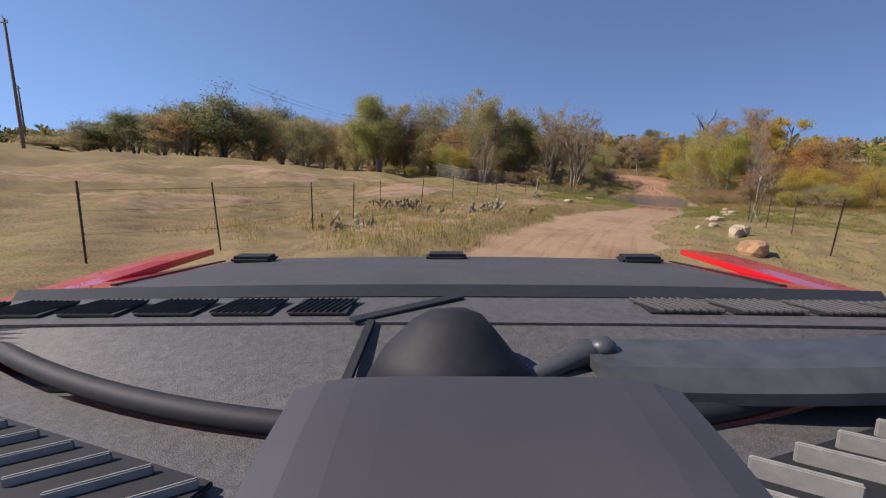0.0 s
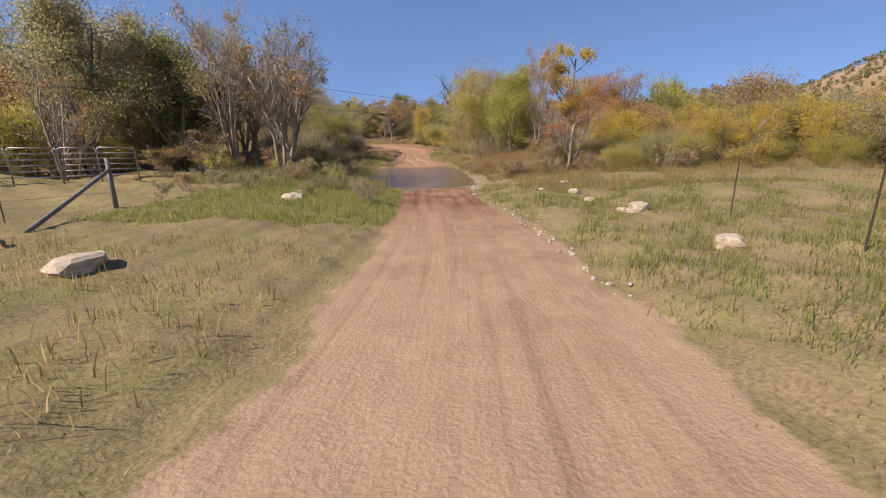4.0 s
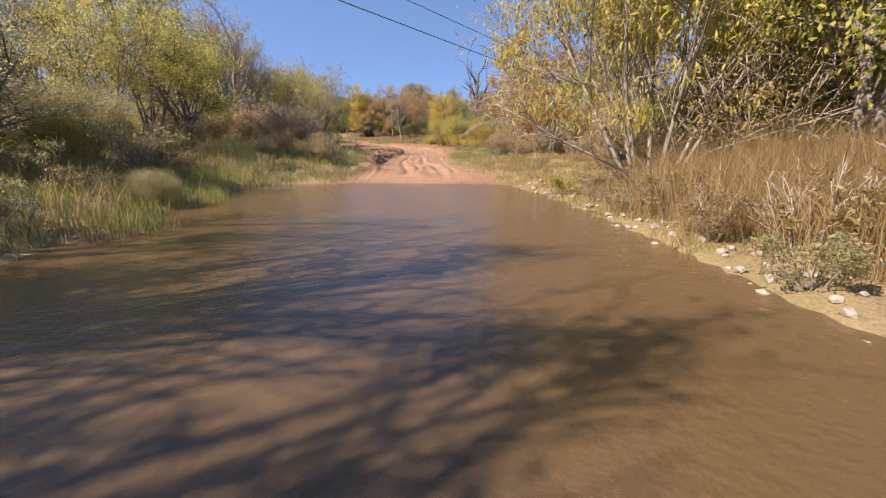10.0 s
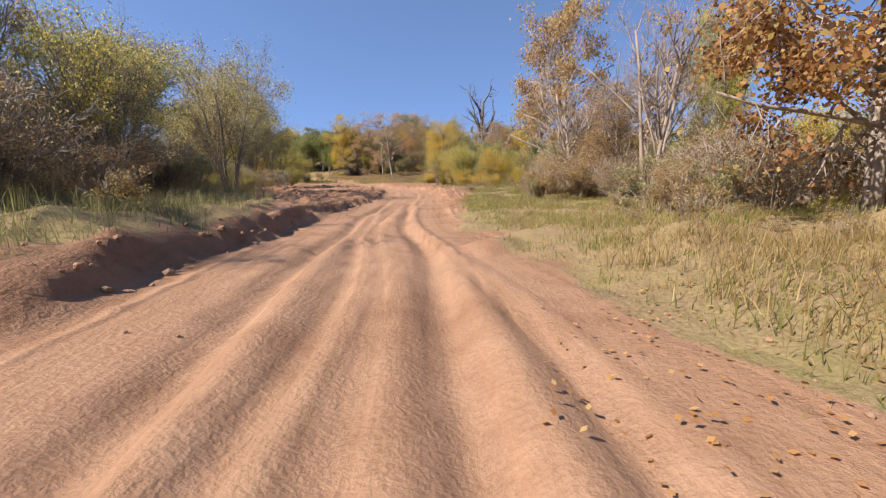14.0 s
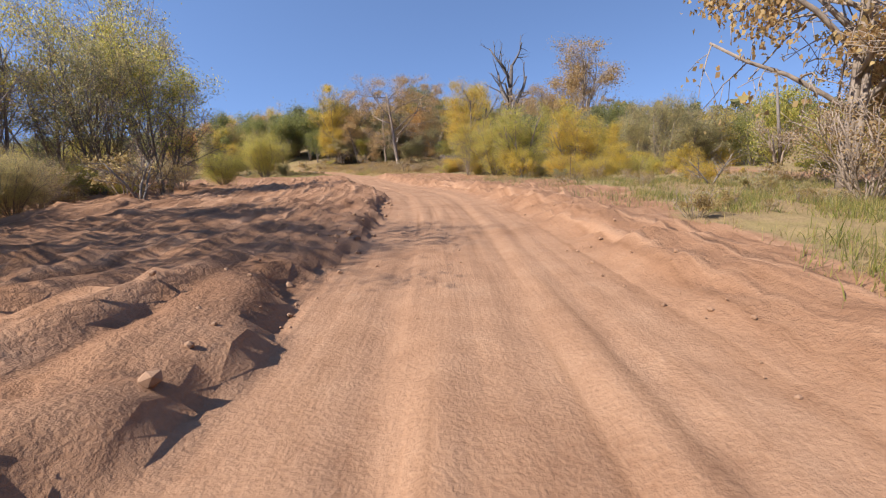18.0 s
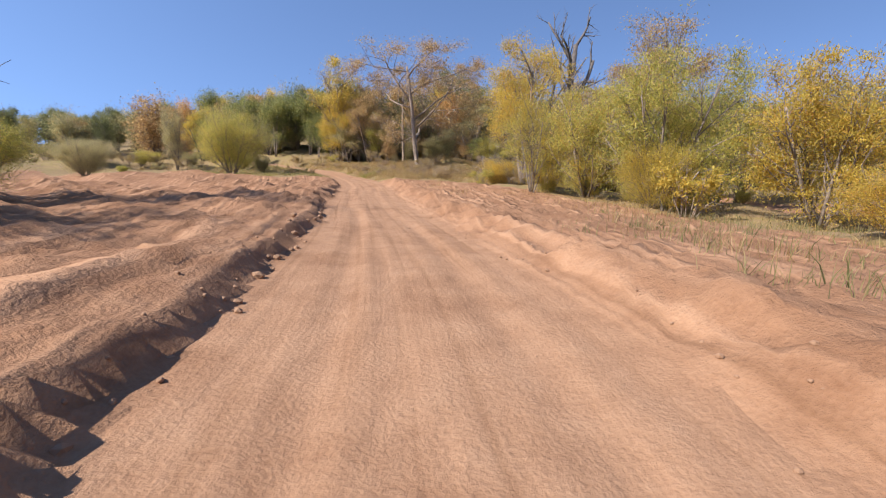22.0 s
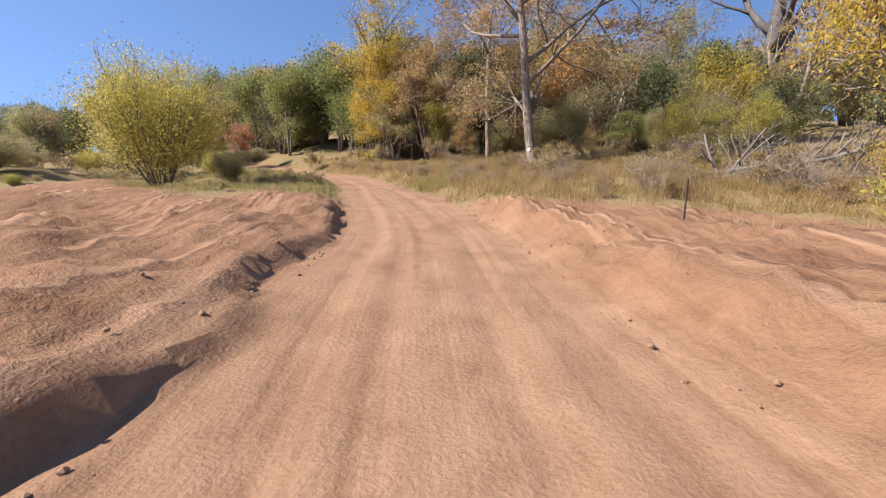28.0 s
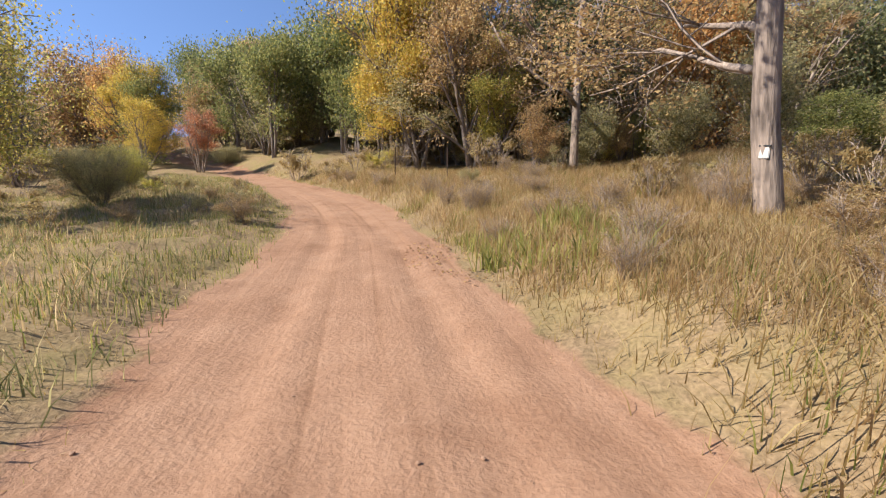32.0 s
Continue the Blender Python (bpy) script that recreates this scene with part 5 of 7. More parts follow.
grass("bank_grass", "lush", "green grass on the creek bank", 350, 20, -11, -3.8, 75, 84, 0.2, 0.45, 0.16, 9, 0.0055)
grass("bank_grass", "meadow", "weedy grass under the sycamore", 2200, 15, 3.2, 15, 76, 104, 0.05, 0.2, 0.18, 10, 0.0055, lean=0.8, patchy=0.3)
grass("bank_grass", "plume", "reddish dry weeds under the sycamore", 1500, 16, 3.6, 15, 70, 100, 0.1, 0.4, 0.2, 61, 0.005, lean=0.8, bare=0.8, patchy=0.3)
grass("bank_grass", "lush", "green weedy grass beside the sand", 1500, 18, 3.2, 12, 84, 112, 0.12, 0.34, 0.2, 62, 0.0055, lean=0.7, bare=0.7, patchy=0.35)
grass("bank_grass", "meadow", "green and brown weeds beside the sand", 2600, 16, 3.4, 15, 94, 122, 0.1, 0.32, 0.2, 63, 0.0055, lean=0.7, bare=0.7, patchy=0.2)
grass("sand_bar_grass", "reed", "sparse weeds on the sand bar", 1700, 15, 4, 18, 98, 132, 0.12, 0.4, 0.18, 11, 0.005, bare=0.8, patchy=0.45)
grass("slope_grass", "drygrass", "tall dry grass on the slope below the wood", 6000, 18, 2.0, 22, 150, 178, 0.10, 0.36, 0.18, 12, 0.0055, lean=0.8)
grass("slope_grass", "plume", "reddish-tan dry grass on the slope below the wood", 5200, 20, 2.3, 18, 152, 174, 0.16, 0.5, 0.2, 32, 0.005, lean=0.7, patchy=0.2)
grass("slope_grass", "meadow", "yellow-green grass on the slope below the wood", 1800, 17, 1.6, 20, 154, 176, 0.12, 0.38, 0.14, 13, 0.0055, patchy=0.5)
grass("verge_grass", "meadow", "yellow-green grass beside the bend", 2600, 15, -14, -1.8, 156, 174, 0.06, 0.2, 0.14, 14, 0.0055)

grass("bank_grass", "lush", "fresh green grass at the water's edge", 900, 16, -9, -4.0, 64, 73, 0.15, 0.4, 0.16, 29, 0.0055, bare=1.1)
grass("sand_bar_grass", "drygrass", "sparse straw on the edge of the sand bar", 3000, 10, 3.0, 16, 96, 136, 0.06, 0.26, 0.2, 30, 0.005, lean=0.8, bare=0.9, patchy=0.3)

grass("verge_weeds", "reed", "grey-green weeds beside the bend", 1800, 16, -15, -2.0, 151, 172, 0.10, 0.38, 0.18, 33, 0.0055, lean=0.6, patchy=0.3)
grass("verge_weeds", "plume", "reddish dry weeds beside the bend", 1200, 14, -15, -2.4, 152, 172, 0.12, 0.4, 0.18, 34, 0.005, lean=0.6, patchy=0.45)

grass("bank_grass", "reed", "weeds on the bank left of the ramp", 1500, 14, -12, -3.2, 71, 82, 0.12, 0.45, 0.18, 35, 0.0055, lean=0.5, bare=1.1)
grass("sand_bar_grass", "reed", "clumps of grey-green weeds on the sand", 900, 16, 3.6, 12, 100, 130, 0.12, 0.4, 0.2, 36, 0.0055, lean=0.6, bare=1.1, patchy=0.75)
grass("sand_bar_grass", "plume", "clumps of dry reddish weeds on the sand", 700, 16, 4.0, 14, 100, 150, 0.12, 0.4, 0.2, 37, 0.005, lean=0.6, bare=1.1, patchy=0.8)

STRAW = (("low straw and thatch over the pasture", -14, -1.7, 8, 40, 51), ("low straw and thatch over the pasture", 1.6, 13, 8, 60, 52), ("low dry thatch along the bend", 1.6, 12, 150, 172, 53),
         ("low dry thatch along the bend", -14, -1.7, 152, 172, 54), ("low dry thatch on the far creek bank", 2.2, 11, 66, 98, 55))
for label, s0, s1, y0, y1, seed in STRAW:
    grass("thatch", "drygrass" if seed != 52 else "meadow", label, 9000, 7, s0, s1, y0, y1, 0.02, 0.09, 0.16, seed, 0.004, lean=1.1, bare=0.6, patchy=0.15)


# ---------------------------------------------------------------- undergrowth
UNDER_NAMES = {
    "scrub": ("low grey-green scrub bush with small leaves", "scrub_bush"), "dryscrub": ("low dry straw-coloured bush among weeds", "dry_bush"), "thicket": ("tall tan thicket of thin stems with few leaves", "thicket"), "rust": ("tan-brown twiggy shrub among dry grass", "shrub"),
    "yellow": ("small bright yellow autumn bush", "yellow_bush"), "bush": ("bushy willow with yellow-green leaves", "willow_bush"), "snag": ("tangle of dead grey branches", "dead_branches"),
}


def under(count, s0, s1, y0, y1, kinds, tall, seed, mats=(None,), bare=0.5):
    """Bushes scattered beside the track, s metres from its middle, clear of the sand and the water."""
    rng = random.Random(seed)
    n = 0
    for _ in range(count * 10):
        if n >= count:
            return
        y, s = rng.uniform(y0, y1), rng.uniform(s0, s1)
        x = float(road_x(y)) + s
        if float(sandy(np.array([x]), np.array([y]))[0]) > bare or zat(x, y) < WATER_Z + 0.05:
            continue
        n += 1
        kind = rng.choice(kinds)
        h = rng.uniform(*tall) * (0.75 if kind in ("scrub", "dryscrub") else 1.0)
        label, name = UNDER_NAMES[kind]
        plant(kind, rng.randrange(2), x, y, h, h * rng.uniform(1.0, 1.7), label, "shrub", name, crown_mat=rng.choice(mats) if kind in ("scrub", "bush") else ("plume" if kind == "rust" else None), turn=rng.uniform(0, 360), group="undergrowth")


under(24, -15, -4.0, 50, 60, ("scrub", "dryscrub", "rust", "dryscrub"), (0.9, 2.0), 1, (None, "willow"))
under(34, 4.6, 13, 52, 74, ("dryscrub", "dryscrub", "dryscrub", "dryscrub", "scrub"), (1.0, 2.0), 2, (None, "drygrass"), bare=1.1)
under(18, 6.5, 16, 70, 82, ("dryscrub", "dryscrub", "rust"), (0.9, 1.8), 3, (None, "willow"))
under(40, -14, -4.0, 75, 100, ("dryscrub", "scrub", "rust", "dryscrub"), (0.8, 2.0), 4, bare=0.7)
under(22, 7, 18, 82, 104, ("dryscrub", "rust", "scrub"), (0.9, 2.2), 5)
under(30, -18, -9.5, 98, 123, ("scrub", "dryscrub", "bush", "dryscrub"), (0.7, 2.2), 6, (None, "willow", "olive"), bare=1.1)
under(24, -16, -7.5, 58, 78, ("scrub", "dryscrub", "bush"), (0.9, 2.4), 16, (None, "willow", "olive"), bare=1.1)
under(24, 6.5, 18, 100, 128, ("scrub", "dryscrub", "dryscrub"), (0.5, 1.2), 7, bare=0.9)
under(30, 8.5, 20, 124, 154, ("bush", "scrub", "dryscrub", "yellow"), (1.2, 2.8), 8, (None, "willow", "yellow"), bare=0.75)
under(30, 7.5, 26, 154, 166, ("dryscrub", "dryscrub", "scrub", "dryscrub"), (0.7, 1.8), 9, (None, "willow"))
under(24, -2, 26, 171, 182, ("scrub", "bush", "dryscrub", "dryscrub"), (1.0, 2.6), 10, (None, "willow", "olive"))
under(24, -30, -7, 163, 182, ("scrub", "bush", "dryscrub", "dryscrub"), (0.7, 2.2), 11, (None, "willow", "olive"))
under(18, -46, -16, 170, 180, ("scrub", "dryscrub"), (1.4, 3.4), 12, (None, "olive"))
under(34, -44, -10, 52, 64, ("scrub", "bush", "rust", "dryscrub"), (1.2, 2.8), 13, (None, "willow", "olive"))
under(34, 9, 40, 48, 62, ("rust", "bush", "dryscrub", "yellow"), (1.2, 3.2), 14, (None, "willow"))
under(30, 8, 46, 48, 55, ("rust", "bush", "dryscrub", "dryscrub", "yellow"), (1.0, 2.6), 21, (None, "willow", "olive"))
under(26, 6.0, 24, 151, 164, ("thicket", "dryscrub", "scrub", "dryscrub"), (0.6, 1.4), 22)
under(20, 7.5, 20, 118, 142, ("bush", "dryscrub", "scrub"), (0.7, 1.6), 23, (None, "yellow", "willow"), bare=0.9)
under(46, 3.4, 8.5, 54, 70, ("dryscrub", "scrub", "dryscrub", "rust"), (0.35, 0.95), 24, (None, "willow", "olive"), bare=1.1)
under(30, -12, -4.6, 58, 76, ("scrub", "dryscrub", "bush"), (0.5, 1.5), 25, (None, "willow", "olive"), bare=1.1)
under(34, -16, -2.6, 150, 170, ("scrub", "dryscrub", "dryscrub", "rust"), (0.3, 0.9), 26, (None, "olive"))
under(40, 3.0, 16, 152, 172, ("dryscrub", "dryscrub", "scrub", "rust"), (0.3, 0.9), 27, (None, "willow", "olive"))
under(34, 3.6, 15, 96, 124, ("scrub", "dryscrub", "dryscrub"), (0.25, 0.8), 28, (None, "olive"), bare=1.1)
under(30, 3.2, 12, 76, 98, ("dryscrub", "dryscrub", "rust", "scrub"), (0.3, 0.9), 29, (None, "willow"))
under(26, -15, -7.5, 82, 101, ("thicket", "thicket", "scrub"), (1.8, 3.4), 31, (None, "willow"), bare=0.9)
under(26, -22, -12.5, 103, 126, ("thicket", "thicket", "bush"), (1.4, 2.8), 32, (None, "willow", "olive"), bare=1.1)
under(34, 10, 24, 94, 113, ("thicket", "thicket", "scrub", "rust"), (1.6, 3.4), 33, (None, "olive", "willow"), bare=0.9)
under(16, 9, 16, 80, 94, ("thicket", "scrub"), (1.4, 2.8), 34, bare=0.9)
under(22, 12.5, 26, 156, 168, ("thicket", "scrub", "thicket"), (0.6, 1.3), 35, (None, "willow"), bare=1.1)
under(20, 7.5, 14, 66, 76, ("thicket", "bush", "thicket"), (1.4, 3.0), 36, (None, "willow"), bare=1.1)
under(46, 2.6, 11, 155, 172, ("thicket", "dryscrub", "thicket"), (0.35, 0.8), 37, bare=1.1)
under(12, -12, -2.5, 40, 50, ("dryscrub", "scrub"), (0.6, 1.2), 15)


# ---------------------------------------------------------------- rocks and stones
def stone_mesh(name, seed, mat, rough=0.25):
    rng = random.Random(seed)
    bm = bmesh.new()
    bmesh.ops.create_icosphere(bm, subdivisions=2, radius=0.5)
    off = Vector((rng.uniform(-9, 9), rng.uniform(-9, 9), rng.uniform(-9, 9)))
    for v in bm.verts:
        k = 1 + rough * noise.noise(v.co * 1.9 + off) + 0.5 * rough * noise.noise(v.co * 4.5 + off)
        v.co *= k
        v.co.z = max(v.co.z, -0.30)
        v.co.z = min(v.co.z, 0.34 + 0.05 * noise.noise(v.co * 3 + off))
    me = bpy.data.meshes.new(name)
    bm.to_mesh(me)
    bm.free()
    me.materials.append(mat)
    return me


ROCKS = [stone_mesh("rock", k, STONE, 0.45) for k in range(4)]
ORANGE_STONE = rough_material("orange_sandstone", (0.30, 0.15, 0.07), (0.56, 0.32, 0.17), 6, 0.7, 0.04)
ORANGE_ROCK = stone_mesh("sandstone", 9, ORANGE_STONE, 0.4)


def rock(place, wide, tall, k, label="pale limestone rock in the grass", me=None):
    x, y = place
    ob = new("rock", me or ROCKS[k % 4])
    ob.matrix_basis = pose(x, y, zat(x, y) + 0.16 * tall, 0, 0, 67 * k) @ Matrix.Diagonal((wide, wide * 0.75, tall * 1.5, 1))
    tagged(ob, label, "rock", "rocks beside the track")


rock((2.10, 11.15), 0.75, 0.42, 1, "broken orange sandstone block beside the track", ORANGE_ROCK)
for k, (place, wide, tall) in enumerate((
        ((2.49, 15.39), 0.5, 0.42), ((2.16, 18.71), 0.45, 0.24), ((1.53, 16.74), 0.22, 0.18), ((2.62, 22.54), 0.75, 0.2), ((2.37, 15.27), 0.6, 0.45),
        ((4.63, 36.04), 0.5, 0.2), ((2.65, 22.45), 0.65, 0.28), ((3.31, 28.32), 0.45, 0.12), ((4.35, 32.06), 0.5, 0.3), ((5.16, 39.57), 0.55, 0.18),
        ((6.70, 54.71), 0.35, 0.16), ((7.02, 47.14), 0.6, 0.16), ((-5.36, 31.48), 0.8, 0.26), ((-5.92, 37.53), 0.8, 0.16), ((-5.94, 45.80), 0.6, 0.16),
        ((-7.06, 65.07), 0.7, 0.16), ((5.52, 41.95), 0.45, 0.28), ((5.22, 36.53), 0.75, 0.34), ((-5.47, 42.54), 1.1, 0.36), ((-6.71, 51.15), 0.7, 0.22),
        ((5.24, 45.10), 0.6, 0.1), ((3.31, 60.59), 0.4, 0.22), ((-2.72, 62.83), 0.5, 0.2), ((3.78, 102.90), 0.3, 0.14))):
    rock(place, wide, tall, k)


def scatter_stones(name, label, count, where, size, mat, seed, flat=0.6):
    """Small loose stones, joined into one object, as the function where gives them (x, y)."""
    rng = random.Random(seed)
    bm = bmesh.new()
    bmesh.ops.create_icosphere(bm, subdivisions=1, radius=0.5)
    unit = [v.co.copy() for v in bm.verts]
    faces = [[v.index for v in f.verts] for f in bm.faces]
    bm.free()
    vs, fs = [], []
    for _ in range(count):
        x, y = where(rng)
        s = rng.uniform(*size)
        m = Euler((rng.uniform(-0.4, 0.4), rng.uniform(-0.4, 0.4), rng.uniform(0, 6.3))).to_matrix()
        z = zat(x, y)
        b = len(vs)
        for u in unit:
            p = m @ Vector((u.x * s, u.y * s * rng.uniform(0.55, 1.0), u.z * s * flat))
            vs.append((p.x + x, p.y + y, p.z + z + s * flat * 0.22))
        fs += [[i + b for i in f] for f in faces]
    tagged(new(name, mesh_of(name, vs, fs, [mat])), label, "stones", kind="stuff")


scatter_stones("shore_stones", "pale cobbles along the edge of the ford", 300, lambda r: ((lambda y: (float(road_x(y)) + float(road_w(y)) + r.gauss(0.4, 0.5), y))(r.uniform(48, 72))), (0.04, 0.13), CREEK_STONE, 3)
scatter_stones("bank_stones", "pale cobbles and broken rock on the bank of the ford", 320, lambda r: ((lambda y: (float(road_x(y)) + float(road_w(y)) + abs(r.gauss(0.6, 1.3)), y))(r.uniform(56, 73))), (0.05, 0.22), CREEK_STONE, 13)
scatter_stones("road_edge_stones", "small pale stones along the track", 130, lambda r: ((lambda y: (float(road_x(y)) + float(road_w(y)) + abs(r.gauss(0.1, 0.25)), y))(r.uniform(30, 54))), (0.04, 0.13), CREEK_STONE, 4)
scatter_stones("ford_gravel", "gravel and cobbles at the near shore", 420, lambda r: ((lambda y: (float(road_x(y)) + r.gauss(0, 1.4), y))(r.uniform(44, 55.5))), (0.012, 0.06), CREEK_STONE, 5)
CLOD = rough_material("sand_clod", (0.22, 0.125, 0.072), (0.36, 0.22, 0.135), 8, 0.6, 0.03)
scatter_stones("sand_clods", "crumbled clods of sand along the berms", 700, lambda r: ((lambda y: (float(road_x(y)) + r.choice((-1, 1)) * (float(road_w(y)) + abs(r.gauss(0.35, 0.5))), y))(r.uniform(77, 154))), (0.015, 0.08), CLOD, 6, 0.7)
scatter_stones("sand_blocks", "broken slabs of damp sand along the cut bank", 80, lambda r: ((lambda y: (float(road_x(y)) - float(road_w(y)) - abs(r.gauss(0.3, 0.22)), y))(r.uniform(78, 134))), (0.06, 0.19), CLOD, 8, 0.7)
scatter_stones("sand_lumps", "dry lumps and leaf litter on the sand bar", 700, lambda r: ((lambda y: (float(road_x(y)) + r.uniform(-14, 9), y))(r.uniform(80, 156))), (0.012, 0.05), CLOD, 7, 0.6)


def litter(name, label, mat, count, cx, cy, rad, size, seed):
    nr = np.random.default_rng(seed)
    r, a = rad * np.sqrt(nr.random(count)), nr.uniform(0, 6.283, count)
    x, y = cx + r * np.cos(a), cy + r * np.sin(a)
    z = ground_z(x, y) + 0.015 + 0.03 * nr.random(count)
    w = nr.uniform(0, 6.283, count)
    u = np.stack([np.cos(w), np.sin(w), nr.normal(0, 0.3, count)], -1) * size
    v_ = np.stack([-np.sin(w), np.cos(w), nr.normal(0, 0.3, count)], -1) * size * 0.7
    c = np.stack([x, y, z], -1)
    v = np.stack([c - u, c + v_, c + u, c - v_], 1).reshape(-1, 3)
    tagged(new(name, mesh_of(name, v, np.arange(count * 4).reshape(-1, 4), [LEAF[mat]])), label, "leaf litter", kind="stuff")


litter("leaf_litter", "fallen orange-brown leaves under the sycamore", "orange", 1500, *(4.77, 79.05), 3.6, 0.022, 1)
litter("leaf_litter", "fallen brown leaves along the bend", "brown", 900, -10.23, 161.16, 2.4, 0.03, 2)
litter("leaf_litter", "brown leaves and bits of bark on the creek bank", "brown", 7000, 9.5, 76.0, 6.0, 0.028, 3)
litter("leaf_litter", "brown leaves under the thicket on the bank", "plume", 6000, 8.5, 90.0, 6.0, 0.028, 4)
litter("leaf_litter", "dry leaves among the grass of the slope", "plume", 6000, -3.0, 162.0, 7.0, 0.03, 5)
litter("leaf_litter", "dry leaves under the willows beside the sand", "brown", 5000, 6.5, 139.0, 6.0, 0.028, 6)
litter("leaf_litter", "grey-brown leaves on the left bank of the ford", "plume", 5000, -9.5, 82.0, 6.0, 0.028, 7)


# ---------------------------------------------------------------- fences, gates, poles, cables
def box_mesh(name, sx, sy, sz, mat, bevel=0.0):
    bm = bmesh.new()
    bmesh.ops.create_cube(bm, size=1.0)
    bmesh.ops.scale(bm, vec=(sx, sy, sz), verts=bm.verts)
    if bevel:
        bmesh.ops.bevel(bm, geom=bm.edges, offset=bevel, segments=2, affect="EDGES")
    me = bpy.data.meshes.new(name)
    bm.to_mesh(me)
    bm.free()
    me.materials.append(mat)
    return me


def t_post_mesh():
    bm = bmesh.new()
    for sx, sy, ox, oy in ((0.026, 0.006, 0, 0), (0.006, 0.022, 0, 0.014)):
        g = bmesh.ops.create_cube(bm, size=1.0)["verts"]
        bmesh.ops.scale(bm, vec=(sx, sy, 1.55), verts=g)
        bmesh.ops.translate(bm, vec=(ox, oy, 0.52), verts=g)
    for k in range(9):
        g = bmesh.ops.create_cube(bm, size=1.0)["verts"]
        bmesh.ops.scale(bm, vec=(0.016, 0.014, 0.02), verts=g)
        bmesh.ops.translate(bm, vec=(0, -0.008, 0.3 + 0.1 * k), verts=g)
    me = bpy.data.meshes.new("post")
    bm.to_mesh(me)
    bm.free()
    me.materials.append(STEEL)
    return me


T_POST = t_post_mesh()


def fence(points, gap, label, strands=(0.45, 0.8, 1.15), name="wire_fence"):
    """Steel posts along a line of corners, with strands of wire."""
    top = new(name)
    tagged(top, label, "fence")
    spots = []
    for (ax, ay), (bx, by) in zip(points, points[1:]):
        n = max(1, round(math.hypot(bx - ax, by - ay) / gap))
        spots += [(ax + (bx - ax) * k / n, ay + (by - ay) * k / n) for k in range(n)]
    spots.append(points[-1])
    rng = random.Random(len(spots))
    for x, y in spots:
        p = part("post", T_POST, top)
        p.matrix_basis = pose(x, y, zat(x, y) - 0.03, rng.uniform(-3, 3), rng.uniform(-3, 3), rng.uniform(0, 180))
    for h in strands:
        t = Tubes()
        t.limb([Vector((x, y, zat(x, y) + h + rng.uniform(-0.02, 0.02))) for x, y in spots], [0.004] * len(spots), 3)
        part("wire", t.mesh("wire", WIRE), top)
    return top


C = (-9.50, 38.72)
fence([(-7.68, 3.36), (-7.02, 5.16), (-8.20, 8.84), (-10.21, 14.97), C], 3.2, "rusty steel post fence with thin wire round the pasture")
fence([(3.63, 11.90), (4.14, 17.08), (4.05, 23.66), (6.49, 34.82)], 3.6, "rusty steel post fence in the grass")
fence([(-16.03, 170.07), (-10.42, 173.53), (-4.31, 176.02)], 2.6, "old wire fence at the foot of the wood", (0.5, 0.9))


def brace(place, toward, label, r=0.07, tall=1.45):
    """A wooden corner post with a slanting brace."""
    top = new("fence_corner")
    tagged(top, label, "fence post")
    x, y = place
    z = zat(x, y)
    t = Tubes()
    t.limb([Vector((x, y, z - 0.3)), Vector((x, y, z + tall * 0.5)), Vector((x + 0.02, y, z + tall))], [r, r * 0.97, r * 0.86], 8)
    part("post", t.mesh("post", OLD_POST), top)
    fx, fy = toward
    t = Tubes()
    t.limb([Vector((fx, fy, zat(fx, fy) - 0.02)), Vector(((x + fx) / 2, (y + fy) / 2, (z + tall * 0.73 + zat(fx, fy)) / 2)), Vector((x, y, z + tall * 0.76))], [r * 0.78, r * 0.74, r * 0.7], 7)
    part("brace", t.mesh("brace", OLD_POST), top)


brace(C, (-8.44, 34.35), "weathered wooden corner post with a slanting brace")
brace((4.19, 23.86), (4.34, 22.96), "grey wooden fence post with a slanting brace", 0.03, 0.95)


def corral_panel(a, b, label):
    """A pipe panel: two uprights and six rails."""
    top = new("corral_panel")
    tagged(top, label, "gate", "corral panels")
    (ax, ay), (bx, by) = a, b
    za, zb = zat(ax, ay), zat(bx, by)
    rounded = [Vector((ax, ay, za + 0.0)), Vector((ax, ay, za + 1.45)), Vector((ax + (bx - ax) * 0.06, ay + (by - ay) * 0.06, za + 1.6))]
    far = [Vector((bx, by, zb + 0.0)), Vector((bx, by, zb + 1.45)), Vector((bx + (ax - bx) * 0.06, by + (ay - by) * 0.06, zb + 1.6))]
    for pts in (rounded, far):
        t = Tubes()
        t.limb(pts, [0.03] * 3, 6)
        part("upright", t.mesh("upright", GALV), top)
    for k in range(6):
        h = 0.35 + 0.25 * k
        i = 0.06 if k == 5 else 0.0
        t = Tubes()
        t.limb([Vector((ax + (bx - ax) * i, ay + (by - ay) * i, za + h)), Vector((bx + (ax - bx) * i, by + (ay - by) * i, zb + h))], [0.024] * 2, 6)
        part("rail", t.mesh("rail", GALV), top)


CORRAL = [(-24.37, 47.69), (-18.96, 44.31), (-17.71, 45.23), (-16.38, 46.15), (-15.37, 47.09), (-14.23, 48.03)]
for a, b in zip(CORRAL, CORRAL[1:]):
    corral_panel(a, b, "galvanised pipe corral panel with six rails")


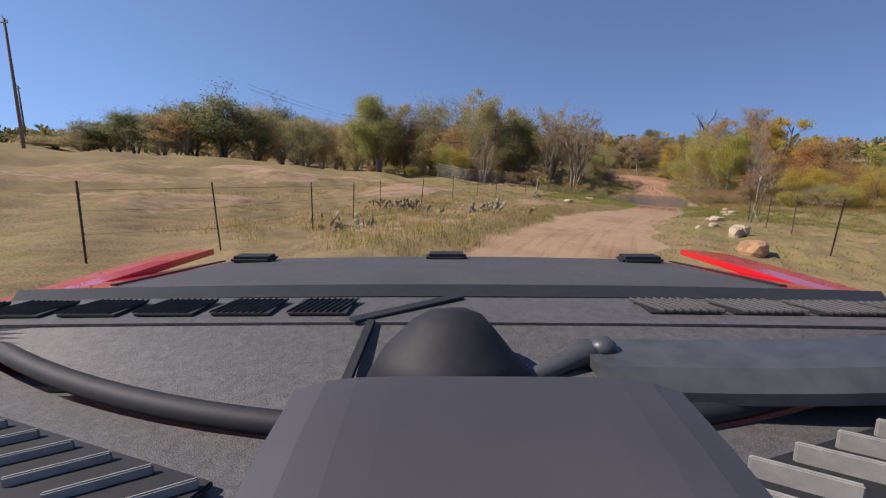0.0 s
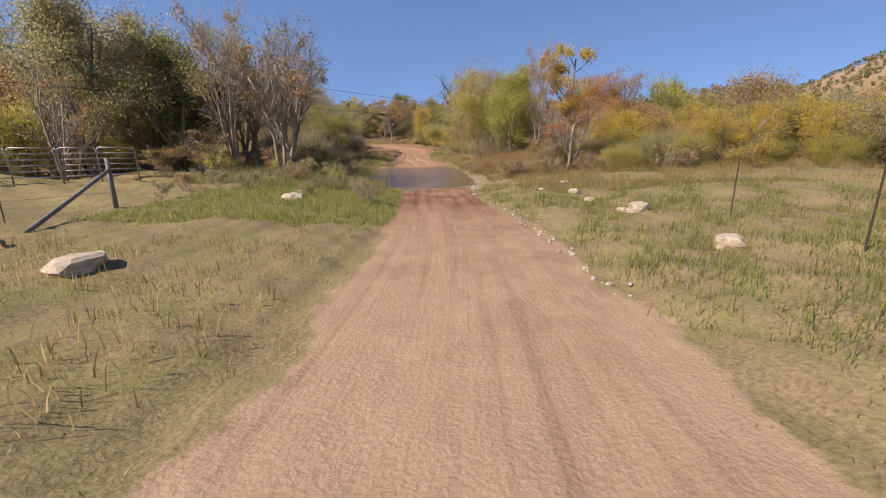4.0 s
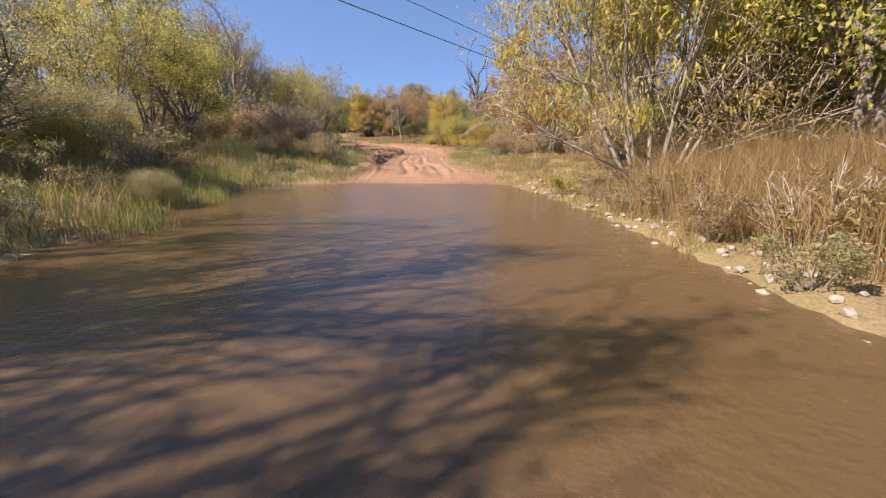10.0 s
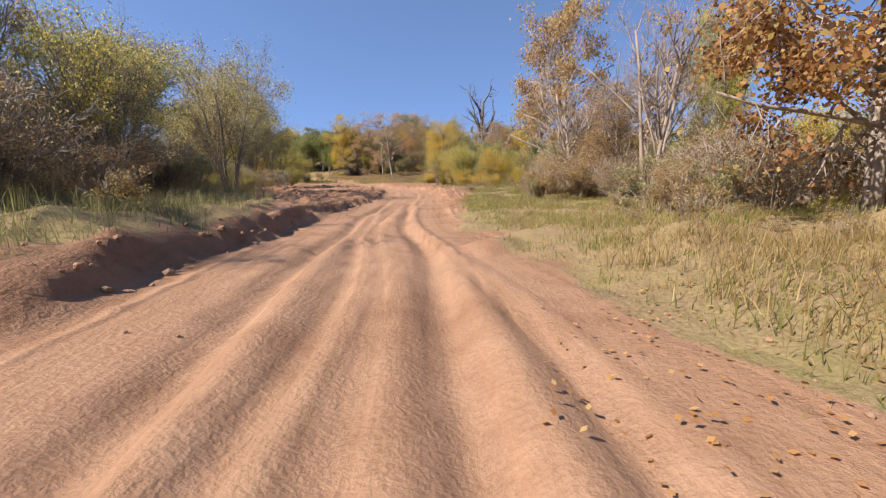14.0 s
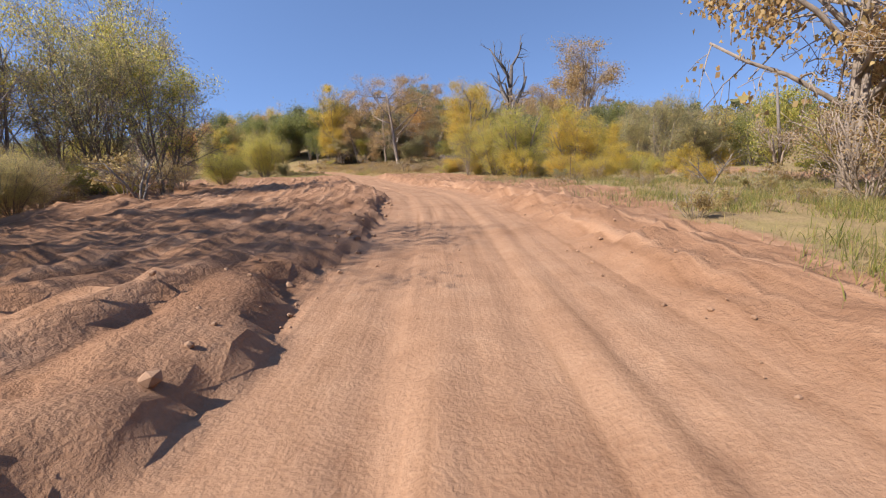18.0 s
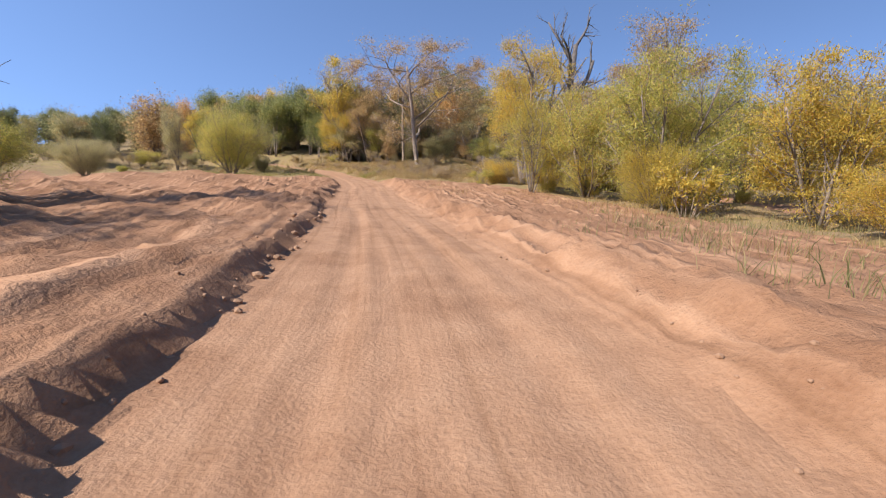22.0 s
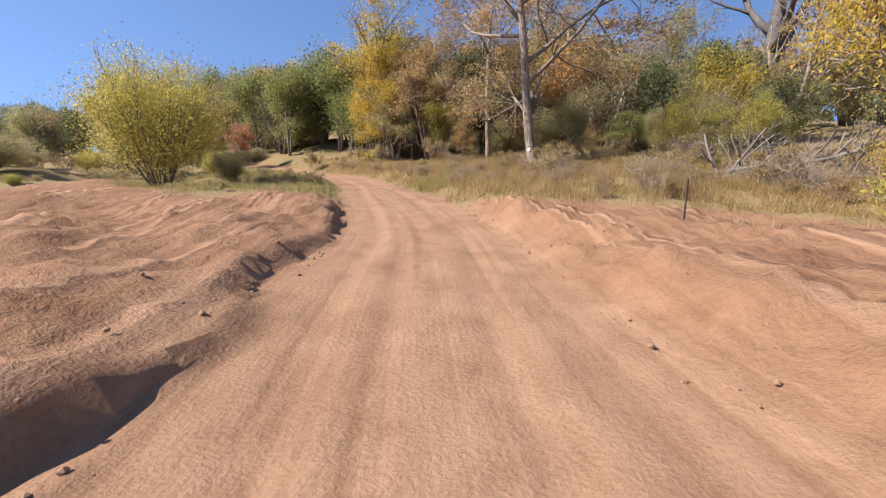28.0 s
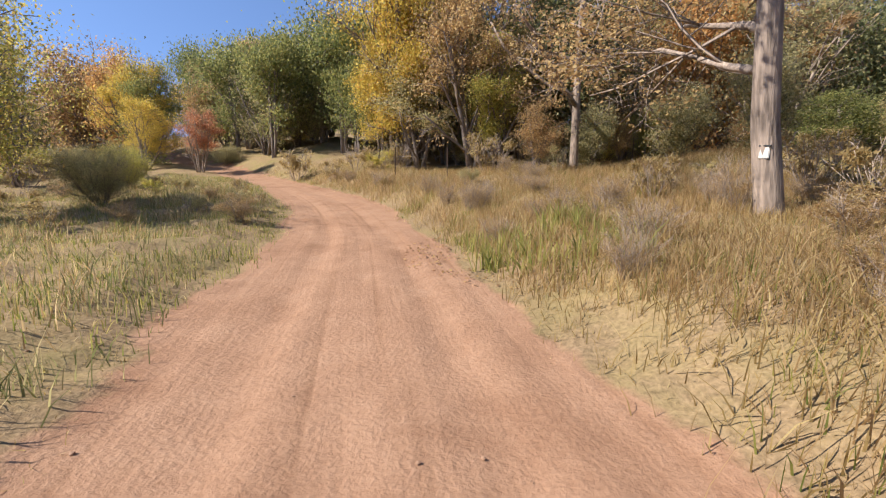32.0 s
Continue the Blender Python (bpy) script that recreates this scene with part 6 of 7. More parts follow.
def utility_pole(place, tall, label):
    top = new("utility_pole")
    tagged(top, label, "utility pole")
    x, y = place
    z = zat(x, y)
    t = Tubes()
    t.limb([Vector((x, y, z - 0.4)), Vector((x + 0.03, y, z + tall * 0.5)), Vector((x, y, z + tall))], [0.17, 0.14, 0.11], 10)
    part("mast", t.mesh("mast", OLD_POST), top)
    arm = part("crossarm", box_mesh("crossarm", 1.1, 0.09, 0.11, OLD_POST, 0.01), top)
    arm.matrix_basis = pose(x, y - 0.12, z + tall - 0.4, 0, 0, 20)
    for k in (-0.45, 0.0, 0.45):
        t = Tubes()
        c = Vector((x + k, y - 0.12 + 0.36 * k, z + tall - 0.34 if k else z + tall))
        t.limb([c, c + Vector((0, 0, 0.08)), c + Vector((0, 0, 0.16)), c + Vector((0, 0, 0.22))], [0.02, 0.05, 0.035, 0.045], 8)
        part("insulator", t.mesh("insulator", GALV), top)


utility_pole((-58.35, 21.39), 12.5, "tall grey wooden utility pole behind the pasture")
utility_pole((-94.98, 35.24), 9.5, "grey wooden utility pole farther along the line")


def cable(a, b, sag, label, splice=None):
    """A cable hung between two points; splice: how far along it a black splice case hangs."""
    top = new("overhead_cable")
    tagged(top, label, "cable")
    a, b = Vector(a), Vector(b)
    pts = []
    for k in range(41):
        f = k / 40
        p = a.lerp(b, f)
        p.z -= sag * 4 * f * (1 - f)
        pts.append(p)
    t = Tubes()
    t.limb(pts, [0.016] * len(pts), 5)
    part("wire", t.mesh("cable_wire", CABLE), top)
    if splice is not None:
        k = int(splice * 40)
        d = (pts[k + 1] - pts[k]).normalized()
        c = pts[k] - Vector((0, 0, 0.06))
        t = Tubes()
        t.limb([c - d * 0.36, c - d * 0.26, c + d * 0.26, c + d * 0.36], [0.02, 0.085, 0.085, 0.02], 8)
        part("splice_case", t.mesh("splice_case", CABLE), top)


cable((-27.47, 37.41, 3.47), (32.70, 117.27, 1.73), 0.0, "black overhead cable crossing the ford", 0.4)
cable((-30.47, 37.41, 5.47), (29.70, 117.27, 3.73), 0.0, "black overhead cable crossing the ford")

cable((-45, 38, 9.0), (-60, 95, 9.0), 0.8, "thin cable between the utility poles")
cable((-45, 38, 8.5), (-60, 95, 8.4), 0.8, "thin cable between the utility poles")


# ---------------------------------------------------------------- cactus, dead wood, small things
PAD = rough_material("prickly_pear_pad", (0.13, 0.125, 0.08), (0.31, 0.285, 0.175), 7, 0.4, 0.01, rough=0.6)
DRY_PAD = rough_material("dried_cactus_pad", (0.16, 0.08, 0.055), (0.36, 0.22, 0.15), 9, 0.4, 0.01, rough=0.7)


def pad_mesh(name, mat):
    bm = bmesh.new()
    bmesh.ops.create_uvsphere(bm, u_segments=8, v_segments=6, radius=0.5)
    for v in bm.verts:
        w = 0.75 + 0.5 * (v.co.z + 0.5)
        v.co = Vector((v.co.x * 0.2 * w, v.co.y * 0.8 * w, v.co.z + 0.48))
    me = bpy.data.meshes.new(name)
    bm.to_mesh(me)
    bm.free()
    me.materials.append(mat)
    me.shade_smooth()
    return me


PADS = [pad_mesh("pad", PAD), pad_mesh("pad", DRY_PAD)]


def cactus(place, count, wide, seed, dry=0.4):
    """A clump of prickly pear: pads on the ground and pads on their rims."""
    rng = random.Random(seed)
    top = new("prickly_pear")
    tagged(top, "sprawling prickly pear clump, partly dried reddish", "cactus", "prickly pears in the pasture")
    x0, y0 = place
    for _ in range(count):
        x, y = x0 + rng.gauss(0, wide / 3), y0 + rng.gauss(0, wide / 4)
        m = pose(x, y, zat(x, y) - 0.03, rng.uniform(-25, 25), rng.uniform(-25, 25), rng.uniform(0, 360))
        s = rng.uniform(0.14, 0.22)
        for k in range(rng.choice((1, 2, 3))):
            p = part("pad", PADS[1 if rng.random() < dry else 0], top)
            p.matrix_basis = m @ Matrix.Diagonal((s, s, s, 1))
            m = m @ pose(0, rng.uniform(-0.08, 0.08), s * 0.9, rng.uniform(-40, 40), rng.uniform(-20, 20), rng.uniform(-60, 60))
            s *= 0.92


cactus((-7.70, 9.21), 14, 1.6, 1, 0.3)
cactus((-10.68, 16.57), 26, 2.6, 2, 0.5)
cactus((-6.45, 15.92), 30, 3.2, 3, 0.7)
cactus((-9.87, 16.99), 24, 1.6, 4, 0.5)
cactus((-6.48, 18.45), 12, 1.0, 5, 0.2)
cactus((-8.01, 33.00), 9, 0.9, 6, 0.5)


def log(a, b, r, label, name="fallen_log", forks=3, seed=0):
    rng = random.Random(seed)
    a, b = Vector(a), Vector(b)
    t = Tubes()
    pts = [a.lerp(b, k / 6) + Vector((rng.gauss(0, 0.05), rng.gauss(0, 0.05), rng.gauss(0, 0.04))) for k in range(7)]
    t.limb(pts, [r * (1 - 0.09 * k) for k in range(7)], 8)
    ob = new(name, None)
    tagged(ob, label, "dead wood")
    part("trunk", t.mesh("log_trunk", DEAD_WOOD), ob)
    for _ in range(forks):
        k = rng.randrange(2, 6)
        d = rand_dir(rng, (b - a).normalized(), radians(rng.uniform(35, 75)))
        d.z = abs(d.z) * 0.8 + 0.1
        ln2 = (b - a).length * rng.uniform(0.2, 0.45)
        t = Tubes()
        q = [pts[k]]
        for j in range(4):
            d = rand_dir(rng, d, rng.uniform(0, 0.4))
            q.append(q[-1] + d * ln2 / 4)
        t.limb(q, [r * 0.5 * (1 - 0.2 * j) for j in range(5)], 5)
        part("limb", t.mesh("log_limb", DEAD_WOOD), ob)
    return ob


def lying(place, turn, length, r, lift, seed, label):
    x, y = place
    dx, dy = math.cos(radians(turn)) * length / 2, math.sin(radians(turn)) * length / 2
    log((x - dx, y - dy, zat(x - dx, y - dy) + r * 0.7), (x + dx, y + dy, zat(x + dx, y + dy) + r * 0.7 + lift), r, label, seed=seed)


lying((1.41, 158.77), 10, 3.6, 0.13, 0.5, 1, "weathered fallen log with broken limbs")
lying((2.96, 157.95), -30, 4.0, 0.12, 0.9, 2, "weathered fallen log with broken limbs")
lying((3.23, 155.92), 15, 3.0, 0.09, 0.1, 3, "grey fallen log in dry brush")
lying((1.59, 156.64), 40, 2.4, 0.08, 0.2, 4, "grey fallen log in dry brush")
lying((4.37, 151.84), 5, 3.6, 0.07, 0.1, 5, "bleached fallen branch on the sand")
lying((-11.58, 49.90), 60, 1.6, 0.05, 0.9, 6, "leaning dead branch among reeds")
lying((8.74, 73.15), -20, 2.6, 0.08, 0.3, 7, "pale driftwood at the creek bank")
lying((6.18, 71.19), 15, 1.6, 0.12, 0.0, 8, "pale driftwood at the creek bank")
lying((-0.45, 52.01), 8, 1.9, 0.022, 0.0, 12, "dark wet branch lying across the track")
lying((0.65, 55.99), -12, 2.2, 0.02, 0.0, 13, "dark wet branch lying across the track")
lying((-0.89, 49.45), 20, 1.4, 0.02, 0.0, 14, "dark wet branch lying across the track")
lying((-37.13, 54.03), 20, 7.0, 0.2, 1.2, 10, "fallen dark tree trunk at the edge of the pasture")
for k, (px, py, tall) in enumerate(((0.91, 159.20) + (2.2,), (2.56, 158.36) + (1.8,), (3.76, 157.53) + (1.8,), (4.90, 157.24) + (2.0,), (6.64, 154.32) + (2.2,), (9.19, 72.64) + (1.8,), (10.71, 72.59) + (1.8,), (6.4, 69.6) + (1.3,), (-10.96, 114.29) + (1.5,), (8.56, 114.46) + (1.2,), (5.22, 131.99) + (1.6,))):
    plant("snag", k % 2, px, py, tall, tall * 1.9, "tangle of weathered dead branches", "branches", "dead_branches", group="dead wood")

_pile = random.Random(77)
for k in range(16):
    px, py = _pile.uniform(0.5, 8.5), _pile.uniform(152.6, 158.2)
    tall = _pile.uniform(0.7, 1.5)
    plant("tangle", k % 2, px, py, tall, tall * _pile.uniform(1.8, 2.8), "low tangle of dead grey-brown twigs and brush", "branches", "brush_pile", group="dead wood")

# leaning dead mast beside the sand bar
mx, my = (23.24, 129.51)
t = Tubes()
t.limb([Vector((mx, my, zat(mx, my) - 0.2)), Vector((mx - 0.6, my, zat(mx, my) + 3.4)), Vector((mx - 1.1, my, zat(mx, my) + 6.6))], [0.13, 0.10, 0.06], 7)
tagged(new("dead_snag", t.mesh("dead_snag", DEAD_WOOD)), "leaning bare dead trunk beside the sand", "dead wood")

# thin marker post on the sand
mx, my = (-3.90, 149.23)
p = new("marker_post", T_POST)
p.matrix_basis = pose(mx, my, zat(mx, my) - 0.62, 2, -2, 30)
tagged(p, "thin rusty steel post standing in the sand", "post")
mx, my = (6.26, 122.66)
p = new("marker_post", T_POST)
p.matrix_basis = pose(mx, my, zat(mx, my) - 0.05, -2, 2, 70)
tagged(p, "thin rusty steel post standing in the sand", "post")

# small pale box strapped to the oak
bx, by = (-5.95, 163.1)
crate = new("trail_box")
tagged(crate, "small pale box strapped to the oak trunk", "box")
PALE_BOX = rough_material("pale_weathered_box", (0.45, 0.43, 0.38), (0.7, 0.68, 0.62), 12, 0.2, 0.003)
part("body", box_mesh("box_body", 0.16, 0.13, 0.22, PALE_BOX, 0.012), crate)
l_ = part("lid", box_mesh("box_lid", 0.19, 0.16, 0.03, CABLE, 0.006), crate)
l_.matrix_basis = pose(0, 0, 0.125)
crate.matrix_basis = pose(bx - 0.33, by - 0.21, zat(bx, by) + 1.2, 0, 0, -35)

grass("grass_clump", "lush", "broad-bladed green grass clump in dry grass", 26, 26, 1.9, 4.2, 159.0, 161.4, 0.3, 0.5, 0.12, 41, 0.014, lean=0.5, bare=1.1)


# ---------------------------------------------------------------- the car, as it stands at the start of the drive
RED = material("red_car_paint", 0.25)
RED[3].inputs["Base Color"].default_value = (0.55, 0.012, 0.018, 1)
RED[3].inputs["Coat Weight"].default_value = 0.6
RED = RED[0]
MATT = rough_material("matt_black_decal", (0.050, 0.047, 0.045), (0.095, 0.090, 0.086), 60, 0.05, 0.001, rough=0.6)
PLASTIC = rough_material("grained_black_plastic", (0.040, 0.037, 0.036), (0.15, 0.142, 0.136), 700, 0.8, 0.001, rough=0.62, low=0.4, high=0.6)
BRACKET = rough_material("smooth_dark_bracket", (0.050, 0.046, 0.052), (0.078, 0.072, 0.080), 12, 0.02, 0.001, rough=0.5)
FIN = rough_material("grey_vent_fin", (0.24, 0.23, 0.21), (0.36, 0.35, 0.32), 80, 0.1, 0.001, rough=0.6)
RUBBER = rough_material("black_rubber", (0.008, 0.008, 0.010), (0.022, 0.022, 0.025), 60, 0.1, 0.001, rough=0.7)
SATIN = rough_material("satin_black_arm", (0.045, 0.047, 0.05), (0.09, 0.092, 0.096), 30, 0.1, 0.001, rough=0.42)
TYRE = rough_material("tyre_rubber", (0.012, 0.012, 0.012), (0.035, 0.034, 0.033), 40, 0.4, 0.004, rough=0.85)
ALLOY = rough_material("grey_alloy", (0.10, 0.10, 0.11), (0.2, 0.2, 0.21), 20, 0.1, 0.002, rough=0.35, metal=0.9)


def sheet(name, rows, mat, thick=0.012):
    """A panel through rows of points, with an underside and closed edges."""
    n, m = len(rows), len(rows[0])
    v = [tuple(p) for r in rows for p in r] + [(p[0], p[1], p[2] - thick) for r in rows for p in r]
    k = n * m
    f = []
    for i in range(n - 1):
        for j in range(m - 1):
            a = i * m + j
            f.append((a, a + 1, a + m + 1, a + m))
            f.append((k + a + m, k + a + m + 1, k + a + 1, k + a))
    for i in range(n - 1):
        for j in (0, m - 1):
            a = i * m + j
            f.append((a, a + m, k + a + m, k + a) if j == 0 else (a + m, a, k + a, k + a + m))
    for j in range(m - 1):
        for i in (0, n - 1):
            a = i * m + j
            f.append((a + 1, a, k + a, k + a + 1) if i == 0 else (a, a + 1, k + a + 1, k + a))
    me = mesh_of(name, v, f, [mat])
    return me


def span(y0, z0, w0, y1, z1, w1, crown=0.0, rows=8, cols=16, wave=None):
    """Rows for a panel between a rear edge and a front edge, of the given half widths, arched by crown."""
    out = []
    for i in range(rows + 1):
        f = i / rows
        y, z, w = y0 + (y1 - y0) * f, z0 + (z1 - z0) * f, w0 + (w1 - w0) * f
        r = []
        for j in range(cols + 1):
            u = -1 + 2 * j / cols
            r.append((u * w, y, z + crown * (1 - u * u) + (wave(u, f) if wave else 0.0)))
        out.append(r)
    return out


def placed(name, me, parent, m, label=""):
    ob = part(name, me, parent, label)
    ob.matrix_basis = m
    return ob


def wheel(car, x, y, z):
    w = placed("wheel", None, car, pose(x, y, z))
    bm = bmesh.new()
    prof = [(0.22, -0.11), (0.36, -0.125), (0.405, -0.10), (0.42, -0.03), (0.42, 0.03), (0.405, 0.10), (0.36, 0.125), (0.22, 0.11)]
    n = 28
    ring = [[bm.verts.new((b, r * math.cos(6.2832 * k / n), r * math.sin(6.2832 * k / n))) for r, b in prof] for k in range(n)]
    for k in range(n):
        for j in range(len(prof)):
            a, b = ring[k], ring[(k + 1) % n]
            bm.faces.new((a[j], a[(j + 1) % len(prof)], b[(j + 1) % len(prof)], b[j]))
    me = bpy.data.meshes.new("tyre")
    bm.to_mesh(me)
    bm.free()
    me.materials.append(TYRE)
    part("tyre", me, w)
    t = Tubes()
    t.limb([Vector((-0.09, 0, 0)), Vector((0.0, 0, 0)), Vector((0.09, 0, 0))], [0.215, 0.19, 0.215], 20)
    part("rim", t.mesh("rim", ALLOY), w)


def slats(parent, name, count, start, step_, size, turn, mat, label=""):
    me = box_mesh(name, *size, mat, 0.0012)
    for k in range(count):
        placed(name, me, parent, pose(start[0] + step_[0] * k, start[1] + step_[1] * k, start[2] + step_[2] * k, *turn), label)


def off_road_car():
    car = new("off_road_car")
    tagged(car, "red off-road car with matt black bonnet decal, seen from the dashboard", "car")
    t0, cx, cy, cz, yaw, pitch, roll = PATH[0]
    car.matrix_basis = pose(cx, cy, cz, 0, 0, yaw) @ pose(0, 0, 0, pitch + 10.0, 0, 0) @ pose(0, 0, 0, 0, -roll, 0)

    # bonnet with its decal, bumpers and edge strips
    hood = part("bonnet", sheet("bonnet", span(0.76, -0.222, 0.80, 1.42, -0.290, 0.80, 0.012, 10, 24, lambda u, f: -0.05 * max(0, abs(u) - 0.86) ** 1.0 - 0.05 * max(0, f - 0.93) / 0.07), RED, 0.02), car, "glossy red bonnet")
    part("decal", sheet("decal", span(0.765, -0.2165, 0.665, 1.395, -0.2835, 0.70, 0.0125, 10, 24), MATT, 0.003), hood, "matt black centre decal")
    for x, y, z in ((-0.60, 1.31, -0.262), (0.0, 1.33, -0.258), (0.60, 1.31, -0.262)):
        placed("bump_stop", box_mesh("bump_stop", 0.125, 0.07, 0.024, RUBBER, 0.009), hood, pose(x, y, z))
    for sx in (-1, 1):
        placed("edge_strip", box_mesh("edge_strip", 0.012, 0.5, 0.004, RUBBER, 0.001), hood, pose(sx * 0.69, 1.08, -0.247, -6, 0, sx * -4))
    # front edge: lip and grille panel
    part("bonnet_lip", sheet("bonnet_lip", span(1.40, -0.294, 0.78, 1.445, -0.315, 0.74, 0.0, 2, 12), RUBBER, 0.02), car)
    grille = placed("grille_panel", box_mesh("grille_panel", 1.42, 0.06, 0.46, RED, 0.02), car, pose(0, 1.45, -0.56))
    slot = box_mesh("slot", 0.055, 0.02, 0.28, RUBBER, 0.006)
    for k in range(7):
        placed("slot", slot, grille, pose(-0.27 + 0.09 * k, 0.028, 0.0))
    placed("bumper", box_mesh("bumper", 1.6, 0.16, 0.16, PLASTIC, 0.02), car, pose(0, 1.58, -0.88))
    for sx in (-1, 1):
        fender = part("fender", sheet("fender", [[(sx * a, y, z - 0.02 * max(0, y - 1.2)) for a, z in ((0.81, -0.252), (0.88, -0.258), (0.97, -0.269), (1.02, -0.31), (1.03, -0.43))][::sx] for y in np.linspace(0.62, 1.46, 9).tolist()], RED, 0.02), car)
        placed("flare", box_mesh("flare", 0.2, 0.86, 0.05, PLASTIC, 0.02), fender, pose(sx * 0.95, 1.02, -0.46))
        placed("headlight", Tubes_lamp(), car, pose(sx * 0.56, 1.485, -0.5))
        placed("side_panel", box_mesh("side_panel", 0.05, 2.2, 0.62, RED, 0.02), car, pose(sx * 0.80, -0.55, -0.72))
    placed("floor_tub", box_mesh("floor_tub", 1.56, 3.0, 0.06, PLASTIC, 0.01), car, pose(0, -0.1, -1.02))
    placed("firewall", box_mesh("firewall", 1.5, 0.05, 0.70, PLASTIC, 0.01), car, pose(0, 0.60, -0.66))
    for x, y in ((-0.82, 1.02), (0.82, 1.02), (-0.82, -1.35), (0.82, -1.35)):
        wheel(car, x, y, -1.08)

    # cowl: seal strip, grained panel, vents on both sides, sloping face
    part("bonnet_seal", sheet("bonnet_seal", span(0.712, -0.220, 0.76, 0.768, -0.2135, 0.80, 0.012, 2, 16), RUBBER, 0.02), car)
    cowl = part("cowl_panel", sheet("cowl_panel", span(0.575, -0.214, 0.78, 0.708, -0.217, 0.80, 0.008, 6, 24), PLASTIC, 0.012), car, "grained black plastic cowl")
    for k in range(6):
        x = -0.19 - 0.115 * k
        vent = placed("vent", box_mesh("vent_well", 0.088, 0.075, 0.004, RUBBER, 0.001), cowl, pose(x, 0.640, -0.2035 - 0.008 * (x / 0.78) ** 2, 0, 0, 0))
        slats(vent, "louvre", 9, (-0.038, 0, 0.003), (0.0095, 0, 0), (0.0022, 0.072, 0.005), (0, 30, -14), PLASTIC)
    for k in range(4):
        x = 0.36 + 0.125 * k
        vent = placed("vent", box_mesh("vent_well", 0.105, 0.065, 0.004, RUBBER, 0.001), cowl, pose(x, 0.650, -0.2045 - 0.008 * (x / 0.78) ** 2))
        slats(vent, "louvre", 8, (-0.045, 0, 0.003), (0.0128, 0, 0), (0.0045, 0.07, 0.006), (0, -25, 22), PLASTIC)
    part("cowl_face", sheet("cowl_face", [[(x, (0.398 + 0.40 * x * x) * (1 - q) + 0.573 * q, -0.246 + 0.0365 * q - 0.010 * q * (x / 0.8) ** 2) for x in np.linspace(-0.64, 0.64, 25).tolist()] for q in np.linspace(0, 1, 7).tolist()], PLASTIC, 0.01), car, "grained sloping cowl face")
    placed("seam", box_mesh("seam", 0.022, 0.20, 0.006, RUBBER, 0.001), cowl, pose(-0.055, 0.64, -0.2055, 0, 0, -52))
    placed("seam", box_mesh("seam", 0.012, 0.15, 0.006, RUBBER, 0.001), car, pose(-0.108, 0.50, -0.2155, 9, 0, -2))
    # wiper: domed pivot, arm with its cap, link and blade
    t = Tubes()
    t.limb([Vector((0.005, 0.47, -0.235)), Vector((0.005, 0.475, -0.205)), Vector((0.01, 0.48, -0.175)), Vector((0.012, 0.485, -0.160)), Vector((0.012, 0.486, -0.156))], [0.10, 0.078, 0.05, 0.030, 0.010], 18)
    part("pivot_dome", t.mesh("pivot_dome", RUBBER), car, "dark blurred wiper pivot dome")
    t = Tubes()
    t.limb([Vector((-0.012, 0.375, -0.212)), Vector((-0.012, 0.383, -0.198))], [0.034, 0.030], 16)
    part("knob", t.mesh("knob", PALE_BOX), car, "pale round knob")
    arm = part("wiper_arm", sheet("wiper_arm", [[(0.17 + 0.56 * f, 0.50 + 0.012 * f - 0.02 * math.sin(3.1 * f) - h, -0.214 + 0.012 * f + z) for h, z in ((-0.034, -0.012), (-0.026, 0.004), (0.050, 0.002), (0.072, -0.016))] for f in np.linspace(0, 1, 12).tolist()], SATIN, 0.014), car)
    t = Tubes()
    t.limb([Vector((0.062, 0.45, -0.236)), Vector((0.12, 0.47, -0.228)), Vector((0.155, 0.488, -0.219)), Vector((0.20, 0.50, -0.214))], [0.009, 0.011, 0.014, 0.018], 8)
    part("link", t.mesh("link", SATIN), arm)
    t = Tubes()
    t.limb([Vector((0.19, 0.494, -0.214)), Vector((0.19, 0.494, -0.202)), Vector((0.19, 0.494, -0.196))], [0.017, 0.015, 0.006], 16)
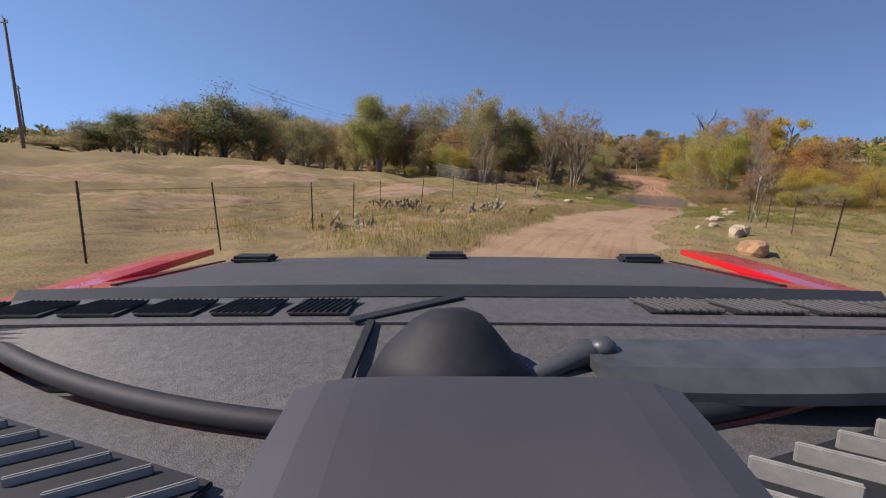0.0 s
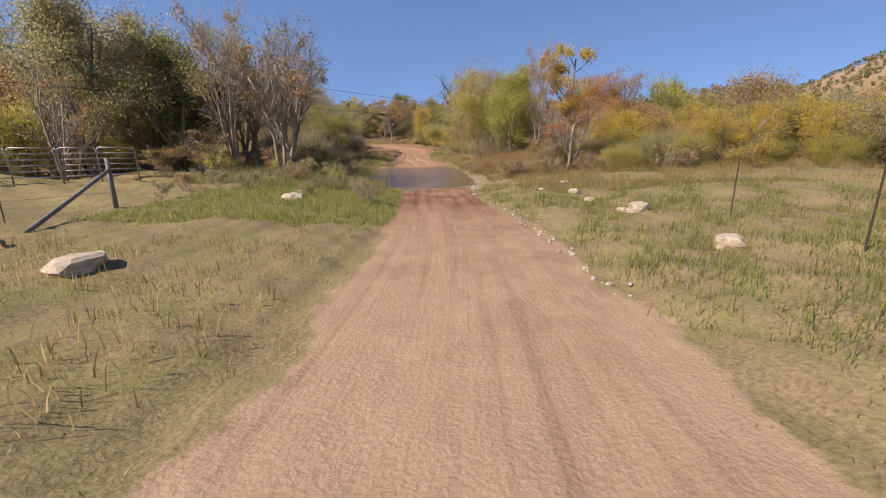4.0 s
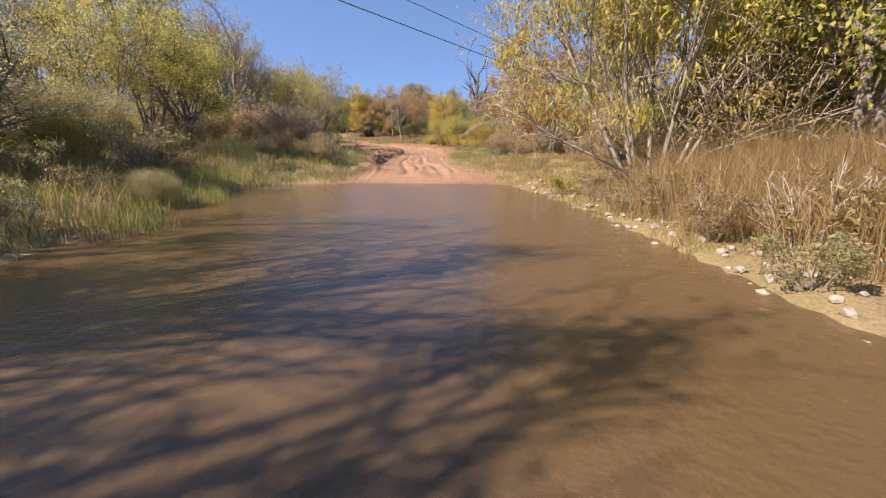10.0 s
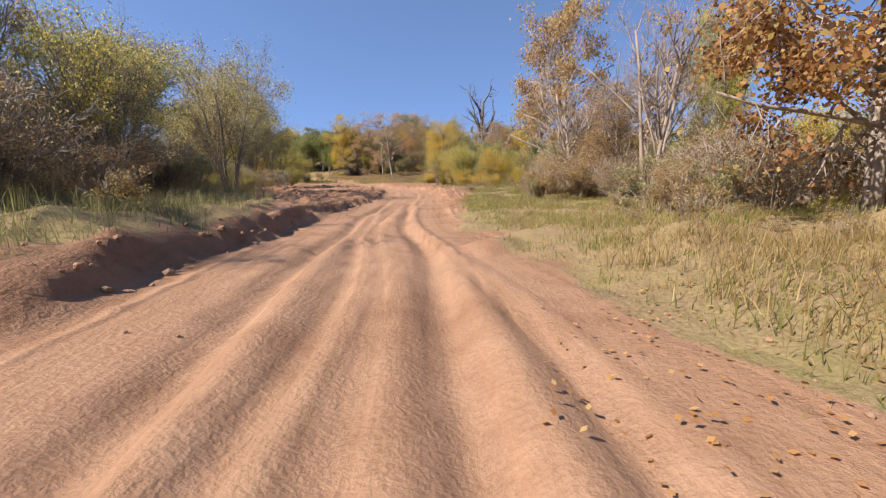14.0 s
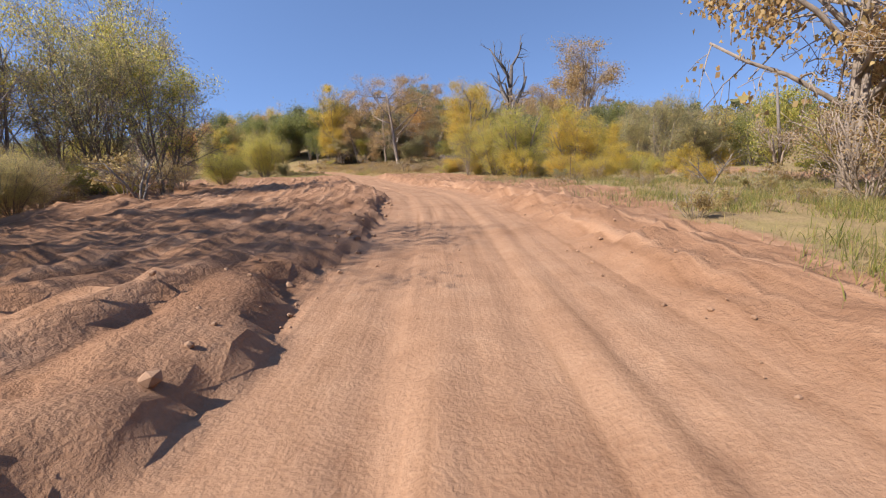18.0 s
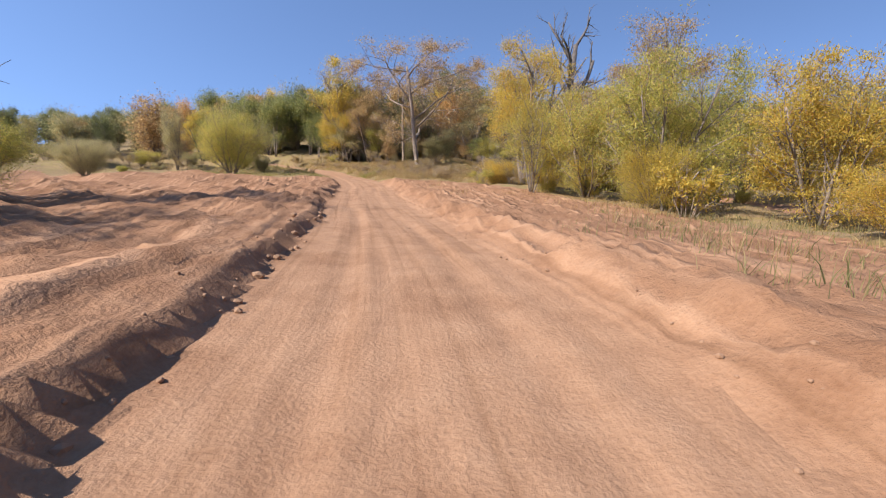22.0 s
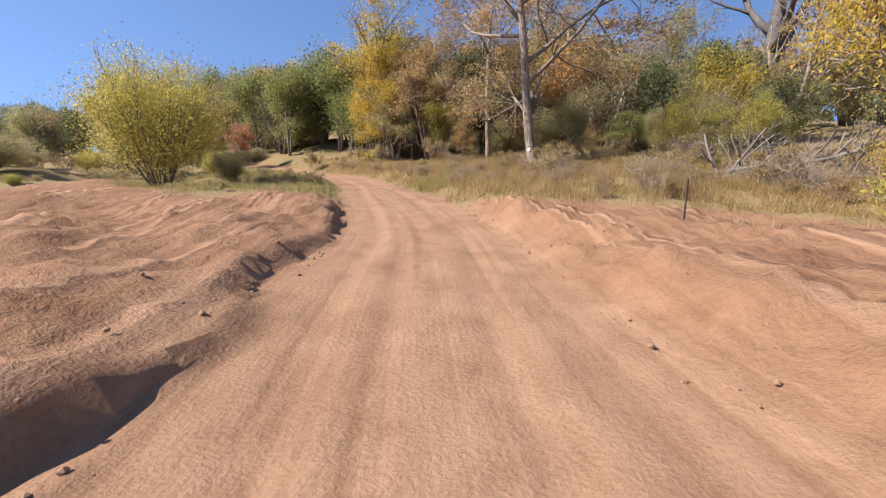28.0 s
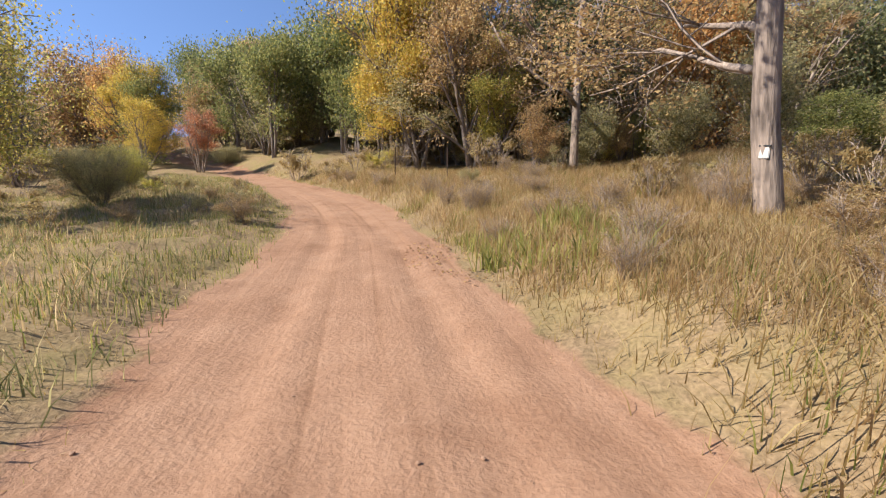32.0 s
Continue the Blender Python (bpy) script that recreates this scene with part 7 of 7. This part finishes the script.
    part("cap", t.mesh("cap", SATIN), arm)
    t = Tubes()
    t.limb([Vector((0.178, 0.462, -0.224)), Vector((0.178, 0.462, -0.212))], [0.008, 0.007], 12)
    part("bolt", t.mesh("bolt", ALLOY), arm)
    # windscreen seal, dashboard, defroster vents
    t = Tubes()
    t.limb([Vector((x, 0.385 + 0.45 * x * x, -0.252 + 0.01 * (x / 0.62) ** 2)) for x in np.linspace(-0.62, 0.62, 25).tolist()], [0.013] * 25, 8)
    part("windscreen_seal", t.mesh("windscreen_seal", RUBBER), car)
    dash = part("dashboard", sheet("dashboard", [[(x, 0.372 + 0.45 * x * x - 0.25 * f, -0.262 - 0.012 * f - 0.03 * max(0, f - 0.7)) for x in np.linspace(-0.62, 0.62, 21).tolist()] for f in (1, 0.85, 0.7, 0.5, 0.3, 0.1, 0)], PLASTIC, 0.02), car, "grained black dashboard top")
    for sx, n, gap_ in ((-1, 6, 0.052), (1, 5, 0.058)):
        well = placed("defroster_vent", box_mesh("defroster_well", 0.32, 0.075, 0.006, RUBBER, 0.002), dash, pose(sx * 0.36, 0.338, -0.2585, 0, 0, sx * 19))
        slats(well, "fin", n, (-0.13, 0, 0.006), (gap_, 0, 0), (0.0035, 0.074, 0.012) if sx < 0 else (0.005, 0.074, 0.03), (0, 0, sx * 42), FIN)
    # mount under the camera
    plate = part("camera_mount", sheet("camera_mount", [[(0.0155 + 1.15 * u * w, y, z + 0.003 - 0.006 * u ** 6) for u in np.linspace(-1, 1, 13).tolist()] for y, z, w in ((0.03, -0.092, 0.060), (0.07, -0.088, 0.063), (0.12, -0.0815, 0.064), (0.150, -0.078, 0.0635), (0.158, -0.082, 0.060), (0.160, -0.110, 0.056), (0.158, -0.250, 0.050))], BRACKET, 0.004), car, "dark grey bracket of the dashboard camera")
    return car


def Tubes_lamp():
    t = Tubes()
    t.limb([Vector((0, -0.02, 0)), Vector((0, 0.0, 0)), Vector((0, 0.02, 0))], [0.085, 0.085, 0.06], 16)
    return t.mesh("headlight", GALV)


off_road_car()
